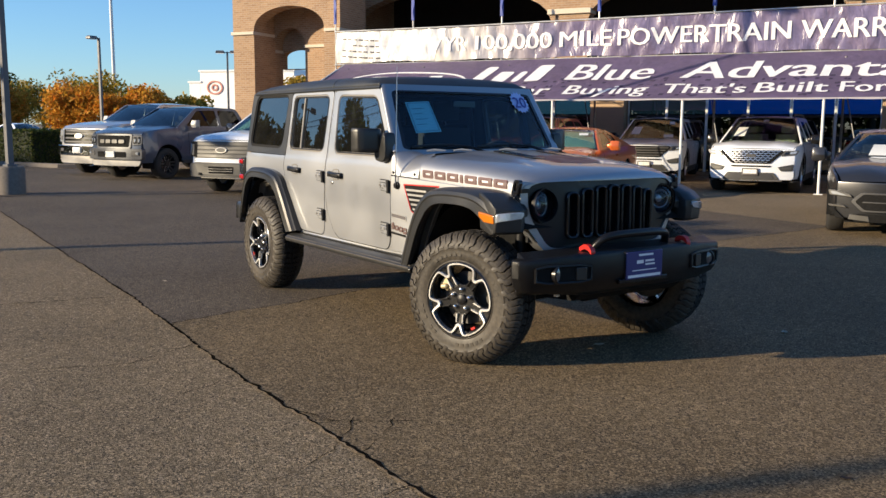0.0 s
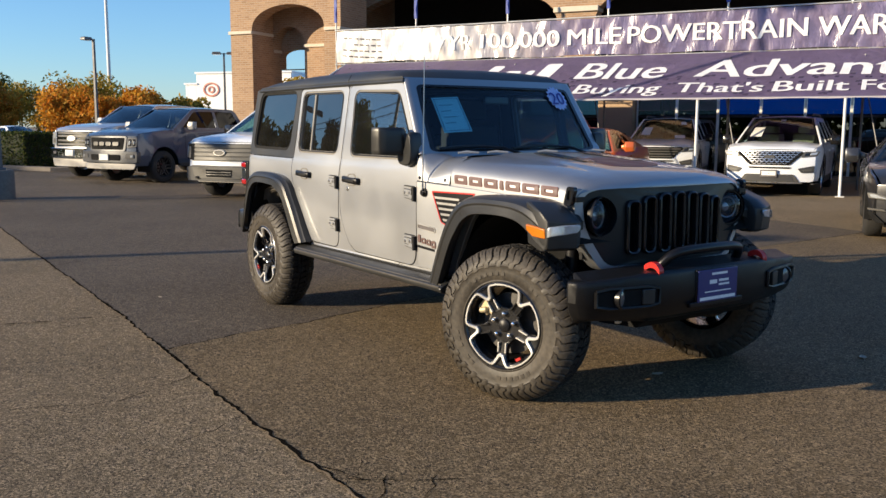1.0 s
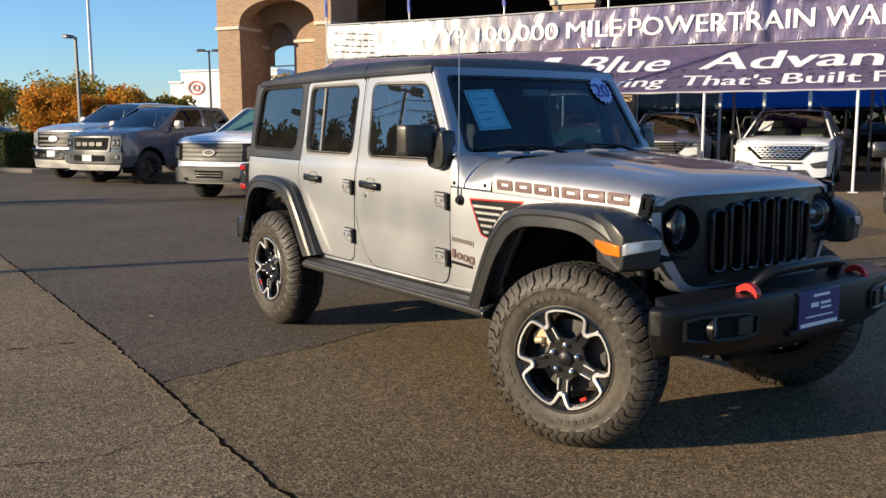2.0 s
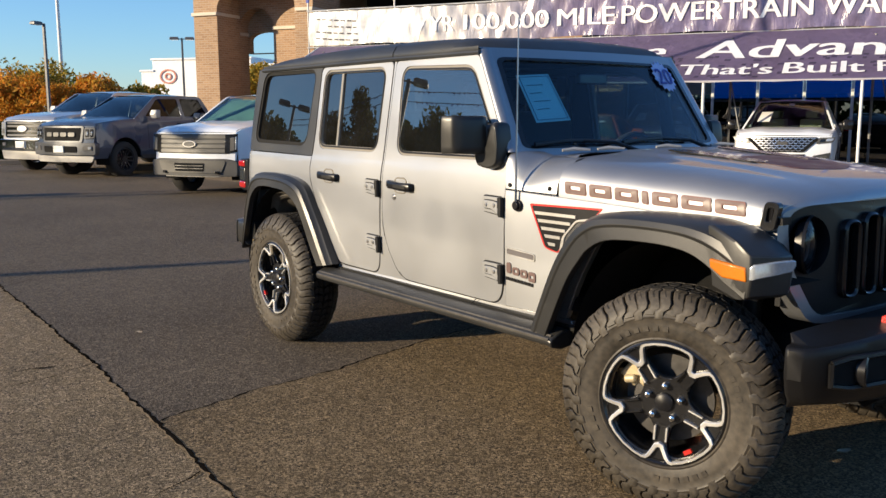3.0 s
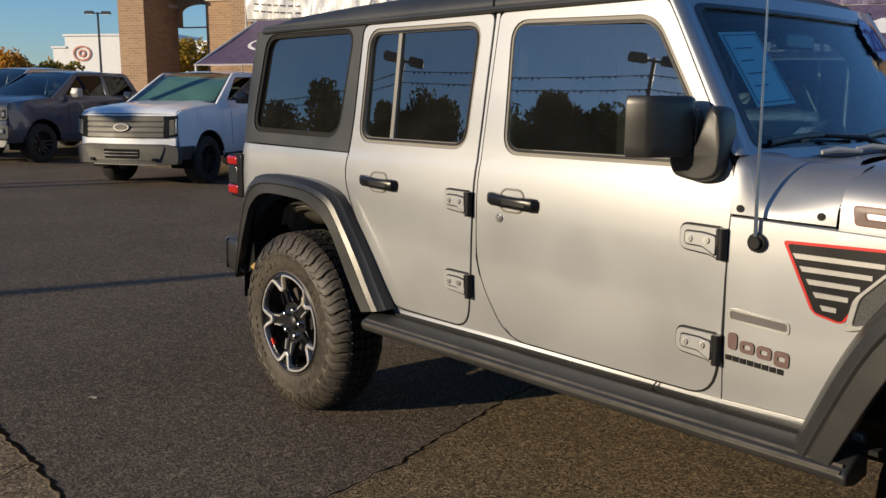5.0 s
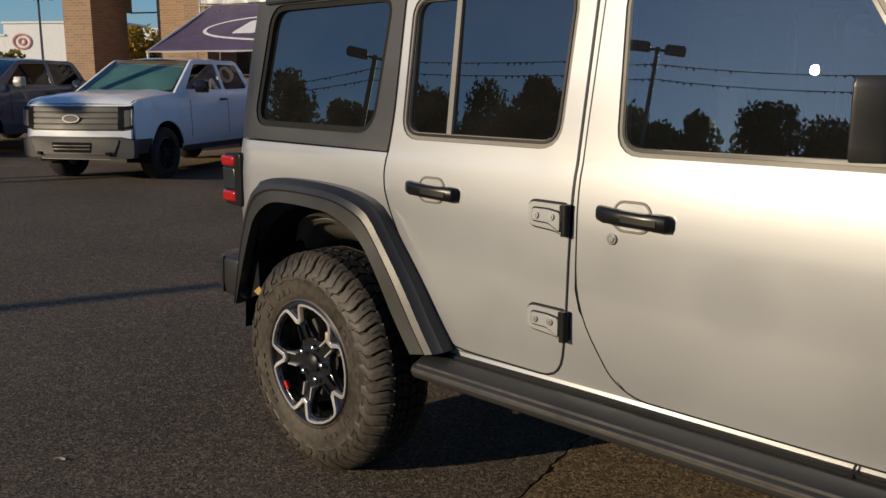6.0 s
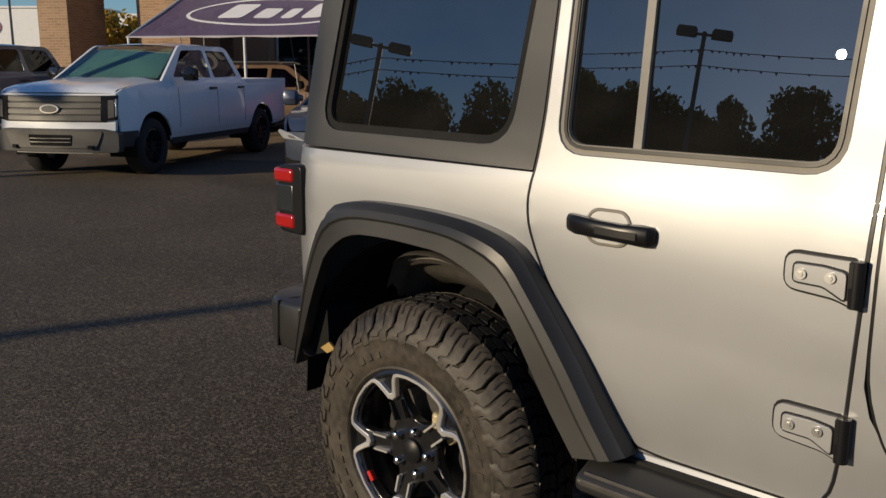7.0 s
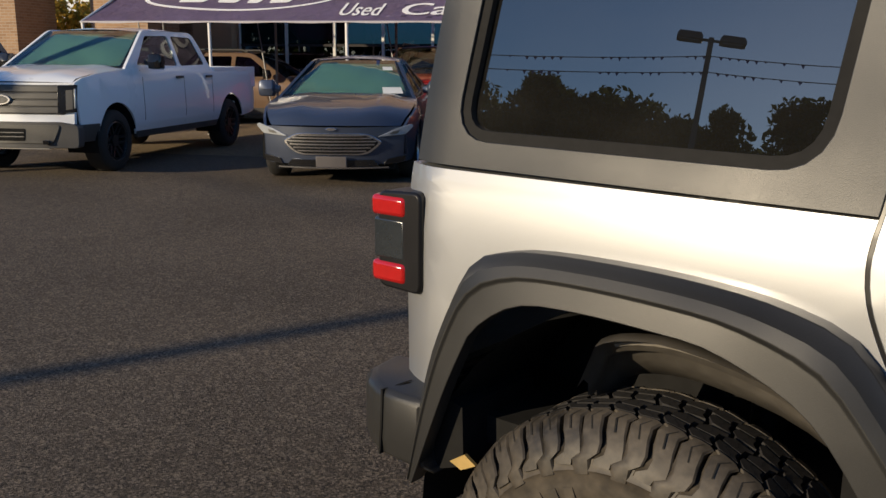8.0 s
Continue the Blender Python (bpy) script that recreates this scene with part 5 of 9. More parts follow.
    for s in (-1, 1):
        hl = new("headlamp")
        hl.parent = car
        m = Matrix.Translation(nose(s * 0.497, 0.958) + Vector((-0.012, 0, 0))) @ Matrix.Rotation(radians(90 - 16 * s), 4, "Z")
        bm = bmesh.new()
        lathe(bm, [(0.100, -0.006), (0.102, 0.004), (0.090, 0.004), (0.086, 0.03), (0.02, 0.07), (0.001, 0.07)], 32)
        for v in bm.verts:
            v.co = m @ v.co
        part("lamp_bowl", bm, SATIN_BLACK, hl)
        bm = bmesh.new()
        lathe(bm, [(0.001, 0.030), (0.022, 0.034), (0.028, 0.045), (0.030, 0.06)], 20)
        for v in bm.verts:
            v.co = m @ v.co
        part("projector", bm, mat("grey_projector_lens", (0.30, 0.34, 0.40), 0.16, 0.4, coat=0.8), hl, "bright projector lens")
        bm = bmesh.new()
        lathe(bm, [(0.052, 0.018), (0.060, 0.016), (0.064, 0.020), (0.060, 0.026)], 28)
        for v in bm.verts:
            v.co = m @ v.co
        part("lamp_ring", bm, mat("dull_lamp_ring", (0.16, 0.17, 0.19), 0.3, 0.6), hl)
        bm = bmesh.new()
        lathe(bm, [(0.001, -0.020), (0.04, -0.016), (0.075, -0.004), (0.092, 0.010)], 32)
        for v in bm.verts:
            v.co = m @ v.co
        g = part("lamp_glass", bm, LENS_GLASS, hl)
        g.visible_shadow = False
    # front bumper
    fb = new("front_bumper")
    fb.parent = car
    fb.location.x = -0.048
    bm = bmesh.new()
    front = smooth_line([(2.200, 0.0), (2.200, 0.32), (2.178, 0.48), (2.138, 0.66), (2.095, 0.785), (2.068, 0.826)], 3) + [(2.060, 0.834), (2.015, 0.846), (2.006, 0.840)]
    secs = []
    for f, z in ((0.0, 0.718), (0.80, 0.716), (0.95, 0.706), (1.0, 0.685), (1.0, 0.585), (0.90, 0.535), (0.66, 0.490), (0.2, 0.462)):
        half = []
        for x, y in front:
            out = min(1.0, max(0.0, (y - 0.42) / 0.40))
            half.append((x - 0.10 * (1 - f) * (1 - 0.9 * out), y - 0.05 * (1 - f) * out, z + (0.042 * out if z < 0.56 else -0.030 * out if z > 0.65 else 0.0)))
        secs.append([(x, -y, z) for x, y, z in half[::-1]] + half[1:])
    rows = loft(bm, secs, False)
    inner = [[(min(1.985, v.co.x - 0.01), v.co.y * 0.99, z) for v in rows[0]] for z in (0.72, 0.47)]
    a = [bm.verts.new(p) for p in inner[0]]
    b = [bm.verts.new(p) for p in inner[1]]
    for i in range(len(a) - 1):
        bm.faces.new((rows[0][i], rows[0][i + 1], a[i + 1], a[i]))
        bm.faces.new((rows[-1][i], rows[-1][i + 1], b[i + 1], b[i]))
        bm.faces.new((a[i], a[i + 1], b[i + 1], b[i]))
    part("bumper_beam", bm, BUMPER_BLACK, fb, bevel=0.010, sharp=30)
    for s in (-1, 1):
        bm = bmesh.new()                           # lamp recess: a raised lip round a flat strip painted as the pocket's shade
        lane = [(2.106, 0.755), (2.128, 0.690), (2.148, 0.620), (2.163, 0.550), (2.178, 0.480), (2.188, 0.420)]
        rect = lambda x, y, dx, h: [(x + dx, s * y, 0.604 - h), (x + dx, s * y, 0.604 + h)]
        loft(bm, [[p for p in rect(x, y, 0.006, 0.036 if k in (0, 5) else 0.046)] for k, (x, y) in enumerate(lane)], False)
        part("lamp_recess", bm, DARK_VOID, fb)
        bm = bmesh.new()
        lip = [(x + 0.008, s * y, 0.604 + (0.036 if k in (0, 5) else 0.048)) for k, (x, y) in enumerate(lane)] + [(x + 0.008, s * y, 0.604 - (0.036 if k in (0, 5) else 0.048)) for k, (x, y) in reversed(list(enumerate(lane)))]
        tube(bm, lip + lip[:1], 0.010, 6)
        part("recess_lip", bm, BUMPER_BLACK, fb)
        bm = bmesh.new()
        loft(bm, [[(x + o, s * y, 0.604 + h) for x, y, h in ((2.168, 0.520, -0.036), (2.168, 0.520, 0.036), (2.184, 0.455, 0.038), (2.184, 0.455, -0.038))] for o in (0.0, 0.020)])
        part("recess_pad", bm, BLACK_PLASTIC, fb, "ribbed grey pad", bevel=0.004)
        fg = new("fog_lamp")
        fg.parent = fb
        m = Matrix.Translation((2.150, s * 0.618, 0.602)) @ Matrix.Rotation(radians(90 - 18 * s), 4, "Z")
        for nm, prof, mt in (("fog_ring", [(0.052, 0.02), (0.054, -0.006), (0.046, -0.010), (0.042, 0.0)], SATIN_BLACK), ("fog_lens", [(0.001, -0.008), (0.025, -0.006), (0.043, 0.0), (0.043, 0.01)], mat("smoked_fog_lens", (0.10, 0.11, 0.12), 0.18, 0.3, coat=0.8))):
            bm = bmesh.new()
            lathe(bm, prof, 24)
            for v in bm.verts:
                v.co = m @ v.co
            part(nm, bm, mt, fg)
        # pale plug under the lamp
        bm = bmesh.new()
        lathe(bm, [(0.001, -0.012), (0.012, -0.010), (0.017, 0.0), (0.017, 0.02)], 14)
        for v in bm.verts:
            v.co = Matrix.Translation((2.062, s * 0.545, 0.474)) @ Matrix.Rotation(radians(90 - 40 * s), 4, "Z") @ v.co
        part("bumper_plug", bm, mat("pale_plug", (0.62, 0.60, 0.56), 0.5), fb, "pale round plug")
        # tow hook: thick flat hook with a rounded tip
        bm = bmesh.new()
        hook = smooth_line([(2.090, 0.722), (2.125, 0.742), (2.160, 0.738), (2.184, 0.715), (2.186, 0.690), (2.176, 0.680)], 3)
        loft(bm, [[(x, s * 0.400 + o, z + h) for o, h in ((-0.016, -w), (0.016, -w), (0.016, w), (-0.016, w))] for (x, z), w in zip(hook, [0.014] * (len(hook) - 3) + [0.012, 0.010, 0.006])])
        part("tow_hook", bm, RED, fb, "red tow hook", bevel=0.005)
    bm = bmesh.new()
    tube(bm, smooth_line([(2.06, -0.30, 0.69), (2.10, -0.285, 0.745), (2.135, -0.22, 0.790), (2.15, 0.0, 0.800), (2.135, 0.22, 0.790), (2.10, 0.285, 0.745), (2.06, 0.30, 0.69)], 5), 0.024, 12)
    part("hoop", bm, SATIN_BLACK, fb)
    bm = bmesh.new()
    box(bm, 2.185, 2.212, -0.21, 0.19, 0.520, 0.545)
    box(bm, 2.190, 2.206, -0.165, 0.145, 0.530, 0.705)
    part("plate_bracket", bm, SATIN_BLACK, fb, bevel=0.004)
    bm = bmesh.new()
    box(bm, 2.2085, 2.214, -0.160, 0.140, 0.540, 0.700)
    pl = part("dealer_plate", bm, PLATE_BLUE, fb, "dark blue dealer plate with pale print", bevel=0.003)
    for y0, y1, z0, h in ((-0.06, 0.06, 0.672, 0.012), (-0.075, -0.02, 0.628, 0.020), (-0.005, 0.07, 0.636, 0.012), (-0.005, 0.075, 0.616, 0.010), (-0.11, 0.09, 0.586, 0.006), (-0.145, 0.125, 0.548, 0.016)):
        bm = bmesh.new()
        box(bm, 2.2142, 2.2150, y0, y1, z0, z0 + h)
        part("plate_print", bm, WHITE, pl)
    bm = bmesh.new()
    loft(bm, [[(2.16, y, 0.50), (2.06, y, 0.42), (1.80, y, 0.40), (1.80, y, 0.50)] for y in (-0.42, 0.42)])
    part("skid_plate", bm, DARK_VOID, fb)
    # wheels; the front pair is turned to the left
    rim_y = 0.741
    for x, s, turn in ((-1.504, -1, 0), (-1.504, 1, 180), (1.480, -1, 21), (1.480, 1, 180 + 19)):
        spin = 39 if x > 0 else 122
        k = 0.966
        off_road_wheel(car, Matrix.Translation((x, s * (rim_y + (0.022 if x > 0 else 0)), 0.408 * k)) @ Matrix.Scale(k, 4) @ Matrix.Rotation(radians(turn), 4, "Z") @ Matrix.Rotation(radians(spin), 4, "Y"), spin)
    # underneath: frame rails, axles, gearbox and springs
    for s in (-1, 1):
        bm = bmesh.new()
        box(bm, -2.1, 2.0, s * 0.40 - 0.05, s * 0.40 + 0.05, 0.50, 0.62)
        part("frame_rail", bm, DARK_VOID, car)
        for x in (1.504, -1.504):
            bm = bmesh.new()
            tube(bm, [(x + 0.10, s * 0.50, 0.42), (x + 0.10, s * 0.48, 0.80)], 0.035, 10)
            part("shock_absorber", bm, SATIN_BLACK, car)
    for x in (1.504, -1.504):
        bm = bmesh.new()
        tube(bm, [(x, -0.70, 0.405), (x, 0.70, 0.405)], 0.045, 12)
        tube(bm, [(x, 0.05, 0.405), (x, 0.12, 0.405), (x, 0.2, 0.405), (x, 0.3, 0.405)], [0.05, 0.13, 0.13, 0.05], 14)
        part("axle", bm, DARK_VOID, car)
    bm = bmesh.new()
    loft(bm, [[(x, -0.72, 0.60), (x, 0.72, 0.60), (x, 0.72, 0.66), (x, -0.72, 0.66)] for x in (-2.08, 0.95)])
    part("floor_pan", bm, DARK_VOID, car)
    bm = bmesh.new()
    box(bm, -0.6, 1.75, -0.30, 0.30, 0.42, 0.95)
    # unseen lower box, added to keep the sun off the far front wheel
    box(bm, -0.5, 1.38, -0.24, 0.24, 0.29, 0.44)
    part("gearbox", bm, DARK_VOID, car, bevel=0.03)
    bm = bmesh.new()
    tube(bm, [(-2.0, -0.30, 0.52), (-0.9, -0.35, 0.46), (0.4, -0.25, 0.44)], 0.035, 10)
    part("exhaust_pipe", bm, STEEL, car)
    # inside: bulkhead, dash, wheel, seats, load floor
    bm = bmesh.new()
    box(bm, 0.55, 0.78, -0.56, 0.56, 0.62, 1.19)
    box(bm, 0.30, 0.60, -0.66, 0.66, 0.90, 1.20)
    part("dashboard", bm, SEAT, car, bevel=0.03)
    bm = bmesh.new()
    tube(bm, [(0.24 + 0.06 * math.sin(a), 0.36 + 0.185 * math.cos(a), 1.12 + 0.175 * math.sin(a)) for a in (2 * math.pi * i / 24 for i in range(25))], 0.016, 8)
    box(bm, 0.22, 0.32, 0.33, 0.39, 1.05, 1.17)
    part("steering_wheel", bm, SEAT, car)
    for x, s in ((-0.18, -0.36), (-0.18, 0.36), (-1.05, -0.36), (-1.05, 0.36)):
        seat = new("seat")
        seat.parent = car
        for nm, ring, w in (("cushion", [(0.28, 0.80), (0.26, 0.92), (-0.20, 0.90), (-0.24, 0.74), (0.2, 0.72)], 0.25), ("backrest", [(-0.20, 0.86), (-0.12, 0.92), (-0.24, 1.42), (-0.32, 1.42), (-0.33, 0.9)], 0.24), ("headrest", [(-0.24, 1.45), (-0.23, 1.60), (-0.30, 1.62), (-0.34, 1.46)], 0.13)):
            bm = bmesh.new()
            loft(bm, [[(x + px, s + w * k, pz) for px, pz in ring] for k in (-1, -0.9, 0.9, 1)])
            part(nm, bm, SEAT, seat, bevel=0.03)
    for s in (-1, 1):                              # inner faces of the roll bar
        bm = bmesh.new()
        tube(bm, smooth_line([(0.35, s * 0.60, 1.25), (0.18, s * 0.59, 1.62), (-0.5, s * 0.58, 1.66), (-1.6, s * 0.58, 1.62), (-1.95, s * 0.60, 1.2)], 4), 0.035, 8)
        part("roll_bar", bm, SEAT, car)
    bm = bmesh.new()
    box(bm, 0.30, 0.34, -0.10, 0.10, 1.545, 1.60)
    part("rear_view_mirror", bm, GLOSS_BLACK, car, bevel=0.01)
    # aerial on the cowl
    ae = new("aerial")
    ae.parent = car
    bm = bmesh.new()
    y0 = -body_y(0.64, 1.02)
    disc(bm, 0.026, 0.0, 18, -0.012, Matrix.Translation((0.640, y0, 1.016)))
    disc(bm, 0.018, -0.01, 18, -0.024, Matrix.Translation((0.640, y0, 1.016)))
    part("aerial_base", bm, SATIN_BLACK, ae, bevel=0.003)
    bm = bmesh.new()
    tube(bm, [(0.640, y0 - 0.016, 1.024), (0.634, y0 - 0.010, 1.16), (0.618, y0 + 0.01, 1.80)], [0.006, 0.004, 0.0022], 6)
    part("aerial_whip", bm, STEEL, ae)
    # vents and badges on the cowl's side
    vent = rounded([(0.706, 1.030), (1.090, 1.036), (0.985, 0.935), (0.905, 0.905), (0.868, 0.833), (0.792, 0.850)], [0.012, 0.01, 0.02, 0.03, 0.02, 0.02], 4)
    small = [(0.718, 1.0225), (1.078, 1.0285), (0.982, 0.936), (0.902, 0.906), (0.864, 0.839), (0.797, 0.855)]
    small = rounded(small, 0.01, 3)
    honey = rounded([(0.890, 0.905), (0.962, 0.982), (1.085, 1.000), (1.06, 0.95), (0.955, 0.842), (0.872, 0.818)], 0.015, 3)
    for s in (-1, 1):
        v = new("side_vent")
        v.parent = car
        part("vent_border", skin([vent, small], on_side(0.003), (0, 0.006, 0), (), (0.85, 1.0), s), RED, v, "red vent border", bevel=0.001)
        part("vent_field", skin([small], on_side(0.0015), (0, 0.006, 0), (), (0.85, 1.0), s), SATIN_BLACK, v)
        for k in range(5):
            z1 = 1.000 - k * 0.031
            xa = 0.734 + k * 0.0190
            xb = 0.955 - k * 0.026
            part("vent_bar", skin([[(xa, z1), (xb, z1 - 0.002), (xb, z1 - 0.014), (xa + 0.008, z1 - 0.013)]], on_side(0.005), (0, 0.006, 0), (), (), s), GREY_SILVER, v)
        part("mesh_frame", skin([honey, [((x - 0.99) * 0.84 + 0.99, (z - 0.925) * 0.84 + 0.925) for x, z in honey]], on_side(0.010), (0, 0.012, 0), (), (1.0,), s), GREY_SILVER, v, bevel=0.003)
        part("vent_mesh", skin([honey], on_side(0.004), (0, 0.006, 0), (), (1.0,), s), mat("vent_mesh", (0.06, 0.06, 0.06), 0.6, vary=0.9, grain=220), v)
        b = new("badge")
        b.parent = car
        plate = rounded([(0.572, 0.798), (0.738, 0.782), (0.738, 0.814), (0.572, 0.830)], 0.010, 3)
        part("badge_plate", skin([plate, [((x - 0.655) * 0.94 + 0.655, (z - 0.806) * 0.70 + 0.806) for x, z in plate]], on_side(0.004), (0, 0.005, 0), (), (), s), STEEL, b)
        part("badge_field", skin([plate], on_side(0.002), (0, 0.004, 0), (), (), s), GREY_DECAL, b)
        for x0, x1, z0, z1 in ((0.574, 0.600, 0.716, 0.764), (0.608, 0.648, 0.712, 0.746), (0.655, 0.695, 0.706, 0.741), (0.702, 0.742, 0.694, 0.737)):
            blk = [rounded([(x0, z0), (x1, z0 - 0.003), (x1, z1 - 0.003), (x0, z1)], 0.012, 3)]
            if x1 - x0 > 0.03:
                c, h = (x0 + x1) / 2, (z0 + z1) / 2 - 0.001
                blk.append(rounded([(c - 0.010, h - 0.006), (c + 0.010, h - 0.007), (c + 0.010, h + 0.006), (c - 0.010, h + 0.007)], 0.005, 2))
            part("badge_block", skin(blk, on_side(0.005), (0, 0.006, 0), (), (), s), DECAL_FILL, b, "dark bronze badge block")
        for k in range(8):
            x0 = 0.568 + k * 0.0205
            part("badge_bar", skin([[(x0, 0.684 - k * 0.0016), (x0 + 0.016, 0.683 - k * 0.0016), (x0 + 0.016, 0.698 - k * 0.0016), (x0, 0.699 - k * 0.0016)]], on_side(0.004), (0, 0.005, 0), (), (), s), SATIN_BLACK, b)


GREY_SILVER = mat("grey_silver_bar", (0.42, 0.41, 0.39), 0.45, 0.3, vary=0.1)
off_roader = build_off_roader()
finish_off_roader(off_roader)


# ---- the dealership behind: its front runs along s, d leads away from the car park ----
SITE = pose(-16.2, 7.05, 0, 0, 0, 31)
BRICK = brickwork("tan_brick", (0.40, 0.25, 0.14), (0.30, 0.18, 0.10), (0.42, 0.34, 0.26))
STONE = mat("pale_stone_band", (0.62, 0.55, 0.44), 0.8, vary=0.12, grain=30)
STUCCO = mat("tan_stucco", (0.48, 0.33, 0.20), 0.85, vary=0.12, grain=40, bump=0.002)
ROOM_AND_TRANSOM_DARK = mat("dark_recess", (0.030, 0.027, 0.028), 0.8, vary=0.3, grain=6)
SHOP_GLASS = glass("shop_glass", (0.10, 0.14, 0.18), 2.3)
BLUE_GLASS = glass("blue_tinted_glass", (0.02, 0.13, 0.36), 1.5)
PALE_GLASS = glass("pale_shop_glass", (0.14, 0.24, 0.32), 1.5)
SHOP_BLUE = mat("blue_tinted_shop_pane", (0.035, 0.24, 0.62), 0.12, vary=0.35, stain=1.3, coat=0.5)
FRAME_WHITE = mat("white_frame_paint", (0.72, 0.72, 0.70), 0.45, vary=0.08)
PIPE = mat("galvanised_pipe", (0.62, 0.62, 0.60), 0.4, 0.5, vary=0.12)
POLE_DARK = mat("dull_steel_leg", (0.16, 0.16, 0.16), 0.5, 0.3, vary=0.15)
STREAMER = mat("blue_streamer", (0.03, 0.06, 0.30), 0.6, vary=0.2)


def vinyl(name, color, rough=0.42, thin=0.0, fade=None):
    """Purple printed vinyl, wrinkled, with rows of faint darker marks."""
    m = mat(name, color, rough, vary=0.30, grain=7, stain=1.1, spec=0.8, rough_vary=0.08)
    n, l = m.node_tree.nodes, m.node_tree.links
    b = n["Principled BSDF"]
    co, wv = n.new("ShaderNodeTexCoord"), n.new("ShaderNodeTexNoise")
    mp = n.new("ShaderNodeMapping")
    mp.inputs["Rotation"].default_value = (0, radians(35), 0)
    mp.inputs["Scale"].default_value = (1.0, 1.0, 0.35)
    l.new(co.outputs["Object"], mp.inputs[0]), l.new(mp.outputs[0], wv.inputs["Vector"])
    wv.inputs["Scale"].default_value, wv.inputs["Detail"].default_value, wv.inputs["Distortion"].default_value = 4.5, 5, 0.8
    bp = n.new("ShaderNodeBump")
    bp.inputs["Strength"].default_value, bp.inputs["Distance"].default_value = 0.8, 0.05
    l.new(wv.outputs[0], bp.inputs["Height"]), l.new(bp.outputs[0], b.inputs["Normal"])
    if fade:                                          # sun glare painted in: white that gives way to the colour along the sheet
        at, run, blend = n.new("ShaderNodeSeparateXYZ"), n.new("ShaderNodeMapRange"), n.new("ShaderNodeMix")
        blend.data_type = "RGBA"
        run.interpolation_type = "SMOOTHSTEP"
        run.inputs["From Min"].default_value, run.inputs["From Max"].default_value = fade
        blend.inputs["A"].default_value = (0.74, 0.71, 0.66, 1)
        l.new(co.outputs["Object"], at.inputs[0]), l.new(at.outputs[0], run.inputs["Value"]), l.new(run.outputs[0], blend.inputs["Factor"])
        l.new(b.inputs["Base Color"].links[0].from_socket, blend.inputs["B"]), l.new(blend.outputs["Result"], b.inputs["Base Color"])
    if thin:                                          # daylight shines through thin cloth
        tr, mx = n.new("ShaderNodeBsdfTranslucent"), n.new("ShaderNodeMixShader")
        tr.inputs[0].default_value = (*[min(1.0, c * 3.0) for c in color], 1)
        mx.inputs[0].default_value = thin
        l.new(b.outputs[0], mx.inputs[1]), l.new(tr.outputs[0], mx.inputs[2]), l.new(mx.outputs[0], n["Material Output"].inputs[0])
    return m


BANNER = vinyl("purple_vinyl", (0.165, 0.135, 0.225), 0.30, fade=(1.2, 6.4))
GLARE_WHITE = vinyl("glossy_white_vinyl", (0.78, 0.77, 0.75), 0.36)
CANVAS = vinyl("purple_canvas", (0.165, 0.125, 0.215), 0.55, 0.35)
PRINT = mat("white_print", (0.86, 0.85, 0.84), 0.5, vary=0.05, grain=20)


def fit_word(text, name, parent, s0, s1, q0, q1, surface, material, shear=0.0):
    """A word spread between s0 and s1, q0 and q1 on a surface given by surface(s, q)."""
    cu = bpy.data.curves.new(name, "FONT")
    cu.body, cu.size, cu.shear, cu.resolution_u = text, 1.0, shear, 3
    tmp = bpy.data.objects.new(name, cu)
    me = bpy.data.meshes.new_from_object(tmp)
    bpy.data.objects.remove(tmp)
    bm = bmesh.new()
    for k in (-1, 0, 1):                              # three thin layers make the bold weight
        old = len(bm.verts)
        bm.from_mesh(me)
        for v in list(bm.verts)[old:]:
            v.co.x, v.co.z = v.co.x + 0.020 * k, 0.0015 * (k + 1)
    xs, base, top = [v.co.x for v in bm.verts], 0.0, 0.70
    lo, hi = min(xs), max(xs)
    cuts = max(8, int((s1 - s0) / 0.12))
    for k in range(1, cuts):
        bmesh.ops.bisect_plane(bm, geom=bm.verts[:] + bm.edges[:] + bm.faces[:], plane_co=(lo + (hi - lo) * k / cuts, 0, 0), plane_no=(1, 0, 0))
    for v in bm.verts:
        v.co = surface(s0 + (v.co.x - lo) / (hi - lo) * (s1 - s0), q0 + (v.co.y - base) / (top - base) * (q1 - q0)) + Vector((0, -v.co.z, v.co.z * 0.5))
    return part(name, bm, material, parent, normals=False)


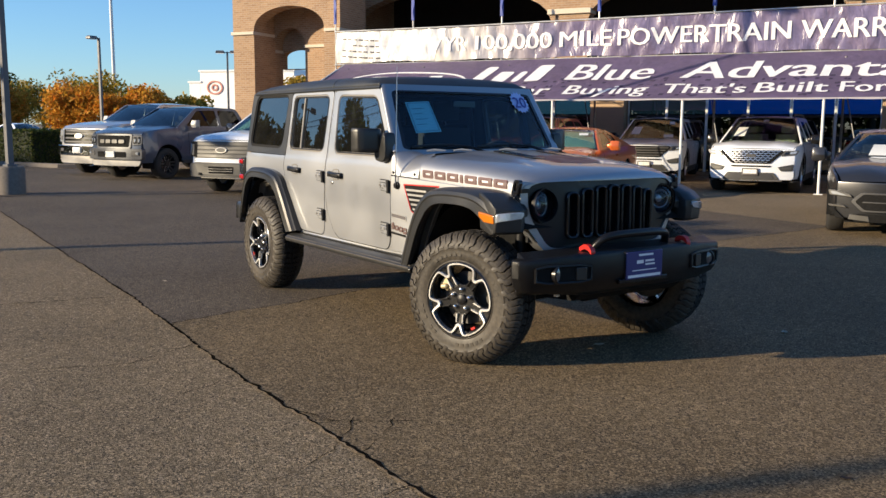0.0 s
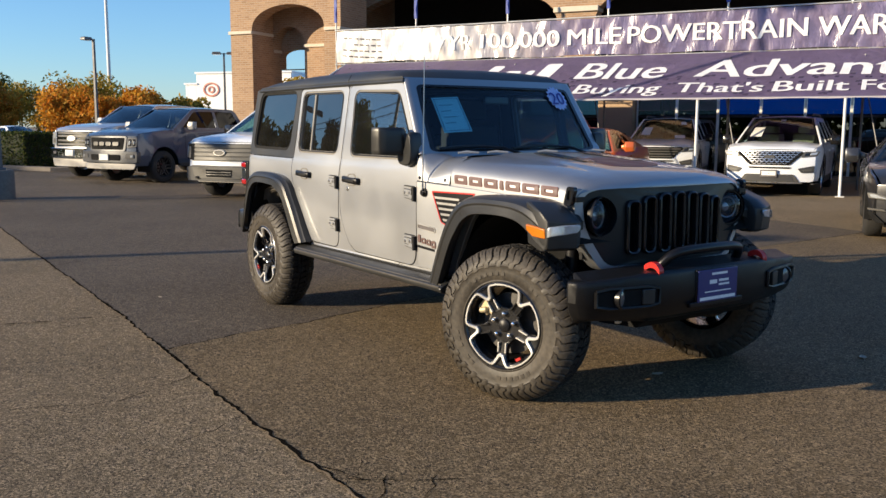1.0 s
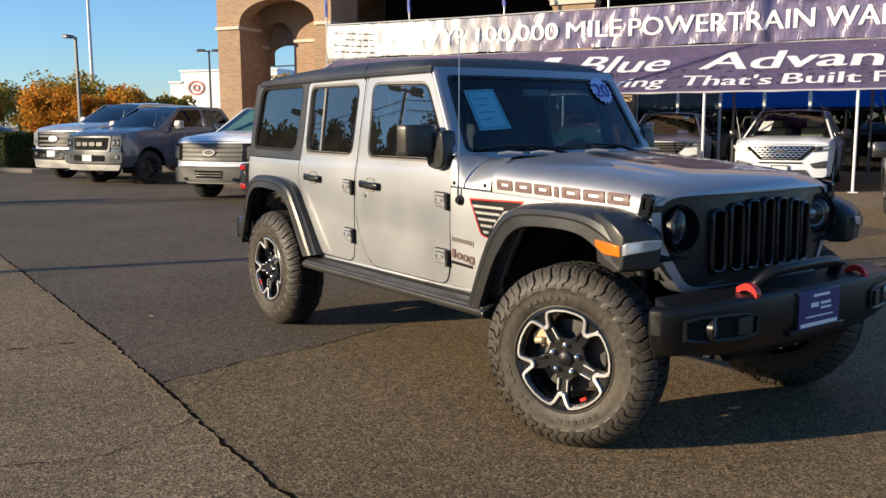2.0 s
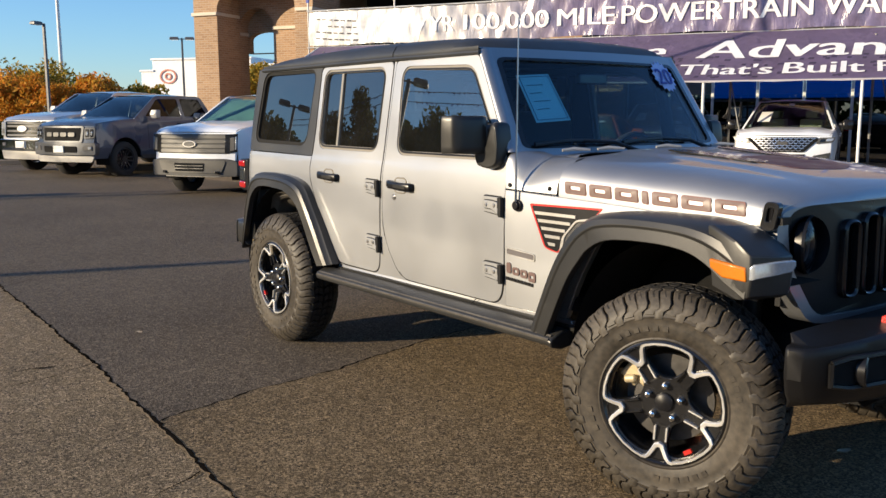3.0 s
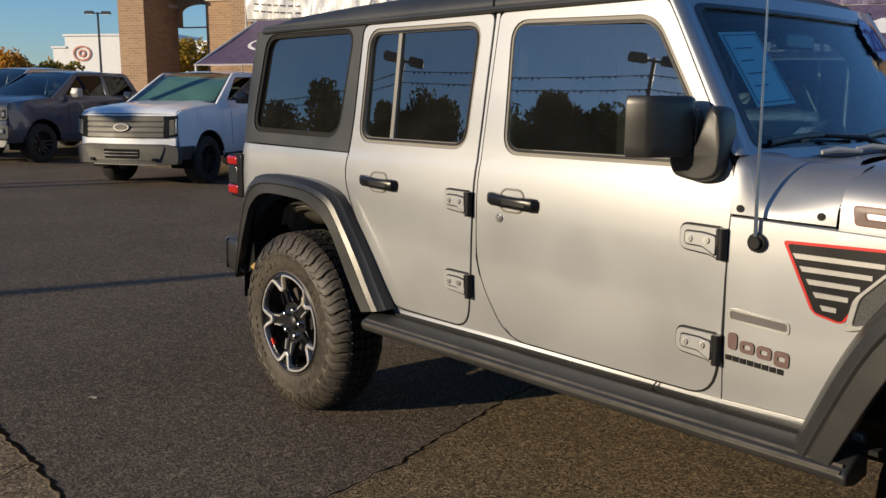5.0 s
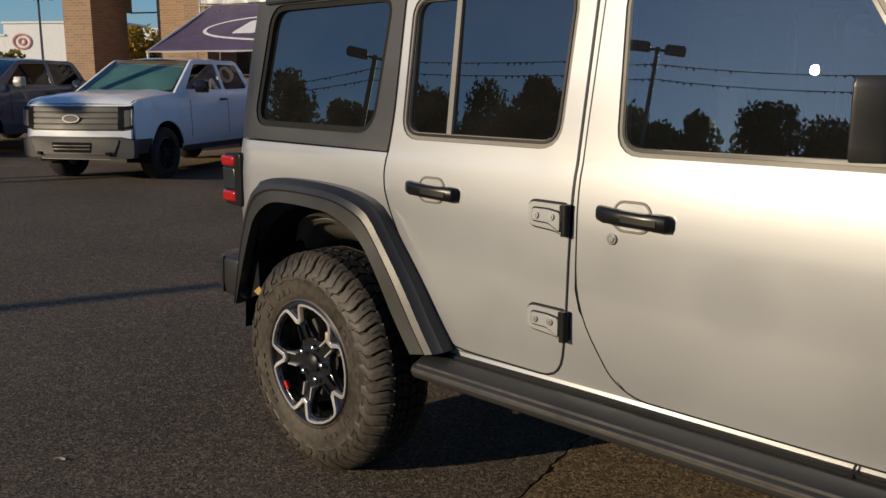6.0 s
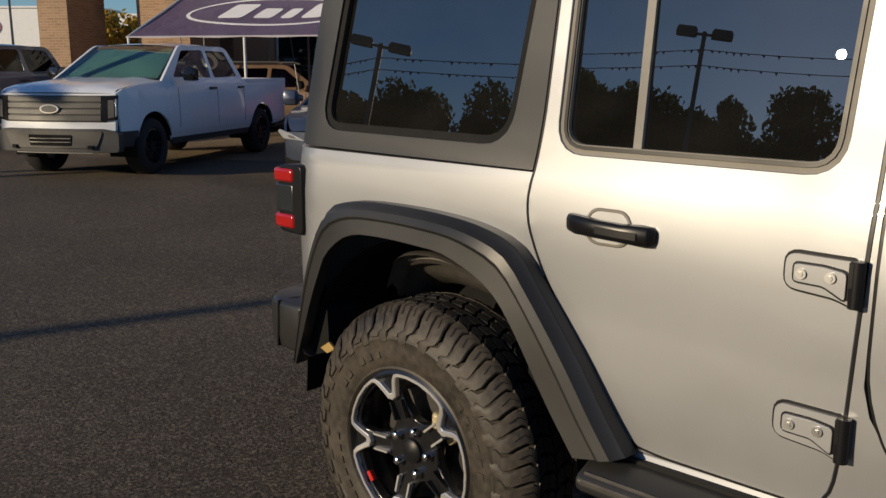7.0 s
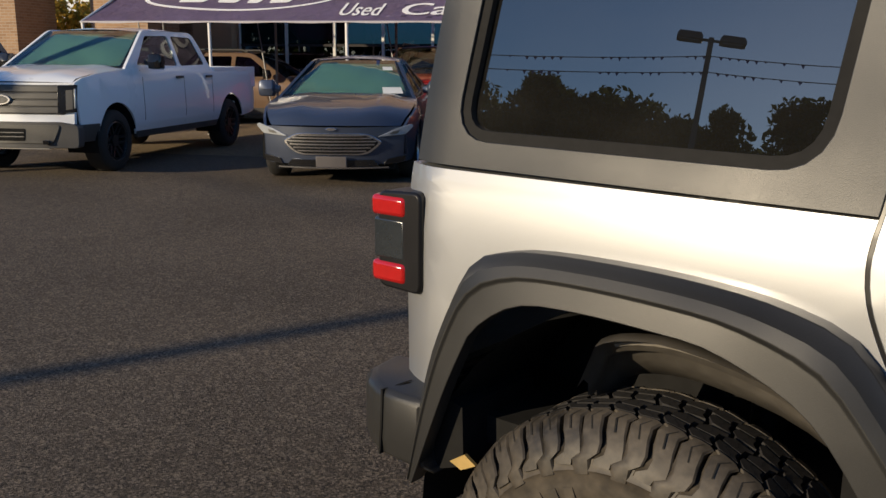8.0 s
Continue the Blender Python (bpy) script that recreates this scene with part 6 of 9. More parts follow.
def build_building():
    b = thing("dealership_building", "tan brick dealership building with arched upper openings and glazed shopfront", "building", at=SITE)

    def arch(s0, s1, z0, spring, rise, n=14):
        c, w = (s0 + s1) / 2, (s1 - s0) / 2
        return [(s0, z0), (s1, z0), (s1, spring)] + [(c + w * math.cos(math.pi * k / n), spring + rise * math.sin(math.pi * k / n)) for k in range(1, n)] + [(s0, spring)]
    flat = lambda d: (lambda s, z: Vector((s, d, z)))
    ups = [arch(-2.75, 4.45, 3.5, 4.70, 1.15), arch(5.65, 12.85, 3.5, 4.70, 1.15), arch(14.0, 21.2, 3.5, 4.70, 1.15)]
    shop = [[(-0.45, 0.0), (5.85, 0.0), (5.85, 2.95), (-0.45, 2.95)], [(6.95, 0.0), (13.9, 0.0), (13.9, 2.95), (6.95, 2.95)], [(14.9, 0.0), (21.5, 0.0), (21.5, 2.95), (14.9, 2.95)]]
    # ground-floor openings are cut a little above the ground to keep one wall
    shop = [[(x, max(z, 0.12)) for x, z in q] for q in shop]
    part("front_wall", skin([[(-3.6, 0), (24, 0), (24, 8.6), (-3.6, 8.6)]] + ups + shop, flat(6.3), (0, 0.5, 0)), BRICK, b)
    for q in ((-3.6, -3.2, 6.8, 24), (23.6, 24.0, 6.8, 24)):
        bm = bmesh.new()
        box(bm, q[0], q[1], q[2], q[3], 0, 8.6)
        part("side_wall", bm, BRICK, b)
    # unseen back, left open on purpose so the sky brightens the blue panes
    part("back_wall", skin([[(-3.2, 0), (23.6, 0), (23.6, 8.6), (-3.2, 8.6)], [(-2.4, 0.9), (22.8, 0.9), (22.8, 6.4), (-2.4, 6.4)]], flat(23.6), (0, 0.4, 0)), BRICK, b)
    bm = bmesh.new()
    box(bm, -3.8, 24.2, 6.1, 24.2, 8.6, 8.9)
    part("roof", bm, STONE, b)
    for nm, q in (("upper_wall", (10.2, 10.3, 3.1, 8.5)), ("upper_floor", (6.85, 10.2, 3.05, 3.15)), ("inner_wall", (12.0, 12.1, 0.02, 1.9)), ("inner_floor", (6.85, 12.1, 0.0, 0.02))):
        bm = bmesh.new()                            # rooms behind the openings, their shade put into near-black walls
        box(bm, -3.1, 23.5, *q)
        part(nm, bm, ROOM_AND_TRANSOM_DARK, b)
    for s0, s1 in ((-3.62, -2.72), (4.42, 5.68), (12.82, 14.03)):
        bm = bmesh.new()
        box(bm, s0 - 0.06, s1 + 0.06, 6.22, 6.85, 4.86, 5.02)
        part("stone_band", bm, STONE, b, bevel=0.015)
    for s in (-1.0, 6.4, 14.4):                       # stucco columns between the shop windows
        bm = bmesh.new()
        box(bm, s - 0.52, s + 0.52, 5.95, 6.32, 0, 3.3)
        part("column", bm, STUCCO, b, bevel=0.02)
    for q0, q1 in ((-0.45, 5.85), (6.95, 13.9), (14.9, 21.5)):
        w = new("shop_window")
        w.parent = b
        n = int((q1 - q0) / 1.06)
        st = (q1 - q0) / n
        for k in range(n + 1):
            bm = bmesh.new()
            box(bm, q0 + k * st - 0.035, q0 + k * st + 0.035, 6.36, 6.46, 0.12, 2.95)
            part("mullion", bm, FRAME_WHITE, w, bevel=0.005)
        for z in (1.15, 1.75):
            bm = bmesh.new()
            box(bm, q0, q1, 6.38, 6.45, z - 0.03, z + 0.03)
            part("transom", bm, ROOM_AND_TRANSOM_DARK, w)
        for k in range(n):
            bm = bmesh.new()
            box(bm, q0 + k * st + 0.04, q0 + (k + 1) * st - 0.04, 6.41, 6.42, 0.14, 1.12)
            box(bm, q0 + k * st + 0.04, q0 + (k + 1) * st - 0.04, 6.41, 6.42, 1.19, 1.72)
            part("pane", bm, SHOP_GLASS, w)
            bm = bmesh.new()
            box(bm, q0 + k * st + 0.04, q0 + (k + 1) * st - 0.04, 6.41, 6.42, 1.78, 2.93)
            mid = q0 + (k + 0.5) * st
            part("blue_pane", bm, PALE_GLASS if mid < 6 else SHOP_GLASS if mid < 9.2 else BLUE_GLASS, w, "blue tinted glass" if mid > 9.2 else "").visible_shadow = False
    # gateway at the end: two piers, an arch through, stone bands
    g = thing("gateway_arch", "tan brick gateway with a tall round arch and stone bands", "gateway", at=SITE)
    front = arch(-4.72, -2.05, 0.06, 4.50, 0.68, 18)
    part("gate_wall", skin([[(-5.55, 0), (-1.46, 0), (-1.46, 7.6), (-5.55, 7.6)], front], flat(3.5), (0, 0.6, 0)), BRICK, g)
    part("rear_wall", skin([[(-5.55, 0), (-1.46, 0), (-1.46, 7.6), (-5.55, 7.6)], arch(-4.715, -3.51, 0.06, 4.06, 0.58, 16)], flat(4.65), (0, 0.45, 0)), BRICK, g)
    part("inner_wall", skin([[(-4.72, 3.3), (-3.50, 3.3), (-3.50, 5.0), (-4.72, 5.0)], arch(-4.70, -3.52, 3.32, 3.72, 0.24, 12)], flat(5.102), (0, 0.25, 0)), BRICK, g)
    for s0, s1 in ((-5.55, -4.72), (-2.00, -1.46)):
        bm = bmesh.new()
        box(bm, s0, s1, 4.1, 4.65, 0, 7.6)
        part("pier", bm, BRICK, g)
    bm = bmesh.new()
    box(bm, -4.72, -2.00, 4.1, 4.65, 5.4, 5.8)
    part("vault", bm, BRICK, g)
    for s0, s1 in ((-5.60, -4.70), (-2.02, -1.44)):
        bm = bmesh.new()
        box(bm, s0, s1, 3.44, 4.649, 4.33, 4.43)
        part("stone_band", bm, STONE, g, bevel=0.01)
    bm = bmesh.new()
    box(bm, -3.53, -2.0, 4.60, 5.14, 3.97, 4.06)
    part("stone_band", bm, STONE, g)
    bm = bmesh.new()
    box(bm, -4.74, -4.69, 4.66, 5.14, 3.84, 3.93)
    part("stone_band", bm, STONE, g)
    bm = bmesh.new()
    box(bm, -5.70, -1.36, 3.3, 5.85, 7.6, 7.8)
    part("coping", bm, STONE, g)


def build_canopy():
    c = thing("canopy", "purple printed canvas canopy on white posts", "canopy", at=SITE)

    def cloth(s, q):
        return Vector((s, 3.0 * q, 2.06 + 1.20 * q + 0.012 * math.sin(s * 2.24) * math.sin(math.pi * q) - 0.03 * math.sin(math.pi * q)))
    bm = bmesh.new()
    rows = [[cloth(-1.0 + 20 * i / 160, j / 8) for j in range(9)] for i in range(161)]
    loft(bm, rows, False)
    made = bmesh.ops.extrude_face_region(bm, geom=bm.faces[:])
    for v in [q for q in made["geom"] if isinstance(q, bmesh.types.BMVert)]:
        v.co.z -= 0.006
    part("cloth", bm, CANVAS, c)
    bm = bmesh.new()
    loft(bm, [[(s, -0.012, 2.065), (s, 0.03, 2.075), (s, 0.03, 2.04), (s, -0.012, 2.035 + 0.008 * math.sin(s * 5))] for s in (-1.0 + 20 * i / 80 for i in range(81))])
    part("hem", bm, mat("grey_canvas_hem", (0.42, 0.40, 0.43), 0.7, vary=0.15), c, "pale grey hem")
    bm = bmesh.new()
    tube(bm, [(-1.0, 0.0, 2.05), (-1.0, 3.0, 3.25)], 0.022, 8)
    part("edge_pipe", bm, FRAME_WHITE, c)
    for s in (-0.98, 1.53, 4.13, 6.57, 9.64, 12.59, 15.5):
        bm = bmesh.new()
        tube(bm, [(s, 0.03, 0.0), (s, 0.03, 2.05)], 0.030, 10)
        box(bm, s - 0.09, s + 0.09, -0.06, 0.12, 0.0, 0.015)
        part("post", bm, FRAME_WHITE, c)
        bm = bmesh.new()
        tube(bm, [(s + 0.35, 2.6, 0.0), (s + 0.35, 2.6, 3.1)], 0.028, 8)
        tube(bm, [(s + 0.35, 2.6, 2.9), (s, 0.05, 2.0)], 0.018, 6)
        tube(bm, [(s + 0.9, 0.9, 0.0), (s + 0.35, 1.4, 2.5)], 0.014, 6)
        part("frame_leg", bm, POLE_DARK, c)
    # print on the canvas
    on = lambda s, q: cloth(s, q) + Vector((0, -0.004, 0.010))
    oval = [(1.65 + 2.02 * math.cos(2 * math.pi * k / 48), 0.47 + 0.275 * math.sin(2 * math.pi * k / 48)) for k in range(48)]
    inn = [(1.65 + 1.94 * math.cos(2 * math.pi * k / 48), 0.47 + 0.245 * math.sin(2 * math.pi * k / 48)) for k in range(48)]
    part("oval_print", skin([oval, inn], on, (0, 0, -0.003)), PRINT, c, "white oval outline")
    # plain blocks inside the oval and for the maker's name
    for s0, s1, q1, sl in ((0.45, 1.15, 0.62, 0.14), (1.25, 1.75, 0.54, 0.08), (1.85, 2.20, 0.54, 0.08), (2.30, 2.85, 0.63, 0.12)):
        blk = rounded([(s0, 0.35), (s1 - sl, 0.35), (s1, q1), (s0 + sl, q1)], 0.06, 4)
        part("oval_block", skin([blk], on, (0, 0, -0.003)), PRINT, c)
    for s0, s1, q1, sl in ((3.80, 4.28, 0.82, 0.16), (4.38, 4.86, 0.70, 0.08), (4.96, 5.24, 0.70, 0.08), (5.32, 5.86, 0.84, 0.12)):
        blk = rounded([(s0, 0.46), (s1 - sl, 0.46), (s1, q1), (s0 + sl, q1)], 0.06, 4)
        part("name_block", skin([blk], on, (0, 0, -0.003)), PRINT, c)
    for text, s0, s1, q0, q1 in (("Blue", 6.42, 8.62, 0.46, 0.83), ("Advantage", 9.30, 15.6, 0.46, 0.83), ("Used", 3.88, 4.66, 0.10, 0.33), ("Car", 5.02, 6.30, 0.11, 0.33), ("Buying", 6.68, 8.72, 0.12, 0.33),
                                 ("That's", 9.06, 10.93, 0.12, 0.33), ("Built", 11.12, 12.64, 0.12, 0.34), ("For", 12.86, 13.84, 0.13, 0.35)):
        fit_word(text, "canopy_word", c, s0, s1, q0, q1, on, PRINT, 0.12 if q1 > 0.5 else 0.06)
    rnd = random.Random(8)                            # faint darker dashes in the lower print
    bm = bmesh.new()
    for k in range(170):
        s, q = 5.0 + 11 * rnd.random(), rnd.choice((0.07, 0.14, 0.40, 0.46, 0.22, 0.30)) + rnd.uniform(-0.02, 0.02)
        w = rnd.uniform(0.05, 0.13)
        vs = [bm.verts.new(cloth(a, b) + Vector((0, -0.002, 0.006))) for a, b in ((s, q), (s + w, q), (s + w + 0.02, q + 0.035), (s + 0.02, q + 0.035))]
        bm.faces.new(vs)
    part("dark_dash", bm, mat("dark_purple_print", (0.055, 0.04, 0.09), 0.6), c, kind="stuff")
    # the long banner above, tied to a pipe frame
    n = thing("long_banner", "long purple vinyl banner with white capitals tied to a pipe frame", "banner", at=SITE)

    def sheet(s, z):
        u = (z - 3.30) / 0.93
        sag = 0.035 * math.sin(math.pi * u) * math.sin(s * 2.24) + 0.016 * math.sin(s * 7.3 + 5 * u) + 0.012 * math.sin(s * 13.1 - 7 * u)
        sag += 0.028 * math.exp(-((s - 2.6) / 2.4) ** 2) * math.sin(s * 11 + 5 * u + 1.5 * math.sin(s * 3))
        return Vector((s, 3.20 + sag, z + 0.10 * max(0, s - 3) / 10 * u + 0.02 * math.sin(s * 2.24) * (1 - u)))
    bm = bmesh.new()
    rows = [[sheet(-1.42 + 20.4 * i / 400, 3.32 + 0.91 * j / 10) for j in range(11)] for i in range(401)]
    loft(bm, rows, False)
    made = bmesh.ops.extrude_face_region(bm, geom=bm.faces[:])
    for v in [q for q in made["geom"] if isinstance(q, bmesh.types.BMVert)]:
        v.co.y += 0.003
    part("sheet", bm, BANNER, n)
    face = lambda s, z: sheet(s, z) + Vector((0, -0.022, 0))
    # white sheet over the end, painting the sun's glare on the vinyl
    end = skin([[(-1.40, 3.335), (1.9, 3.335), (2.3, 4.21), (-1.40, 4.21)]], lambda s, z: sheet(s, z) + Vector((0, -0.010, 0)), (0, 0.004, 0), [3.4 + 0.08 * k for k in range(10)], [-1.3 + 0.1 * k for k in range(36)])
    part("white_end", end, GLARE_WHITE, n, "glossy white end of the banner")
    for text, s0, s1 in (("YR", 2.25, 2.95), ("100,000", 3.20, 5.52), ("MILE", 5.72, 7.18), ("POWERTRAIN", 7.34, 11.66), ("WARRANTY", 11.88, 15.6)):
        fit_word(text, "banner_word", n, s0, s1, 3.575, 3.985, face, PRINT)
    rnd = random.Random(5)                            # small print at the end that cannot be read
    for k in range(4):
        for j in range(7):
            s0 = -1.2 + j * 0.19 + 0.04 * rnd.random()
            z0 = 4.02 - k * 0.17 - 0.015 * j
            if k in (1,) and j < 2:
                continue
            part("small_print", skin([[(s0, z0), (s0 + 0.13, z0 - 0.01), (s0 + 0.13, z0 + 0.03), (s0, z0 + 0.035)]], face, (0, 0.002, 0)), GREY_DECAL, n)
    for z, zr in ((3.27, 3.30), (4.27, 4.42)):
        bm = bmesh.new()
        tube(bm, [(-1.5, 3.24, z), (3.0, 3.24, z), (19, 3.24, zr if z > 4 else 3.30)], 0.022, 8)
        part("rail", bm, PIPE, n)
    for s in (-1.47, 1.2, 4.0, 6.8, 9.8, 12.6, 15.4):
        bm = bmesh.new()
        tube(bm, [(s, 3.26, 3.0), (s, 3.26, 6.3)], 0.024, 8)
        tube(bm, [(s, 3.26, 3.1), (s, 6.3, 3.4)], 0.018, 6)
        part("upright", bm, PIPE, n)
        bm = bmesh.new()
        loft(bm, [[(s - 0.05, 3.235, z), (s + 0.03 + 0.03 * math.sin(z * 9), 3.225, z), (s + 0.05, 3.245, z), (s - 0.03, 3.25, z)] for z in (4.5, 4.75, 5.0, 5.3, 5.7, 6.2)])
        part("streamer", bm, STREAMER, n, "furled blue streamer")
    for k in range(46):                               # ties along both rails
        s = -1.3 + k * 0.44
        bm = bmesh.new()
        tube(bm, [(s, 3.215, 3.335), (s + 0.02, 3.23, 3.25)], 0.007, 5)
        part("tie", bm, FRAME_WHITE, n)


build_building()
build_canopy()


# ---- lamps, poles, strings of pennants ----
POLE_GREY = mat("grey_pole_paint", (0.11, 0.11, 0.115), 0.5, 0.2, vary=0.12)
CONCRETE = mat("stained_concrete", (0.16, 0.14, 0.12), 0.9, vary=0.25, grain=25, stain=3, bump=0.003)


def lamp_post(x, y, height, heads, face=0.0, base=0.55, label="grey steel car park lamp post on a concrete base", thick=0.085):
    p = thing("lamp_post", label, "lamp post", "car park lamp posts", pose(x, y, 0, 0, 0, face))
    bm = bmesh.new()
    loft(bm, [[(r * math.cos(2 * math.pi * k / 20), r * math.sin(2 * math.pi * k / 20), z) for k in range(20)] for r, z in ((base / 2, 0), (base / 2, 0.52), (base / 2 - 0.03, 0.56))])
    part("concrete_base", bm, CONCRETE, p)
    bm = bmesh.new()
    loft(bm, [[(w * a, w * b, z) for a, b in ((-1, -1), (1, -1), (1, 1), (-1, 1))] for w, z in ((thick * 1.7, 0.55), (thick * 1.7, 0.60), (thick, 0.61), (thick * 0.8, height))])
    part("pole", bm, POLE_GREY, p, bevel=0.01)
    for s in heads:
        h = new("lamp_head")
        h.parent = p
        bm = bmesh.new()
        box(bm, 0.0 if s > 0 else -0.25, 0.25 if s > 0 else 0.0, -0.03, 0.03, height - 0.10, height - 0.04)
        part("arm", bm, POLE_GREY, h)
        bm = bmesh.new()
        c = s * 0.55
        loft(bm, [[(c - 0.33, -0.2, height - 0.12), (c + 0.33, -0.2, height - 0.12), (c + 0.33, 0.2, height - 0.12), (c - 0.33, 0.2, height - 0.12)], [(c - 0.33, -0.2, height - 0.02), (c + 0.33, -0.2, height - 0.02), (c + 0.33, 0.2, height - 0.02), (c - 0.33, 0.2, height - 0.02)],
                  [(c - 0.27, -0.15, height + 0.08), (c + 0.27, -0.15, height + 0.08), (c + 0.27, 0.15, height + 0.08), (c - 0.27, 0.15, height + 0.08)]])
        part("housing", bm, POLE_GREY, h, bevel=0.02)
        bm = bmesh.new()
        box(bm, c - 0.27, c + 0.27, -0.16, 0.16, height - 0.135, height - 0.125)
        part("lens", bm, CLEAR_LENS, h)
    return p


lamp_post(-13.85, -1.02, 9.2, (-1, 1), 20, thick=0.060)
lamp_post(-10.6, -19.4, 7.5, (-1, 1), -28)
lamp_post(-17.1, -13.3, 5.85, (-1, 1), -46)
lamp_post(-28.3, -13.4, 5.6, (-1, 1), -60)
lamp_post(-2.7, -21.0, 7.2, (-1, 1), -15)
lamp_post(-54.6, 10.5, 6.9, (-1,), 120, thick=0.09)
lamp_post(-61.5, 21.7, 7.05, (-1, 1), 60, thick=0.08)
pole = thing("flagpole", "tall white tapered flagpole", "flagpole", at=pose(-82.1, 18.3, 0))
bm = bmesh.new()
tube(bm, [(0, 0, 0), (0, 0, 9), (0, 0, 24)], [0.19, 0.16, 0.08], 12)
part("mast", bm, FRAME_WHITE, pole)
bm = bmesh.new()
tube(bm, [(0, 0, 0), (0, 0, 0.2)], [0.5, 0.4], 12)
part("footing", bm, CONCRETE, pole)


def pennants(a, b, sag, label):
    """A cord with small hanging flags between two poles."""
    t = thing("pennant_cord", label, "pennants", "strings of pennants", Matrix.Translation(a))
    d = Vector(b) - Vector(a)
    line = [d * (k / 40) - Vector((0, 0, sag * 4 * (k / 40) * (1 - k / 40))) for k in range(41)]
    bm = bmesh.new()
    tube(bm, line, 0.012, 5)
    part("cord", bm, SATIN_BLACK, t)
    bm = bmesh.new()
    w = d.normalized() * 0.07
    n = int(d.length / 0.22)
    rnd = random.Random(int(d.length * 10))
    for k in range(n):
        f = (k + 0.5) / n
        if rnd.random() < 0.4:
            continue
        p = d * f - Vector((0, 0, sag * 4 * f * (1 - f)))
        vs = [bm.verts.new(q) for q in (p - w * 0.8, p + w * 0.8, p + Vector((0.02, 0.02, -rnd.uniform(0.05, 0.11))))]
        bm.faces.new(vs)
    part("flags", bm, STREAMER, t, kind="stuff")


for z1, z2, z3, z4 in ((5.0, 5.5, 7.05, 7.2), (4.8, 5.2, 6.65, 6.8)):
    pennants((-28.3, -13.4, z1), (-17.1, -13.3, z2), 0.15, "dark cord of small pennants between lamp posts")
    pennants((-17.1, -13.3, z2), (-10.6, -19.4, z3), 0.12, "dark cord of small pennants between lamp posts")
    pennants((-10.6, -19.4, z3), (-2.7, -21.0, z4), 0.15, "dark cord of small pennants between lamp posts")
pennants((-2.7, -21.0, 6.8), (6.0, -27.0, 8.4), 0.3, "dark cord of small pennants between lamp posts")
lamp_post(6.0, -27.0, 9.3, (-1, 1), 60)


# ---- trees, hedge, far buildings ----
BARK = mat("grey_brown_bark", (0.10, 0.075, 0.055), 0.9, vary=0.3, grain=20, bump=0.01)
AUTUMN = leaf_mat("autumn_leaves", [(0.62, 0.21, 0.025), (0.36, 0.21, 0.03), (0.78, 0.38, 0.05)])
OCHRE = leaf_mat("ochre_leaves", [(0.42, 0.27, 0.04), (0.22, 0.20, 0.035), (0.60, 0.36, 0.06)])
GREEN = leaf_mat("green_leaves", [(0.025, 0.05, 0.015), (0.05, 0.07, 0.02), (0.09, 0.10, 0.03)])
HEDGE_LEAF = leaf_mat("hedge_leaves", [(0.03, 0.055, 0.012), (0.06, 0.08, 0.02), (0.12, 0.12, 0.03)])


def tree(x, y, height, spread_, leaves, seed, label, count=1500, leaf=0.22, low=0.28, group=""):
    rnd = random.Random(seed)
    t = thing("tree", label, "tree", group, pose(x, y, 0))
    bm = bmesh.new()
    top = height * 0.62
    tube(bm, [(0, 0, 0), (0.05, 0.04, height * 0.2), (0.12 * rnd.uniform(-1, 1), 0.1, top)], [height * 0.022, height * 0.017, height * 0.006], 8)
    tips = []
    for k in range(11):
        a, z0 = rnd.uniform(0, 2 * math.pi), height * rnd.uniform(low * 0.7, 0.55)
        r = spread_ * rnd.uniform(0.45, 0.95)
        tip = Vector((r * math.cos(a), r * math.sin(a), min(height * 0.95, z0 + height * rnd.uniform(0.12, 0.42))))
        mid = Vector((r * 0.45 * math.cos(a + 0.2), r * 0.45 * math.sin(a + 0.2), z0 + (tip.z - z0) * 0.65))
        tube(bm, [(0.03, 0.03, z0), mid, tip], [height * 0.010, height * 0.006, height * 0.002], 6)
        tips += [tip, mid.lerp(tip, 0.5)]
    tips += [Vector((rnd.gauss(0, spread_ * 0.18), rnd.gauss(0, spread_ * 0.18), height * rnd.uniform(0.6, 0.93))) for _ in range(9)]
    part("trunk", bm, BARK, t)
    bm = bmesh.new()
    clumps = [(p, spread_ * rnd.uniform(0.20, 0.36)) for p in tips]
    for k in range(count):
        c, r = clumps[k % len(clumps)]
        q = Vector((rnd.gauss(0, 1), rnd.gauss(0, 1), rnd.gauss(0, 0.8)))
        p = c + q.normalized() * r * rnd.uniform(0.35, 1.0) ** 0.6
        if p.z < height * low * 0.75:
            continue
        s = leaf * rnd.uniform(0.6, 1.4)
        a = Vector((rnd.uniform(-1, 1), rnd.uniform(-1, 1), rnd.uniform(-1, 1))).normalized()
        b = a.orthogonal().normalized()
        b = (Matrix.Rotation(rnd.uniform(0, 6.3), 3, a) @ b)
        vs = [bm.verts.new(p + v) for v in (a * s, b * s * 0.5, a * -s, b * -s * 0.5)]
        bm.faces.new(vs)
    part("crown", bm, leaves, t, normals=False)
    return t


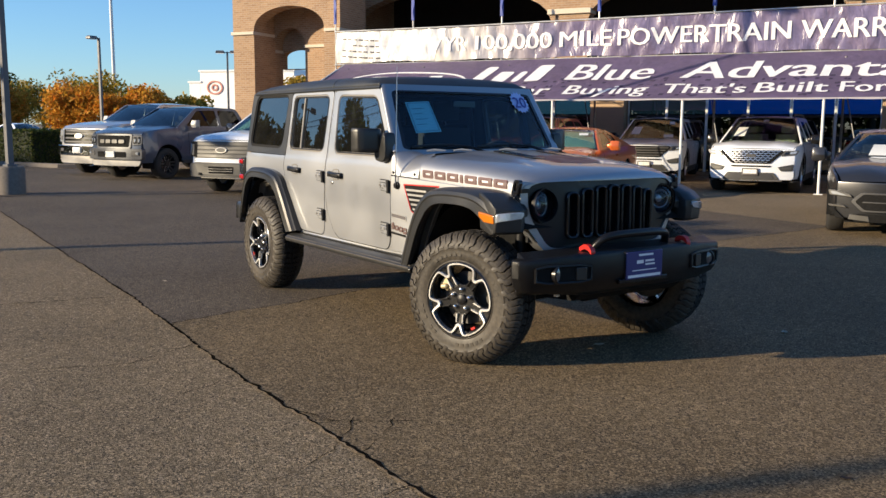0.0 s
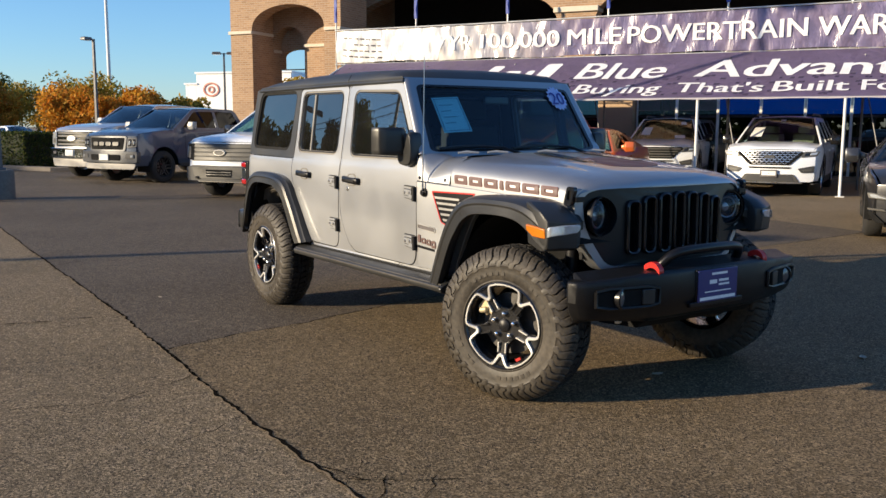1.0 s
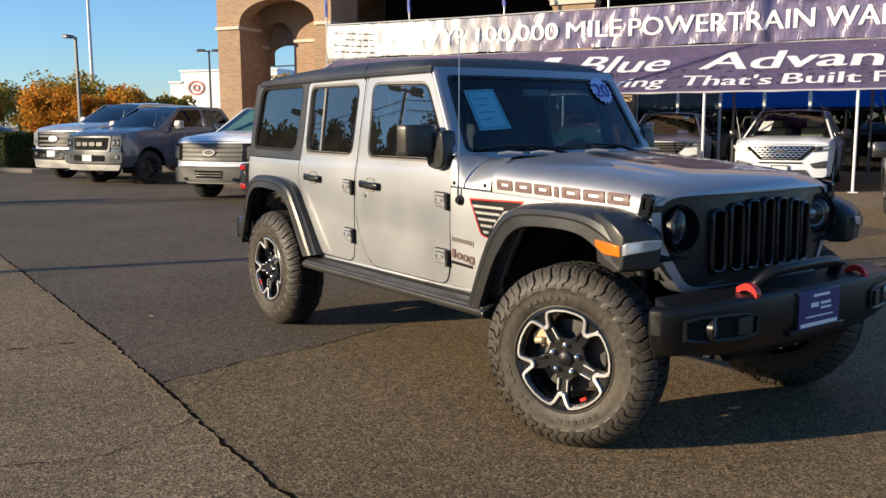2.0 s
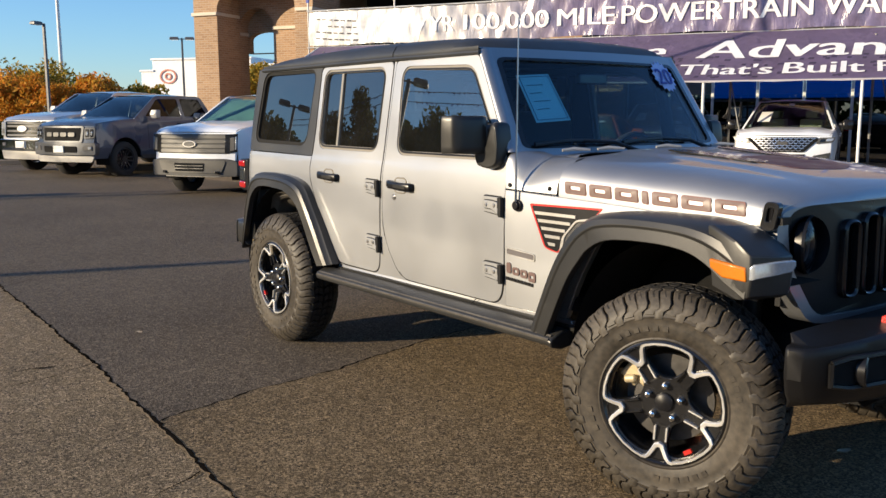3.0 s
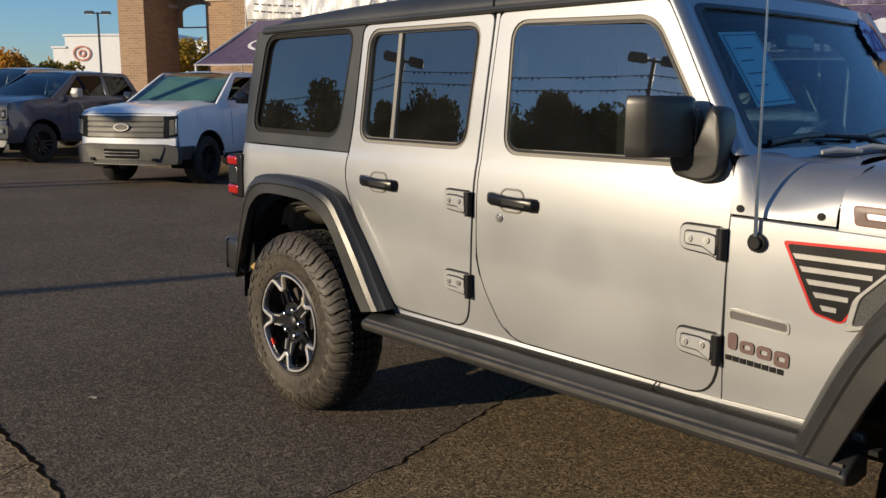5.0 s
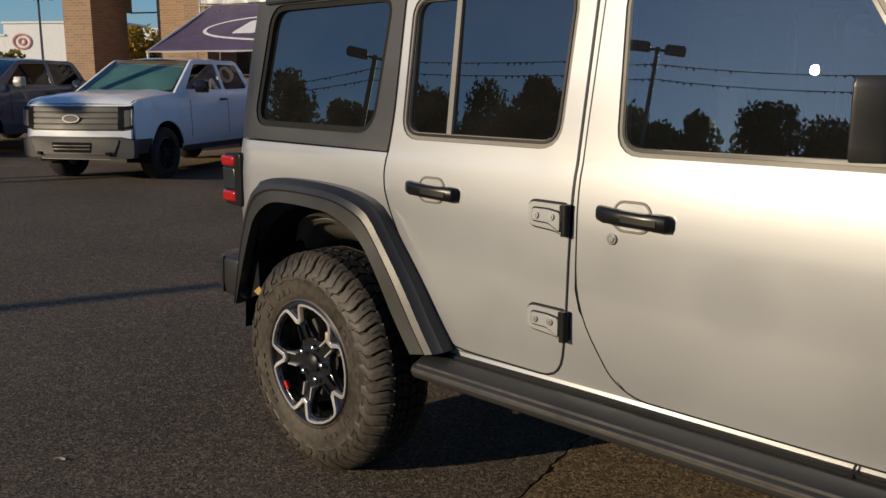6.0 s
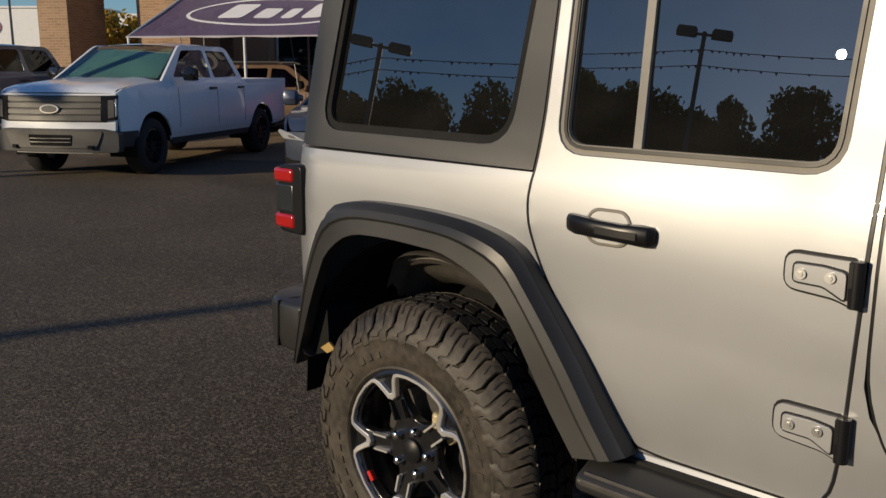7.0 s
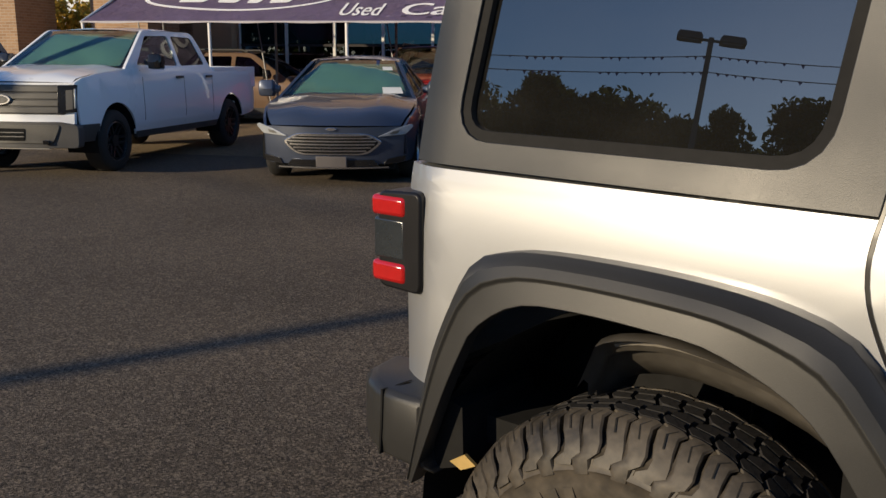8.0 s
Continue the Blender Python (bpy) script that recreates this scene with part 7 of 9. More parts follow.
for x, y, h, w, lf, sd, lb, ct in (
        (-62, 10.5, 4.8, 3.2, AUTUMN, 1, "small maple in orange autumn leaf", 4200), (-57, 13.6, 4.3, 2.9, AUTUMN, 2, "small maple in orange autumn leaf", 4200), (-56.8, 16.9, 3.8, 1.9, OCHRE, 3, "small maple in thinning ochre leaf", 1700),
        (-66, 13.0, 6.6, 3.3, OCHRE, 4, "tall maple in thinning ochre leaf", 1500), (-76, 9.5, 5.6, 3.4, OCHRE, 5, "roadside tree turning ochre", 2200), (-85, 9.0, 6.6, 4.5, GREEN, 6, "dark green roadside tree", 2600),
        (-70, 6.5, 5.4, 3.0, AUTUMN, 12, "maple in orange autumn leaf", 3600), (-66, 19.8, 4.2, 2.6, AUTUMN, 13, "low maple in orange leaf", 1500),
        (-46, 22.8, 4.3, 1.9, OCHRE, 7, "young tree in yellow-green leaf beside the building", 1600), (-43.5, 24.5, 4.2, 1.8, GREEN, 8, "young green tree beside the building", 1200),
        (-36, 22.4, 4.9, 2.2, OCHRE, 9, "young tree in yellow leaf behind the gateway", 2000), (-38, 25.2, 4.6, 2.0, AUTUMN, 10, "young tree in orange leaf behind the gateway", 1500), (-40.0, 17.5, 4.5, 2.1, OCHRE, 14, "young tree in yellow leaf behind the gateway", 1600)):
    tree(x, y, h * (0.87 if x < -55 else 1.0), w, lf, sd, lb, int(ct * 2.0), 0.145, 0.12, "autumn trees past the car park")
rt = random.Random(21)
for k in range(28):                                    # row of tall dark trees across the road
    deg = -174 + k * 4.6
    dist = 76 + rt.uniform(-3, 8)
    rise = lerp_table([(-174, 6.4), (-157, 7.4), (-148, 8.7), (-137, 11.2), (-130, 12.4), (-121, 12.6), (-110, 13.6), (-50, 13.8)], deg)
    tall = 1.4 + dist * math.tan(radians(rise)) + rt.uniform(-1.8, 0.6)
    tree(dist * math.cos(radians(deg)) - 1, dist * math.sin(radians(deg)), tall, 6.4 + rt.uniform(-1.0, 1.2), GREEN, 40 + k, "large dark green roadside tree", 11000, 0.36, 0.05, "row of roadside trees")

woods = thing("far_wood", "dense dark green wood behind the roadside trees", "trees", at=pose(0, 0, 0))
bm = bmesh.new()
for k in range(24000):
    deg, dist = rt.uniform(-176, -42), rt.uniform(90, 97)
    top = lerp_table([(-170, 6.0), (-157, 7.5), (-148, 9.0), (-137, 12.5), (-130, 15.0), (-42, 18.0)], deg) + 2.0 * math.sin(deg * 0.9) + 1.2 * math.sin(deg * 2.7 + 1)
    p = Vector((dist * math.cos(radians(deg)), dist * math.sin(radians(deg)), top * rt.random() ** 0.8))
    a = Vector((rt.uniform(-1, 1), rt.uniform(-1, 1), rt.uniform(-1, 1))).normalized() * rt.uniform(0.4, 1.1)
    b = a.orthogonal().normalized() * 0.55
    bm.faces.new([bm.verts.new(p + v) for v in (a, b, -a, -b)])
part("foliage", bm, GREEN, woods, kind="stuff", normals=False)
bm = bmesh.new()
for k in range(24):
    deg = -174 + k * 5.4
    p = Vector((93 * math.cos(radians(deg)), 93 * math.sin(radians(deg)), 0))
    tube(bm, [p, p + Vector((0.2, 0.1, 4)), p + Vector((0, 0.3, 8))], [0.3, 0.22, 0.08], 6)
part("trunks", bm, BARK, woods, kind="stuff")

hedge = thing("hedge", "clipped dark green hedge beside the car park", "hedge", at=pose(-27.6, 1.6, 0, 0, 0, 26))
# added box whose near-black green paints the shade between the leaves
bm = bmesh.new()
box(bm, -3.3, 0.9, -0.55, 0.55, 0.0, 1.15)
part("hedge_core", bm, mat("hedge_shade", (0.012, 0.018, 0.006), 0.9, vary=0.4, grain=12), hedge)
bm = bmesh.new()
rnd = random.Random(31)
for k in range(5200):
    f = rnd.choice("tfbr")
    p = Vector((rnd.uniform(-3.4, 1.0), rnd.uniform(-0.6, 0.6), rnd.uniform(0.02, 1.22)))
    if f == "t":
        p.z = 1.17 + rnd.gauss(0, 0.03)
    elif f == "f":
        p.y = -0.58 + rnd.gauss(0, 0.03)
    elif f == "b":
        p.y = 0.58 + rnd.gauss(0, 0.03)
    else:
        p.x = rnd.choice((-3.34, 0.94)) + rnd.gauss(0, 0.03)
    a = Vector((rnd.uniform(-1, 1), rnd.uniform(-1, 1), rnd.uniform(-1, 1))).normalized() * 0.05
    b = a.orthogonal().normalized() * 0.028
    bm.faces.new([bm.verts.new(p + v) for v in (a, b, -a, -b)])
part("hedge_leaves", bm, HEDGE_LEAF, hedge, normals=False)
bm = bmesh.new()
loft(bm, [[(x, y - 0.09, 0.0), (x, y - 0.07, 0.14), (x, y + 0.07, 0.15), (x, y + 0.09, 0.0)] for x, y in ((-31.5, -1.6), (-27.5, 0.55), (-24.6, 2.0), (-23.6, 4.2))])
tagged(part("kerb", bm, CONCRETE, None, bevel=0.015), "low concrete kerb along the planted strip", "kerb", kind="structure")

WHITE_WALL = mat("white_render", (0.80, 0.80, 0.79), 0.7, vary=0.05, grain=2)
shop = thing("white_showroom", "far white showroom with a stepped roofline and a red round sign", "building", at=pose(-102.6, 32.4, 0, 0, 0, 40))
for s0, s1, z1 in ((0.0, 1.5, 6.5), (1.5, 14.0, 7.8), (14.0, 34, 7.0)):
    bm = bmesh.new()
    box(bm, s0, s1, 0, 8, 0, z1)
    part("wall", bm, WHITE_WALL, shop, bevel=0.02)
    bm = bmesh.new()
    box(bm, s0 - 0.15, s1 + 0.15, -0.15, 8.15, z1, z1 + 0.2)
    part("roof", bm, WHITE_WALL, shop)
for k in range(6):
    bm = bmesh.new()
    box(bm, 2 + k * 2.0, 3.4 + k * 2.0, -0.05, 0.02, 0.4, 3.0)
    part("window", bm, SHOP_BLUE, shop)
sg = new("sign")
sg.parent = shop
SIGN_RED = mat("faded_red_sign", (0.50, 0.20, 0.15), 0.6)
for rx, rz, cx, cz in ((1.08, 0.85, 3.5, 5.9), (0.45, 0.42, 3.5, 5.9)):
    o = [(cx + rx * math.cos(2 * math.pi * k / 32), cz + rz * math.sin(2 * math.pi * k / 32)) for k in range(32)]
    i = [(cx + (rx - 0.19) * math.cos(2 * math.pi * k / 32), cz + (rz - 0.19) * math.sin(2 * math.pi * k / 32)) for k in range(32)]
    part("sign_ring", skin([o, i], lambda s, z: Vector((s, -0.10, z)), (0, 0.08, 0)), SIGN_RED, sg, "red sign ring")


# ---- parked vehicles ----
def paint(name, color, metal=0.0, rough=0.3):
    return mat(name, color, rough, metal, vary=0.04, grain=300, stain=1.0, rough_vary=0.04, coat=0.7)


WHITE_PAINT = paint("white_car_paint", (0.81, 0.84, 0.88))
GREY_PAINT = paint("blue_grey_car_paint", (0.055, 0.078, 0.125), 0.25)
SILVER_PAINT = paint("pale_silver_car_paint", (0.55, 0.56, 0.58), 0.6)
BLUE_PAINT = paint("dark_blue_car_paint", (0.045, 0.058, 0.092), 0.35)
CHARCOAL_PAINT = paint("charcoal_car_paint", (0.036, 0.037, 0.041), 0.5)
ORANGE_PAINT = paint("orange_car_paint", (0.62, 0.13, 0.025), 0.2)
TAN_PAINT = paint("tan_car_paint", (0.20, 0.13, 0.085), 0.4)
RED_PAINT = paint("red_car_paint", (0.35, 0.02, 0.02), 0.2)
DARK_TRIM = mat("dark_grey_trim", (0.055, 0.055, 0.056), 0.55, vary=0.15)
GREY_TRIM = mat("mid_grey_trim", (0.085, 0.082, 0.075), 0.45, vary=0.12)
CAR_GLASS = glass("car_glass", (0.55, 0.64, 0.64), 1.75)
# cabin and seats made pale, the sun shining in put into their colour
SUNLIT_CABIN = mat("pale_beige_cabin", (0.40, 0.39, 0.27), 0.8, vary=0.3, stain=3)
DARK_CAR_GLASS = glass("dark_car_glass", (0.03, 0.035, 0.04), 1.5)
SCREEN_SHEET = mat("green_grey_sunshade", (0.30, 0.55, 0.50), 0.6, vary=0.25, stain=3)
BUMPER_GREY = mat("grey_bumper_paint", (0.085, 0.09, 0.10), 0.35, 0.4, vary=0.1)
PLAIN_TYRE = mat("black_tyre", (0.022, 0.021, 0.020), 0.85, vary=0.25, grain=60)
DARK_RIM = mat("dark_alloy", (0.035, 0.035, 0.037), 0.35, 0.6, vary=0.15)
BRIGHT_RIM = mat("bright_alloy", (0.55, 0.55, 0.55), 0.3, 0.9, vary=0.1)
STICKER = mat("white_sticker", (0.75, 0.76, 0.72), 0.6, vary=0.08)


def road_wheel(parent, m, R, width, rim_r, rim_mat, spokes=6):
    w = new("wheel")
    w.parent, w.matrix_basis = parent, m
    h = width / 2
    bm = bmesh.new()
    lathe(bm, [(rim_r, -h + 0.02), (rim_r + 0.02, -h), (R - 0.05, -h - 0.004), (R - 0.015, -h + 0.02), (R, -h + 0.05), (R, h - 0.05), (R - 0.02, h - 0.01), (rim_r, h - 0.02)], 40)
    part("tyre", bm, PLAIN_TYRE, w)
    rim = new("rim")
    rim.parent = w
    bm = bmesh.new()
    lathe(bm, [(rim_r + 0.004, -h + 0.015), (rim_r - 0.012, -h + 0.006), (rim_r - 0.022, -h + 0.03), (rim_r - 0.03, h - 0.03)], 36)
    part("barrel", bm, rim_mat, rim)
    bm = bmesh.new()
    for k in range(spokes):
        a = Matrix.Rotation(2 * math.pi * k / spokes, 4, "Y")
        for off in (-0.10, 0.10):
            v = [a @ Vector(p) for p in ((0.05, -h + 0.05, off * 0.35 - 0.015), (0.05, -h + 0.05, off * 0.35 + 0.015), (rim_r - 0.015, -h + 0.018, off * rim_r * 1.7 + 0.016), (rim_r - 0.015, -h + 0.018, off * rim_r * 1.7 - 0.016))]
            u = [p + Vector((0, 0.03, 0)) for p in v]
            loft(bm, [v, u])
    disc(bm, 0.075, -h + 0.03, 18, -h + 0.07)
    part("spokes", bm, rim_mat, rim)
    bm = bmesh.new()
    disc(bm, rim_r - 0.04, h * 0.2, 24, h * 0.2 + 0.02)
    part("brake_disc", bm, STEEL, w)


def vehicle(name, label, at, sp, body, category="car", group="parked vehicles"):
    """sp: half wheelbase, tyre radius, half width, shoulder line, cab outline and so on; x leads to the nose."""
    v = thing(name, label, category, group, at)
    H, R, W, nose, tail, zb = sp["half"], sp["R"], sp["W"], sp["nose"], sp["tail"], sp["zb"]
    sh = sp["shoulder"]                              # (x, z) from tail to nose
    table = [(zb, W - 0.06), (zb + 0.15, W - 0.01), (0.75, W), (sh[len(sh) // 2][1] - 0.10, W - 0.015), (sh[len(sh) // 2][1], W - 0.06), (sh[len(sh) // 2][1] + 0.08, W - 0.075)]
    full = nose - sp["taper"]

    def plan(x):
        k = 1.0
        if x > full:
            k -= sp["bow"] * ((x - full) / sp["taper"]) ** 2
        if x < tail + 0.5:
            k -= 0.08 * ((tail + 0.5 - x) / 0.5) ** 2
        return k

    def side(x, z, proud=0.0):
        w = lerp_table(table, z) * plan(x)
        if x > full:                                 # the flank runs into the nose's corner
            x = full + (x - full) * (front(w, z).x - full) / (nose - full)
        return Vector((x, -w - proud, z))

    def front(y, z):
        k = y / W
        return Vector((nose - sp["bow_nose"] * k * k - sp["rake"] * max(0.0, z - 0.7) - 0.12 * max(0.0, 0.45 - z), y, z))

    def ztop(x):
        return lerp_table(sh, x)
    Ra = sp["arch"]

    def arch_pts(cx):
        a0 = math.asin(max(-0.9, min(0.9, (zb + 0.06 - R) / Ra)))
        return [(cx + Ra * math.cos(math.pi - a0 - (math.pi - 2 * a0) * k / 14), R + Ra * math.sin(math.pi - a0 - (math.pi - 2 * a0) * k / 14)) for k in range(15)]
    bottom = [(tail, zb + 0.12)] + [(-H - Ra - 0.02, zb + 0.06)] + arch_pts(-H) + [(-H + Ra + 0.05, zb), (H - Ra - 0.05, zb)] + arch_pts(H) + [(nose - 0.12, zb + 0.06)]
    top = [(x, z) for x, z in sh[::-1]]
    xs = [tail + 0.12, tail + 0.25, tail + 0.4] + [full + sp["taper"] * k / 6 for k in range(7)]
    zs = [zb + 0.15, 0.6, 0.75, sh[len(sh) // 2][1] - 0.10, sh[len(sh) // 2][1] - 0.04]
    for s in (-1, 1):
        part("body_side", skin([bottom + top], side, (0, 0.03, 0), zs, xs, s), body, v, bevel=0.008)
        for cx in (H, -H):
            bm = bmesh.new()
            loft(bm, [[(cx + (Ra - 0.01) * math.cos(a), y, R + (Ra - 0.01) * math.sin(a)) for a in (math.pi * j / 12 - 0.25 + 0.5 * j / 12 * 0 for j in range(13))] for y in (-W * plan(cx) + 0.02, -W + 0.45)], False)
            bm.faces.new([bm.verts.new((cx + (Ra - 0.01) * math.cos(math.pi * j / 12), -W + 0.45, R + (Ra - 0.01) * math.sin(math.pi * j / 12))) for j in range(13)])
            if s > 0:
                flip_y(bm)
            part("arch_liner", bm, DARK_VOID, v)
            if sp.get("arch_trim"):
                inner = arch_pts(cx)
                outer = [(cx + (x - cx) * (Ra + 0.055) / Ra, R + (z - R) * (Ra + 0.055) / Ra) for x, z in inner]
                part("arch_trim", skin([outer + inner[::-1]], lambda x, z: side(x, z, 0.012), (0, 0.03, 0), (), (), s), DARK_TRIM, v)
        if sp.get("sill"):
            part("sill_trim", skin([[(-H + Ra + 0.06, zb - 0.04), (H - Ra - 0.06, zb - 0.04), (H - Ra - 0.02, zb + sp["sill"]), (-H + Ra + 0.02, zb + sp["sill"])]], lambda x, z: side(x, z, 0.010), (0, 0.05, 0), (), (), s), DARK_TRIM, v)
        for seam in sp["seams"]:
            bm = bmesh.new()
            pts = [side(seam + sp.get("lean", 0) * k / 8, zb + 0.10 + (ztop(seam) - zb - 0.12) * k / 8, 0.0012) for k in range(9)]
            loft(bm, [[p + Vector((-0.006, 0, 0)), p + Vector((0.006, 0, 0)), p + Vector((0.006, 0.01, 0)), p + Vector((-0.006, 0.01, 0))] for p in pts])
            if s > 0:
                flip_y(bm)
            part("door_seam", bm, DARK_VOID, v)
        for hx in sp["handles"]:
            bm = bmesh.new()
            p = side(hx, ztop(hx) - 0.13)
            box(bm, hx - 0.10, hx + 0.10, p.y - 0.035, p.y, p.z - 0.018, p.z + 0.018)
            if s > 0:
                flip_y(bm)
            part("door_handle", bm, sp.get("handle", body), v, bevel=0.008)
        mx, mz = sp["mirror"]
        bm = bmesh.new()
        loft(bm, [[(mx + dx * k, -W + 0.02 - o, mz + dz * k) for dx, dz in ((-0.07, -0.10), (0.07, -0.09), (0.10, 0.0), (0.06, 0.11), (-0.07, 0.11))] for o, k in ((0.0, 0.35), (0.06, 0.5), (0.09, 1.0), (0.24, 1.0), (0.27, 0.8))])
        if s > 0:
            flip_y(bm)
        part("mirror", bm, sp.get("mirror_mat", body), v, bevel=0.01)
        if sp.get("chin"):
            part("bumper_end", skin([[(H + Ra + 0.01, zb + 0.0), (nose - 0.02, zb + 0.0), (nose - 0.02, sp["chin"]), (H + Ra - 0.02, sp["chin"])]], lambda x, z: side(x, z, 0.016), (0, 0.05, 0), (), [full + sp["taper"] * k / 6 for k in range(1, 6)], s), sp["chin_mat"], v, bevel=0.006)
    # nose and tail
    wn = W * (1 - sp["bow"]) - 0.02
    znose = sh[-1][1]
    fas = rounded([(-wn, zb + 0.05), (wn, zb + 0.05), (wn + 0.01, znose), (-wn - 0.01, znose)], [0.08, 0.08, 0.04, 0.04], 3)
    part("front_fascia", skin([fas], front, (-0.05, 0, 0), (0.4, 0.5, 0.6, 0.7, 0.8, 0.9, 1.0), [W * k / 5 for k in range(-4, 5)]), body, v, bevel=0.01)
    wt = W * 0.90
    part("rear_fascia", skin([rounded([(-wt, zb + 0.12), (wt, zb + 0.12), (wt, sh[0][1]), (-wt, sh[0][1])], 0.04, 3)], lambda y, z: Vector((tail + 0.02 + 0.06 * (y / W) ** 2, y, z)), (0.05, 0, 0), (), [-0.6, -0.3, 0, 0.3, 0.6]), body, v, bevel=0.01)
    # bonnet
    cow = sp["cowl"]
    bm = bmesh.new()
    rows = []
    n = 12
    for i in range(n + 1):
        x = cow + (nose - cow) * i / n
        z = ztop(x)
        row = []
        for j in range(-6, 7):
            k = j / 6
            y = k * (W - 0.065) * plan(x)
            drop = sp["bow_nose"] * k * k * ((x - cow) / (nose - cow)) ** 3
            row.append((x - drop - (sp["rake"] * max(0, z - 0.7) if i == n else 0), y, z + sp["crown"] * (1 - k * k) * (1 - 0.7 * (i / n) ** 3) + (0.018 if 0.35 < abs(k) < 0.8 and i < n - 1 else 0.0)))
        rows.append(row)
    loft(bm, rows, False)
    part("bonnet", bm, sp.get("bonnet", body), v, sharp=50)
    # back deck: boot, or a load bed with rails
    bk = sp["back"]
    if sp.get("bed"):
        bm = bmesh.new()
        for s in (-1, 1):
            box(bm, tail + 0.05, bk, s * (W - 0.08) - 0.05, s * (W - 0.08) + 0.05, ztop(tail) - 0.35, ztop(tail) + 0.012)
        box(bm, tail + 0.04, tail + 0.10, -W + 0.1, W - 0.1, ztop(tail) - 0.4, ztop(tail) + 0.01)
        box(bm, tail + 0.05, bk, -W + 0.1, W - 0.1, 0.72, 0.76)
        part("load_bed", bm, body, v, bevel=0.012)
    elif bk > tail + 0.1:
        bm = bmesh.new()
        loft(bm, [[(x, k / 4 * (W - 0.065) * plan(x), ztop(x) + 0.03 * (1 - (k / 4) ** 2)) for k in range(-4, 5)] for x in (tail + 0.03, tail + 0.2, (tail + bk) / 2, bk)], False)
        part("boot_lid", bm, body, v, sharp=50)
    # cab
    cab, rw, zr = sp["cab"], sp["roof_w"], max(z for _, z in sp["cab"])
    zs0 = min(z for _, z in cab)

    def cab_y(x, z):
        k = max(0.0, min(1.0, (z - zs0) / (zr - zs0)))
        return (W - 0.07) + (rw - W + 0.07) * k

    def cab_side(x, z):
        return Vector((x, -cab_y(x, z), z))
    wins = [rounded(w, 0.05, 3) for w in sp["windows"]]
    for s in (-1, 1):
        part("cab_side", skin([rounded(cab, sp.get("cab_r", 0.06), 3)] + wins, cab_side, (0, 0.04, 0), (zr - 0.25,), (), s), sp.get("pillar", body), v, bevel=0.006)
        for k, w in enumerate(wins):
            g = part("side_window", skin([grow(w, 0.003)], lambda x, z: cab_side(x, z) + Vector((0, 0.012, 0)), (0, 0.004, 0), (), (), s), CAR_GLASS if k == 0 and sp.get("pale_window", True) else DARK_CAR_GLASS, v)
            g.visible_shadow = False
    xf, xr = sp["roof"]
    bm = bmesh.new()
    loft(bm, [[(x, k / 5 * (rw + 0.012), zr - drop - 0.01 + 0.045 * (1 - abs(k / 5) ** 2.2)) for k in range(-5, 6)] for x, drop in ((xr - 0.02, 0.035), (xr + 0.15, 0.01), ((xf + xr) / 2, -0.015), (xf - 0.2, 0.005), (xf + 0.03, 0.03))], False)
    part("roof", bm, sp.get("roof_mat", body), v, sharp=60)
    if sp.get("rails"):
        for s in (-1, 1):
            bm = bmesh.new()
            tube(bm, [(xf - 0.15, s * (rw - 0.06), zr + 0.02), (xf - 0.3, s * (rw - 0.06), zr + 0.07), (xr + 0.3, s * (rw - 0.06), zr + 0.07), (xr + 0.1, s * (rw - 0.06), zr + 0.01)], 0.022, 8)
            part("roof_rail", bm, DARK_TRIM, v)
    def screen(xa, za, xb, zb_, bow):
        return lambda u, t: Vector((xa + (xb - xa) * t + bow * (1 - (u / 1.0) ** 2), u * ((W - 0.10) * (1 - t) + (rw - 0.02) * t), za + (zb_ - za) * t))
    fs = screen(sp["screen"][0], sp["screen"][1], xf, zr - 0.02, 0.10)
    gl = rounded([(-0.96, 0.0), (0.96, 0.0), (0.96, 1.0), (-0.96, 1.0)], 0.05, 3)
    us = [-0.6, -0.3, 0.0, 0.3, 0.6]
    part("screen_surround", skin([[(-1.0, -0.04), (1.0, -0.04), (1.0, 1.005), (-1.0, 1.005)], [(a * 0.97, 0.5 + (b - 0.5) * 0.93) for a, b in gl]], lambda u, t: fs(u, t) + Vector((-0.008, 0, -0.006)), (-0.02, 0, -0.01), (), us), GLOSS_BLACK, v)
    g = part("windscreen", skin([gl], fs, (-0.004, 0, 0), (), us), CAR_GLASS, v)
    g.visible_shadow = False
    bs = screen(sp["rear_screen"][0], sp["rear_screen"][1], xr, zr - 0.02, -0.06)
    g = part("rear_screen", skin([gl], bs, (0.004, 0, 0), (), us), DARK_CAR_GLASS, v)
    # inside
    bm = bmesh.new()
    box(bm, sp["rear_screen"][0] + 0.1, cow + 0.05, -W + 0.16, W - 0.16, 0.55, zs0 - 0.03)
    part("cabin", bm, sp.get("cabin", SEAT), v, bevel=0.05)
    for sx in (xf - 0.55, (xf + xr) / 2 - 0.45):
        for s in (-1, 1):
            bm = bmesh.new()
            loft(bm, [[(sx + a, s * W * 0.40 + b * W * 0.24, c) for a, c in ((0.10, zs0 - 0.1), (0.02, zr - 0.38), (-0.10, zr - 0.38), (-0.12, zs0 - 0.1))] for b in (-1, -0.8, 0.8, 1)])
            box(bm, sx - 0.10, sx - 0.02, s * W * 0.40 - 0.13, s * W * 0.40 + 0.13, zr - 0.36, zr - 0.20)
            part("seat", bm, mat("grey_seat", (0.10, 0.10, 0.10), 0.8) if s > 0 and sx > 0 and "cabin" not in sp else sp.get("cabin", SEAT), v, bevel=0.03)
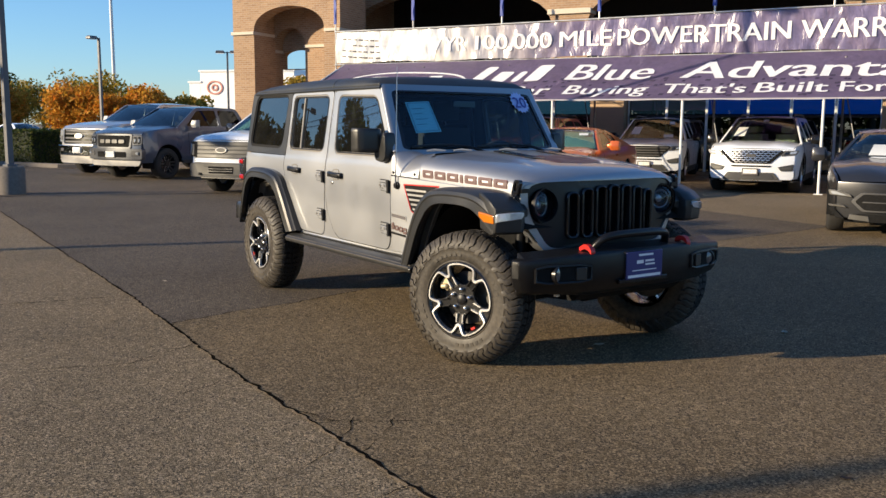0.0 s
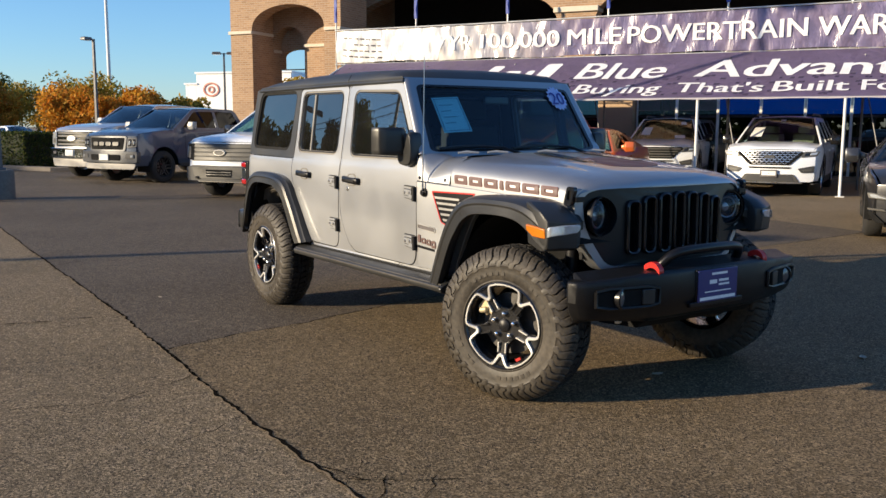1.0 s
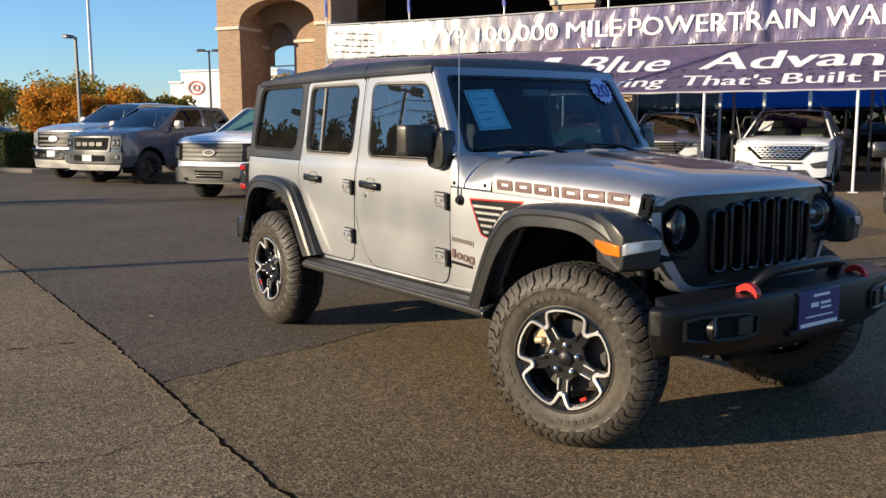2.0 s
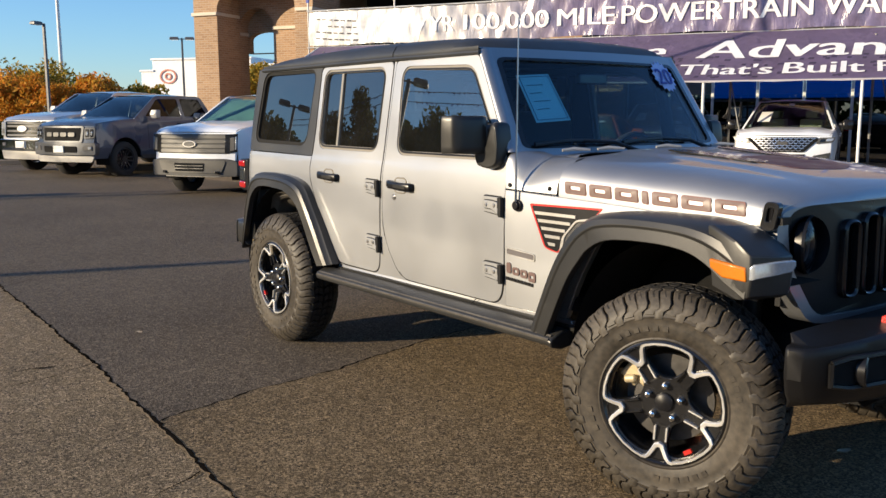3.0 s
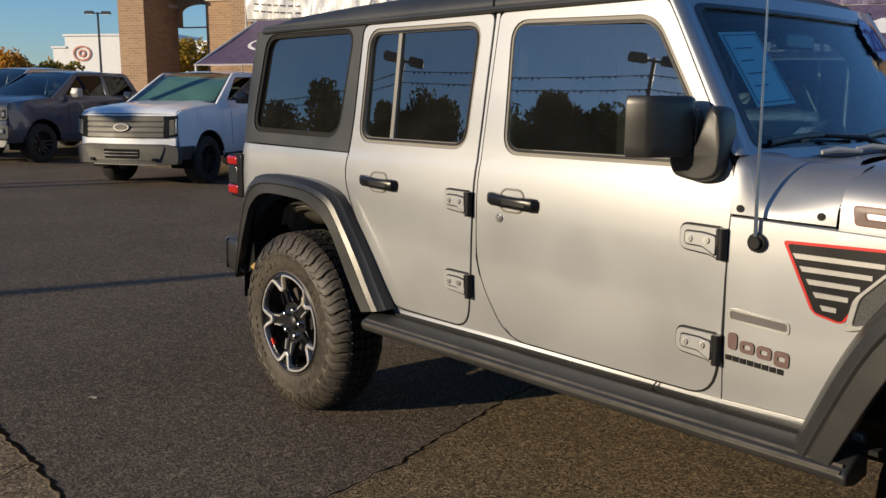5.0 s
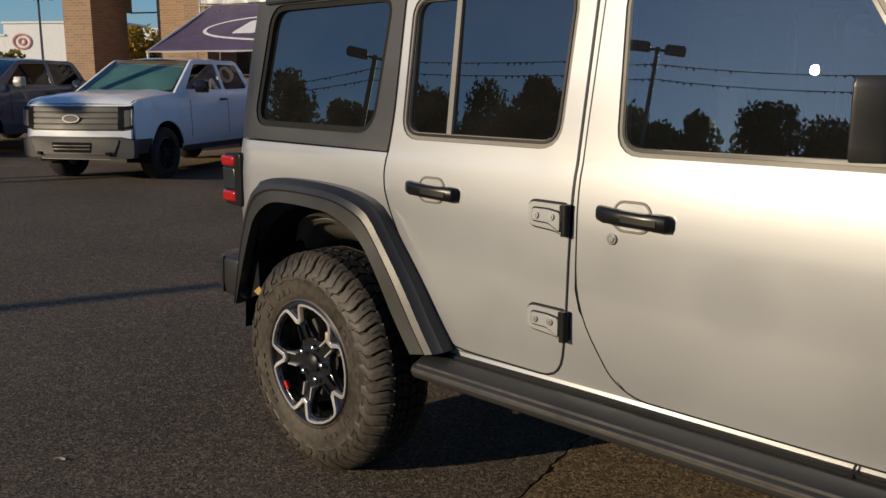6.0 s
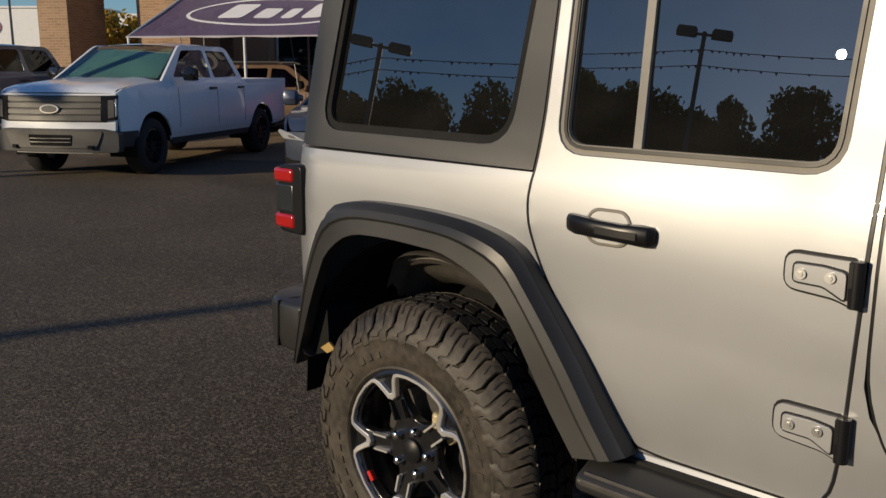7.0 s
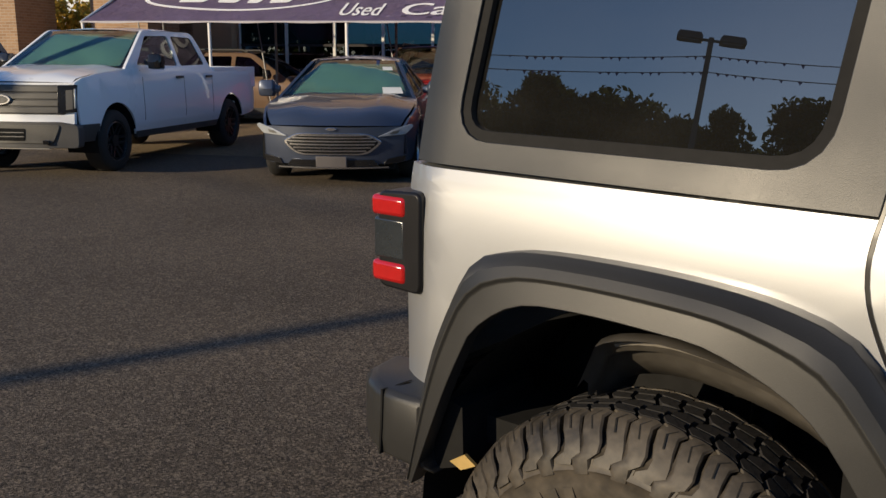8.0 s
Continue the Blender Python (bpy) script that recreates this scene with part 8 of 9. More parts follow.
    # pale sheet added behind the glass to give the screen a bright tone
    if sp.get("shade"):
        g = part("sunshade", skin([[(a * 0.95, 0.5 + (b - 0.5) * 0.94) for a, b in gl]], lambda u, t: fs(u, t) + Vector((-0.05, 0, -0.03)), (-0.004, 0, 0), (), us), SCREEN_SHEET, v, "pale green sunshade behind the screen")
    for u0, u1, t0, t1 in sp.get("stickers", ()):
        part("screen_sticker", skin([[(u0, t0), (u1, t0), (u1, t1), (u0, t1)]], lambda u, t: fs(u, t) + Vector((0.004, 0, 0.004)), (-0.002, 0, 0)), STICKER, v, "white screen sticker")
    # front end
    def panel(nm, loop, material, proud=0.012, label="", depth=0.03, parent=v, bevel=0.006):
        return part(nm, skin([loop], lambda y, z: front(y, z) + Vector((proud, 0, 0)), (-depth, 0, 0), (), [-0.6, -0.3, 0.0, 0.3, 0.6]), material, parent, label, bevel=bevel)
    sp["face"](v, panel, front, W, znose)
    for s in (-1, 1):
        bm = bmesh.new()
        p = side(tail + 0.02, ztop(tail))
        box(bm, tail - 0.005, tail + 0.16, p.y - 0.006, p.y + 0.16, ztop(tail) - sp.get("lamp_h", 0.35), ztop(tail) - 0.04)
        if s > 0:
            flip_y(bm)
        part("tail_lamp", bm, RED_LENS, v, "red tail lamp", bevel=0.01)
    bm = bmesh.new()
    box(bm, tail + 0.1, nose - 0.25, -W + 0.25, W - 0.25, zb - 0.02, zb + 0.22)
    part("underbody", bm, DARK_VOID, v)
    for x, s in ((H, -1), (H, 1), (-H, -1), (-H, 1)):
        road_wheel(v, Matrix.Translation((x, s * (W - sp["tw"] / 2 - 0.03), R)) @ Matrix.Rotation(0 if s < 0 else math.pi, 4, "Z"), R, sp["tw"], sp["rim"], sp["rim_mat"], sp.get("spokes", 6))
    return v


def blocks(panel, spans, material, name="plate_mark"):
    for y0, y1, z0, z1 in spans:
        panel(name, [(y0, z0), (y1, z0), (y1, z1), (y0, z1)], material, 0.05, bevel=0.0)


def pickup_spec(**kw):
    d = dict(half=1.845, R=0.405, W=1.0, nose=2.80, tail=-3.05, zb=0.44, taper=0.7, bow=0.09, bow_nose=0.16, rake=0.10, crown=0.05, arch=0.50, tw=0.275, rim=0.25, rim_mat=DARK_RIM,
             shoulder=[(-3.05, 1.33), (-1.2, 1.33), (-1.0, 1.33), (1.0, 1.335), (1.40, 1.335), (2.3, 1.275), (2.66, 1.225), (2.80, 1.17)], cowl=1.30, back=-1.22, bed=True,
             cab=[(1.48, 1.33), (0.60, 1.87), (-0.95, 1.87), (-1.20, 1.33)], cab_r=[0.02, 0.10, 0.16, 0.02], windows=[[(1.12, 1.38), (0.60, 1.785), (-0.08, 1.80), (-0.08, 1.365)], [(-0.18, 1.365), (-0.18, 1.80), (-0.84, 1.79), (-1.02, 1.38)]],
             roof=(0.58, -0.98), roof_w=0.74, screen=(1.45, 1.355), rear_screen=(-1.20, 1.38), seams=(1.12, -0.13, -1.12), handles=(0.04, -0.98), mirror=(1.02, 1.42), mirror_mat=GLOSS_BLACK, sill=0.05, lamp_h=0.45, handle=DARK_TRIM)
    d.update(kw)
    return d


def face_electric(v, panel, front, W, zn):
    panel("grille", rounded([(-0.80, 0.79), (0.80, 0.79), (0.82, 1.145), (-0.82, 1.145)], 0.03, 3), DARK_TRIM, 0.014)
    for z in (0.805, 0.890, 0.975, 1.060):
        panel("grille_bar", [(-0.79, z), (0.79, z), (0.79, z + 0.070), (-0.79, z + 0.070)], GREY_TRIM, 0.032)
    oval = lambda a, c: [(a * math.cos(2 * math.pi * k / 24), 0.965 + c * math.sin(2 * math.pi * k / 24)) for k in range(24)]
    panel("badge", oval(0.15, 0.066), GREY_SILVER, 0.055, "bright oval badge")
    panel("badge_field", oval(0.120, 0.046), GREY_TRIM, 0.060)
    for s in (-1, 1):
        panel("headlamp", [(s * 0.72, 0.80), (s * 0.93, 0.82), (s * 0.94, 1.15), (s * 0.72, 1.14)], GLOSS_BLACK, 0.036, "smoked headlamp")
        panel("lamp_lens", [(s * 0.82, 0.84), (s * 0.90, 0.85), (s * 0.90, 1.09), (s * 0.82, 1.08)], GREY_TRIM, 0.042)
        panel("lamp_blade", [(s * 0.915, 0.86), (s * 0.935, 0.87), (s * 0.935, 1.10), (s * 0.915, 1.10)], CLEAR_LENS, 0.046)
        panel("tow_hook", [(s * 0.55, 0.43), (s * 0.63, 0.43), (s * 0.63, 0.48), (s * 0.55, 0.48)], GLOSS_BLACK, 0.09)
    panel("lower_bumper", rounded([(-0.95, 0.38), (0.95, 0.38), (0.96, 0.66), (0.74, 0.70), (-0.74, 0.70), (-0.96, 0.66)], 0.05, 3), DARK_TRIM, 0.050, "dark grey lower bumper", 0.12)
    panel("bumper_plate", rounded([(-0.66, 0.44), (0.66, 0.44), (0.76, 0.665), (-0.76, 0.665)], 0.05, 3), GREY_TRIM, 0.062)
    panel("air_intake", rounded([(-0.32, 0.47), (0.32, 0.47), (0.34, 0.62), (-0.34, 0.62)], 0.02, 2), DARK_VOID, 0.068)
    for z in (0.515, 0.565):
        panel("intake_bar", [(-0.32, z), (0.32, z), (0.32, z + 0.012), (-0.32, z + 0.012)], GREY_TRIM, 0.074)
    panel("skid_lip", [(-0.6, 0.365), (0.6, 0.365), (0.6, 0.395), (-0.6, 0.395)], GREY_SILVER, 0.04)


def face_grey(v, panel, front, W, zn):
    panel("grille", rounded([(-0.62, 0.80), (0.62, 0.80), (0.66, 1.17), (-0.66, 1.17)], 0.05, 3), BUMPER_GREY, 0.02)
    panel("grille_field", rounded([(-0.56, 0.84), (0.56, 0.84), (0.60, 1.13), (-0.60, 1.13)], 0.04, 3), DARK_VOID, 0.026)
    for k in range(4):                                 # plain blocks in place of a name
        y = -0.45 + k * 0.235
        panel("grille_block", rounded([(y, 0.93), (y + 0.19, 0.93), (y + 0.19, 1.03), (y, 1.03)], 0.03, 2), GREY_TRIM, 0.05)
    for s in (-1, 1):
        panel("headlamp", rounded([(s * 0.66, 0.88), (s * 0.93, 0.90), (s * 0.94, 1.14), (s * 0.68, 1.14)], 0.03, 2), BUMPER_GREY, 0.024)
        for y0, y1 in ((0.70, 0.79), (0.82, 0.90)):
            panel("lamp_bowl", rounded([(s * y0, 0.92), (s * y1, 0.93), (s * y1, 1.10), (s * y0, 1.10)], 0.02, 2), GLOSS_BLACK, 0.032)
            panel("lamp_lens", rounded([(s * (y0 + 0.02), 0.96), (s * (y1 - 0.02), 0.96), (s * (y1 - 0.02), 1.05), (s * (y0 + 0.02), 1.05)], 0.02, 2), CLEAR_LENS, 0.038)
        panel("fog_recess", rounded([(s * 0.66, 0.62), (s * 0.92, 0.62), (s * 0.90, 0.74), (s * 0.68, 0.74)], 0.03, 2), DARK_TRIM, 0.068)
        panel("fog_lamp", [(s * 0.82, 0.65), (s * 0.89, 0.65), (s * 0.89, 0.71), (s * 0.82, 0.71)], CLEAR_LENS, 0.085)
    panel("bumper", rounded([(-0.97, 0.52), (0.97, 0.52), (0.98, 0.80), (-0.98, 0.80)], 0.05, 3), BUMPER_GREY, 0.06, "silver grey bumper", 0.12)
    panel("air_intake", rounded([(-0.52, 0.58), (0.52, 0.58), (0.52, 0.72), (-0.52, 0.72)], 0.03, 2), DARK_VOID, 0.068)
    panel("skid_plate", rounded([(-0.85, 0.36), (0.85, 0.36), (0.92, 0.50), (-0.92, 0.50)], 0.04, 2), GREY_SILVER, 0.03, "pale lower lip")
    panel("number_plate", [(-0.16, 0.58), (0.16, 0.58), (0.16, 0.73), (-0.16, 0.73)], STICKER, 0.09)


def face_silver(v, panel, front, W, zn):
    panel("grille", rounded([(-0.72, 0.86), (0.72, 0.86), (0.74, 1.27), (-0.74, 1.27)], 0.04, 3), CHROME, 0.02)
    for z in (0.90, 1.00, 1.12, 1.20):
        panel("grille_slot", [(-0.64, z), (0.64, z), (0.64, z + 0.05), (-0.64, z + 0.05)], DARK_TRIM, 0.03)
    panel("badge", [(0.17 * math.cos(2 * math.pi * k / 24), 1.085 + 0.075 * math.sin(2 * math.pi * k / 24)) for k in range(24)], GREY_SILVER, 0.055)
    for s in (-1, 1):
        panel("headlamp", rounded([(s * 0.74, 0.90), (s * 0.97, 0.92), (s * 0.98, 1.25), (s * 0.76, 1.25)], 0.03, 2), CLEAR_LENS, 0.024)
        panel("lamp_bowl", [(s * 0.80, 0.96), (s * 0.92, 0.96), (s * 0.92, 1.08), (s * 0.80, 1.08)], DARK_TRIM, 0.030)
        panel("fog_lamp", [(s * 0.62, 0.66), (s * 0.78, 0.66), (s * 0.78, 0.74), (s * 0.62, 0.74)], DARK_TRIM, 0.09)
    panel("bumper", rounded([(-0.99, 0.56), (0.99, 0.56), (1.0, 0.82), (-1.0, 0.82)], 0.04, 3), CHROME, 0.08, "chrome bumper", 0.12)
    panel("number_plate", [(-0.16, 0.62), (0.16, 0.62), (0.16, 0.78), (-0.16, 0.78)], STICKER, 0.11)
    panel("air_dam", rounded([(-0.9, 0.33), (0.9, 0.33), (0.95, 0.54), (-0.95, 0.54)], 0.03, 2), GREY_SILVER, 0.03)


def suv_spec(**kw):
    d = dict(half=1.512, R=0.385, W=0.985, nose=2.45, tail=-2.58, zb=0.26, taper=0.9, bow=0.10, bow_nose=0.22, rake=0.18, crown=0.05, arch=0.45, tw=0.25, rim=0.25, rim_mat=BRIGHT_RIM, spokes=5, arch_trim=True,
             shoulder=[(-2.58, 1.10), (-1.5, 1.10), (0.0, 1.06), (1.0, 1.06), (1.30, 1.08), (2.0, 1.05), (2.35, 1.00), (2.45, 0.965)], cowl=1.12, back=-2.55,
             cab=[(1.28, 1.055), (0.35, 1.66), (-1.70, 1.66), (-2.42, 1.10)], cab_r=[0.02, 0.16, 0.16, 0.02], windows=[[(0.92, 1.11), (0.32, 1.55), (-0.05, 1.58), (-0.05, 1.10)], [(-0.15, 1.10), (-0.15, 1.58), (-1.02, 1.57), (-1.05, 1.11)], [(-1.15, 1.12), (-1.12, 1.57), (-1.66, 1.55), (-2.12, 1.15)]],
             roof=(0.36, -1.95), roof_w=0.66, screen=(1.22, 1.09), rear_screen=(-2.45, 1.12), seams=(0.95, -0.10, -1.10), handles=(0.12, -0.90), mirror=(0.86, 1.16), mirror_mat=GLOSS_BLACK, chin=0.275, chin_mat=DARK_TRIM, sill=0.12, lamp_h=0.22, rails=True)
    d.update(kw)
    return d


def face_suv(bars):
    def f(v, panel, front, W, zn):
        panel("grille", rounded([(-0.40, 0.655), (0.40, 0.655), (0.66, 0.90), (0.62, 0.945), (-0.62, 0.945), (-0.66, 0.90)], 0.04, 3), DARK_VOID, 0.02)
        if bars:
            for z in (0.70, 0.765, 0.83, 0.895):
                w = 0.36 + (z - 0.655)
                panel("grille_bar", [(-w, z - 0.015), (w, z - 0.015), (w, z + 0.015), (-w, z + 0.015)], GREY_TRIM, 0.032)
        else:
            for r in range(6):
                for k in range(13):
                    y, z = -0.60 + k * 0.10 + (0.05 if r % 2 else 0), 0.682 + r * 0.047
                    if abs(y) < 0.36 + 0.047 * r:
                        panel("grille_stud", [(y - 0.046, z + 0.006), (y, z - 0.016), (y + 0.046, z + 0.006), (y + 0.040, z + 0.022), (y, z + 0.004), (y - 0.040, z + 0.022)], BRIGHT_RIM, 0.030, bevel=0.0)
            panel("emblem", rounded([(-0.11, 0.79), (0.11, 0.79), (0.11, 0.86), (-0.11, 0.86)], 0.034, 4), DARK_TRIM, 0.036)
        for s in (-1, 1):
            panel("headlamp", rounded([(s * 0.60, 0.815), (s * 0.90, 0.845), (s * 0.955, 0.945), (s * 0.66, 0.935)], 0.02, 2), GREY_TRIM, 0.022)
            panel("lamp_bowl", rounded([(s * 0.66, 0.845), (s * 0.76, 0.855), (s * 0.77, 0.910), (s * 0.69, 0.905)], 0.012, 2), GLOSS_BLACK, 0.026)
            panel("lamp_lens", rounded([(s * 0.78, 0.862), (s * 0.89, 0.876), (s * 0.92, 0.925), (s * 0.79, 0.915)], 0.012, 2), CLEAR_LENS, 0.028)
            panel("fog_surround", rounded([(s * 0.55, 0.585), (s * 0.62, 0.50), (s * 0.86, 0.505), (s * 0.87, 0.645), (s * 0.84, 0.645)], 0.02, 2), DARK_TRIM, 0.022)
            panel("fog_lamp", rounded([(s * 0.62, 0.565), (s * 0.65, 0.53), (s * 0.82, 0.535), (s * 0.82, 0.59)], 0.01, 2), GREY_TRIM, 0.028)
        panel("bumper_slot", rounded([(-0.40, 0.585), (0.40, 0.585), (0.42, 0.615), (-0.42, 0.615)], 0.01, 2), DARK_VOID, 0.022)
        panel("lower_intake", rounded([(-0.60, 0.305), (0.60, 0.305), (0.48, 0.465), (-0.48, 0.465)], 0.03, 2), GREY_TRIM, 0.022)
        panel("lower_grille", rounded([(-0.50, 0.325), (0.50, 0.325), (0.43, 0.445), (-0.43, 0.445)], 0.03, 2), DARK_TRIM, 0.026)
        panel("skid_trim", rounded([(-0.66, 0.278), (0.66, 0.278), (0.63, 0.302), (-0.63, 0.302)], 0.01, 2), BRIGHT_RIM, 0.035)
        panel("number_plate", [(-0.17, 0.40), (0.17, 0.40), (0.17, 0.555), (-0.17, 0.555)], GREY_DECAL, 0.05)
        blocks(panel, [(-0.14, 0.14, 0.44, 0.53)], STICKER)
    return f


def saloon_spec(**kw):
    d = dict(half=1.425, R=0.335, W=0.925, nose=2.42, tail=-2.42, zb=0.20, taper=1.0, bow=0.14, bow_nose=0.34, rake=0.35, crown=0.06, arch=0.385, tw=0.23, rim=0.225, rim_mat=BRIGHT_RIM, spokes=5,
             shoulder=[(-2.42, 0.98), (-1.6, 1.0), (0.0, 0.93), (0.9, 0.93), (1.2, 0.93), (1.8, 0.84), (2.25, 0.74), (2.42, 0.66)], cowl=1.0, back=-1.75,
             cab=[(1.18, 0.925), (0.25, 1.40), (-0.75, 1.40), (-1.95, 0.99)], cab_r=[0.02, 0.2, 0.25, 0.02], windows=[[(0.80, 0.98), (0.20, 1.32), (-0.25, 1.34), (-0.28, 0.97)], [(-0.36, 0.97), (-0.33, 1.34), (-0.75, 1.32), (-1.35, 1.03)]],
             roof=(0.22, -0.85), roof_w=0.56, screen=(1.10, 0.96), rear_screen=(-1.85, 1.0), seams=(0.90, -0.31, -1.25), handles=(-0.10, -1.05), mirror=(0.72, 1.02), lamp_h=0.22)
    d.update(kw)
    return d


def face_saloon(v, panel, front, W, zn):
    ring = rounded([(-0.40, 0.355), (0.40, 0.355), (0.56, 0.50), (0.40, 0.595), (-0.40, 0.595), (-0.56, 0.50)], [0.10, 0.10, 0.05, 0.12, 0.12, 0.05], 4)
    panel("grille", ring, CHROME, 0.020, "chrome grille surround")
    panel("grille_field", [(y * 0.94, 0.475 + (z - 0.475) * 0.86) for y, z in ring], GLOSS_BLACK, 0.026)
    for z, w in ((0.395, 0.38), (0.430, 0.43), (0.465, 0.47), (0.500, 0.49), (0.535, 0.44), (0.565, 0.36)):
        panel("grille_bar", [(-w, z), (w, z), (w, z + 0.015), (-w, z + 0.015)], CHROME, 0.036, bevel=0.0)
    for s in (-1, 1):
        panel("headlamp", rounded([(s * 0.50, 0.555), (s * 0.80, 0.575), (s * 0.89, 0.665), (s * 0.86, 0.690), (s * 0.70, 0.640)], 0.02, 2), CLEAR_LENS, 0.024, "clear headlamp")
        panel("lamp_bowl", rounded([(s * 0.62, 0.580), (s * 0.72, 0.590), (s * 0.74, 0.625), (s * 0.66, 0.610)], 0.01, 2), GREY_TRIM, 0.030)
        panel("fog_surround", [(s * 0.56, 0.24), (s * 0.78, 0.27), (s * 0.80, 0.35), (s * 0.60, 0.31)], GLOSS_BLACK, 0.02)
    panel("lower_intake", rounded([(-0.52, 0.225), (0.52, 0.225), (0.46, 0.305), (-0.46, 0.305)], 0.02, 2), GLOSS_BLACK, 0.02)
    panel("chrome_lip", [(-0.62, 0.205), (0.62, 0.205), (0.62, 0.222), (-0.62, 0.222)], CHROME, 0.03, bevel=0.0)
    panel("number_plate", [(-0.17, 0.225), (0.17, 0.225), (0.17, 0.345), (-0.17, 0.345)], GREY_DECAL, 0.06)
    blocks(panel, [(-0.14, 0.14, 0.24, 0.26), (-0.10, 0.10, 0.28, 0.32)], STICKER)
    panel("badge", [(0.06 * math.cos(2 * math.pi * k / 16), 0.640 + 0.020 * math.sin(2 * math.pi * k / 16)) for k in range(16)], CHROME, 0.02)


def face_coupe(v, panel, front, W, zn):
    panel("grille", rounded([(-0.50, 0.34), (0.50, 0.34), (0.64, 0.47), (0.52, 0.59), (-0.52, 0.59), (-0.64, 0.47)], 0.03, 3), DARK_TRIM, 0.040)
    panel("grille_mesh", rounded([(-0.47, 0.365), (0.47, 0.365), (0.59, 0.47), (0.49, 0.57), (-0.49, 0.57), (-0.59, 0.47)], 0.03, 3), DARK_VOID, 0.044)
    panel("grille_bar", rounded([(-0.50, 0.46), (0.50, 0.46), (0.50, 0.475), (-0.50, 0.475)], 0.004, 2), DARK_TRIM, 0.050)
    for s in (-1, 1):
        panel("headlamp", rounded([(s * 0.62, 0.525), (s * 0.90, 0.545), (s * 0.92, 0.615), (s * 0.84, 0.61), (s * 0.66, 0.565)], 0.015, 2), GREY_TRIM, 0.044)
        panel("lamp_lens", rounded([(s * 0.68, 0.542), (s * 0.87, 0.556), (s * 0.89, 0.595), (s * 0.82, 0.592)], 0.010, 2), CLEAR_LENS, 0.049)
        panel("side_intake", [(s * 0.70, 0.235), (s * 0.80, 0.24), (s * 0.90, 0.36), (s * 0.86, 0.385)], DARK_VOID, 0.042)
        panel("bumper_blade", [(s * 0.68, 0.385), (s * 0.90, 0.400), (s * 0.91, 0.425), (s * 0.72, 0.412)], GREY_TRIM, 0.052)
        panel("lower_vane", [(s * 0.40, 0.215), (s * 0.66, 0.235), (s * 0.64, 0.30), (s * 0.42, 0.285)], GREY_TRIM, 0.044)
    panel("lower_intake", rounded([(-0.60, 0.205), (0.60, 0.205), (0.56, 0.31), (-0.56, 0.31)], 0.02, 2), DARK_VOID, 0.040)
    panel("number_plate", [(-0.16, 0.24), (0.16, 0.24), (0.16, 0.34), (-0.16, 0.34)], STICKER, 0.072)


def coupe_spec(**kw):
    d = saloon_spec(half=1.36, W=0.955, R=0.345, nose=2.20, tail=-2.58, shoulder=[(-2.58, 0.98), (-1.6, 1.02), (0.0, 0.95), (0.6, 0.95), (0.9, 0.95), (1.6, 0.90), (2.05, 0.80), (2.20, 0.72)], cowl=0.72, back=-1.95, bow_nose=0.26, rake=0.2,
                    cab=[(0.88, 0.945), (0.02, 1.37), (-0.75, 1.36), (-2.05, 1.0)], windows=[[(0.52, 1.0), (0.0, 1.29), (-0.45, 1.30), (-0.55, 0.99)], [(-0.68, 1.0), (-0.62, 1.28), (-0.95, 1.22), (-1.10, 1.05)]],
                    roof=(0.0, -0.85), screen=(0.82, 0.98), rear_screen=(-1.98, 1.03), seams=(0.72, -0.62), handles=(-0.40,), mirror=(0.48, 1.03), rim_mat=DARK_RIM)
    d.update(kw)
    return d


vehicle("pickup_truck", "white electric crew-cab pickup truck with grey grille and bumper", pose(-12.74, 4.76, 0, 0, 0, -59.8) @ Matrix.Scale(0.943, 4), pickup_spec(face=face_electric, shade=True, chin=0.66, chin_mat=DARK_TRIM), WHITE_PAINT, "pickup truck")
vehicle("pickup_truck", "dark blue-grey crew-cab pickup truck with black wheels", pose(-18.94, 4.44, 0, 0, 0, -64), pickup_spec(face=face_grey, mirror_mat=GREY_SILVER, chin=0.70, chin_mat=GREY_PAINT, pale_window=False), GREY_PAINT, "pickup truck")
vehicle("pickup_truck", "pale silver heavy-duty pickup truck with chrome grille", pose(-21.60, 4.36, 0, 0, 0, -64), pickup_spec(face=face_silver, half=2.03, nose=2.98, tail=-3.3, R=0.42, zb=0.5, pale_window=False, rim_mat=BRIGHT_RIM, mirror_mat=GREY_SILVER,
        shoulder=[(-3.3, 1.47), (-1.2, 1.47), (-1.0, 1.45), (1.0, 1.46), (1.45, 1.46), (2.4, 1.41), (2.85, 1.35), (2.98, 1.29)], cab=[(1.48, 1.45), (0.65, 2.00), (-0.95, 2.00), (-1.20, 1.45)],
        windows=[[(1.10, 1.51), (0.62, 1.91), (-0.08, 1.92), (-0.08, 1.49)], [(-0.18, 1.49), (-0.18, 1.92), (-0.82, 1.91), (-1.0, 1.51)]], roof=(0.62, -0.98), screen=(1.45, 1.48), rear_screen=(-1.20, 1.50), mirror=(1.02, 1.55)), SILVER_PAINT, "pickup truck")
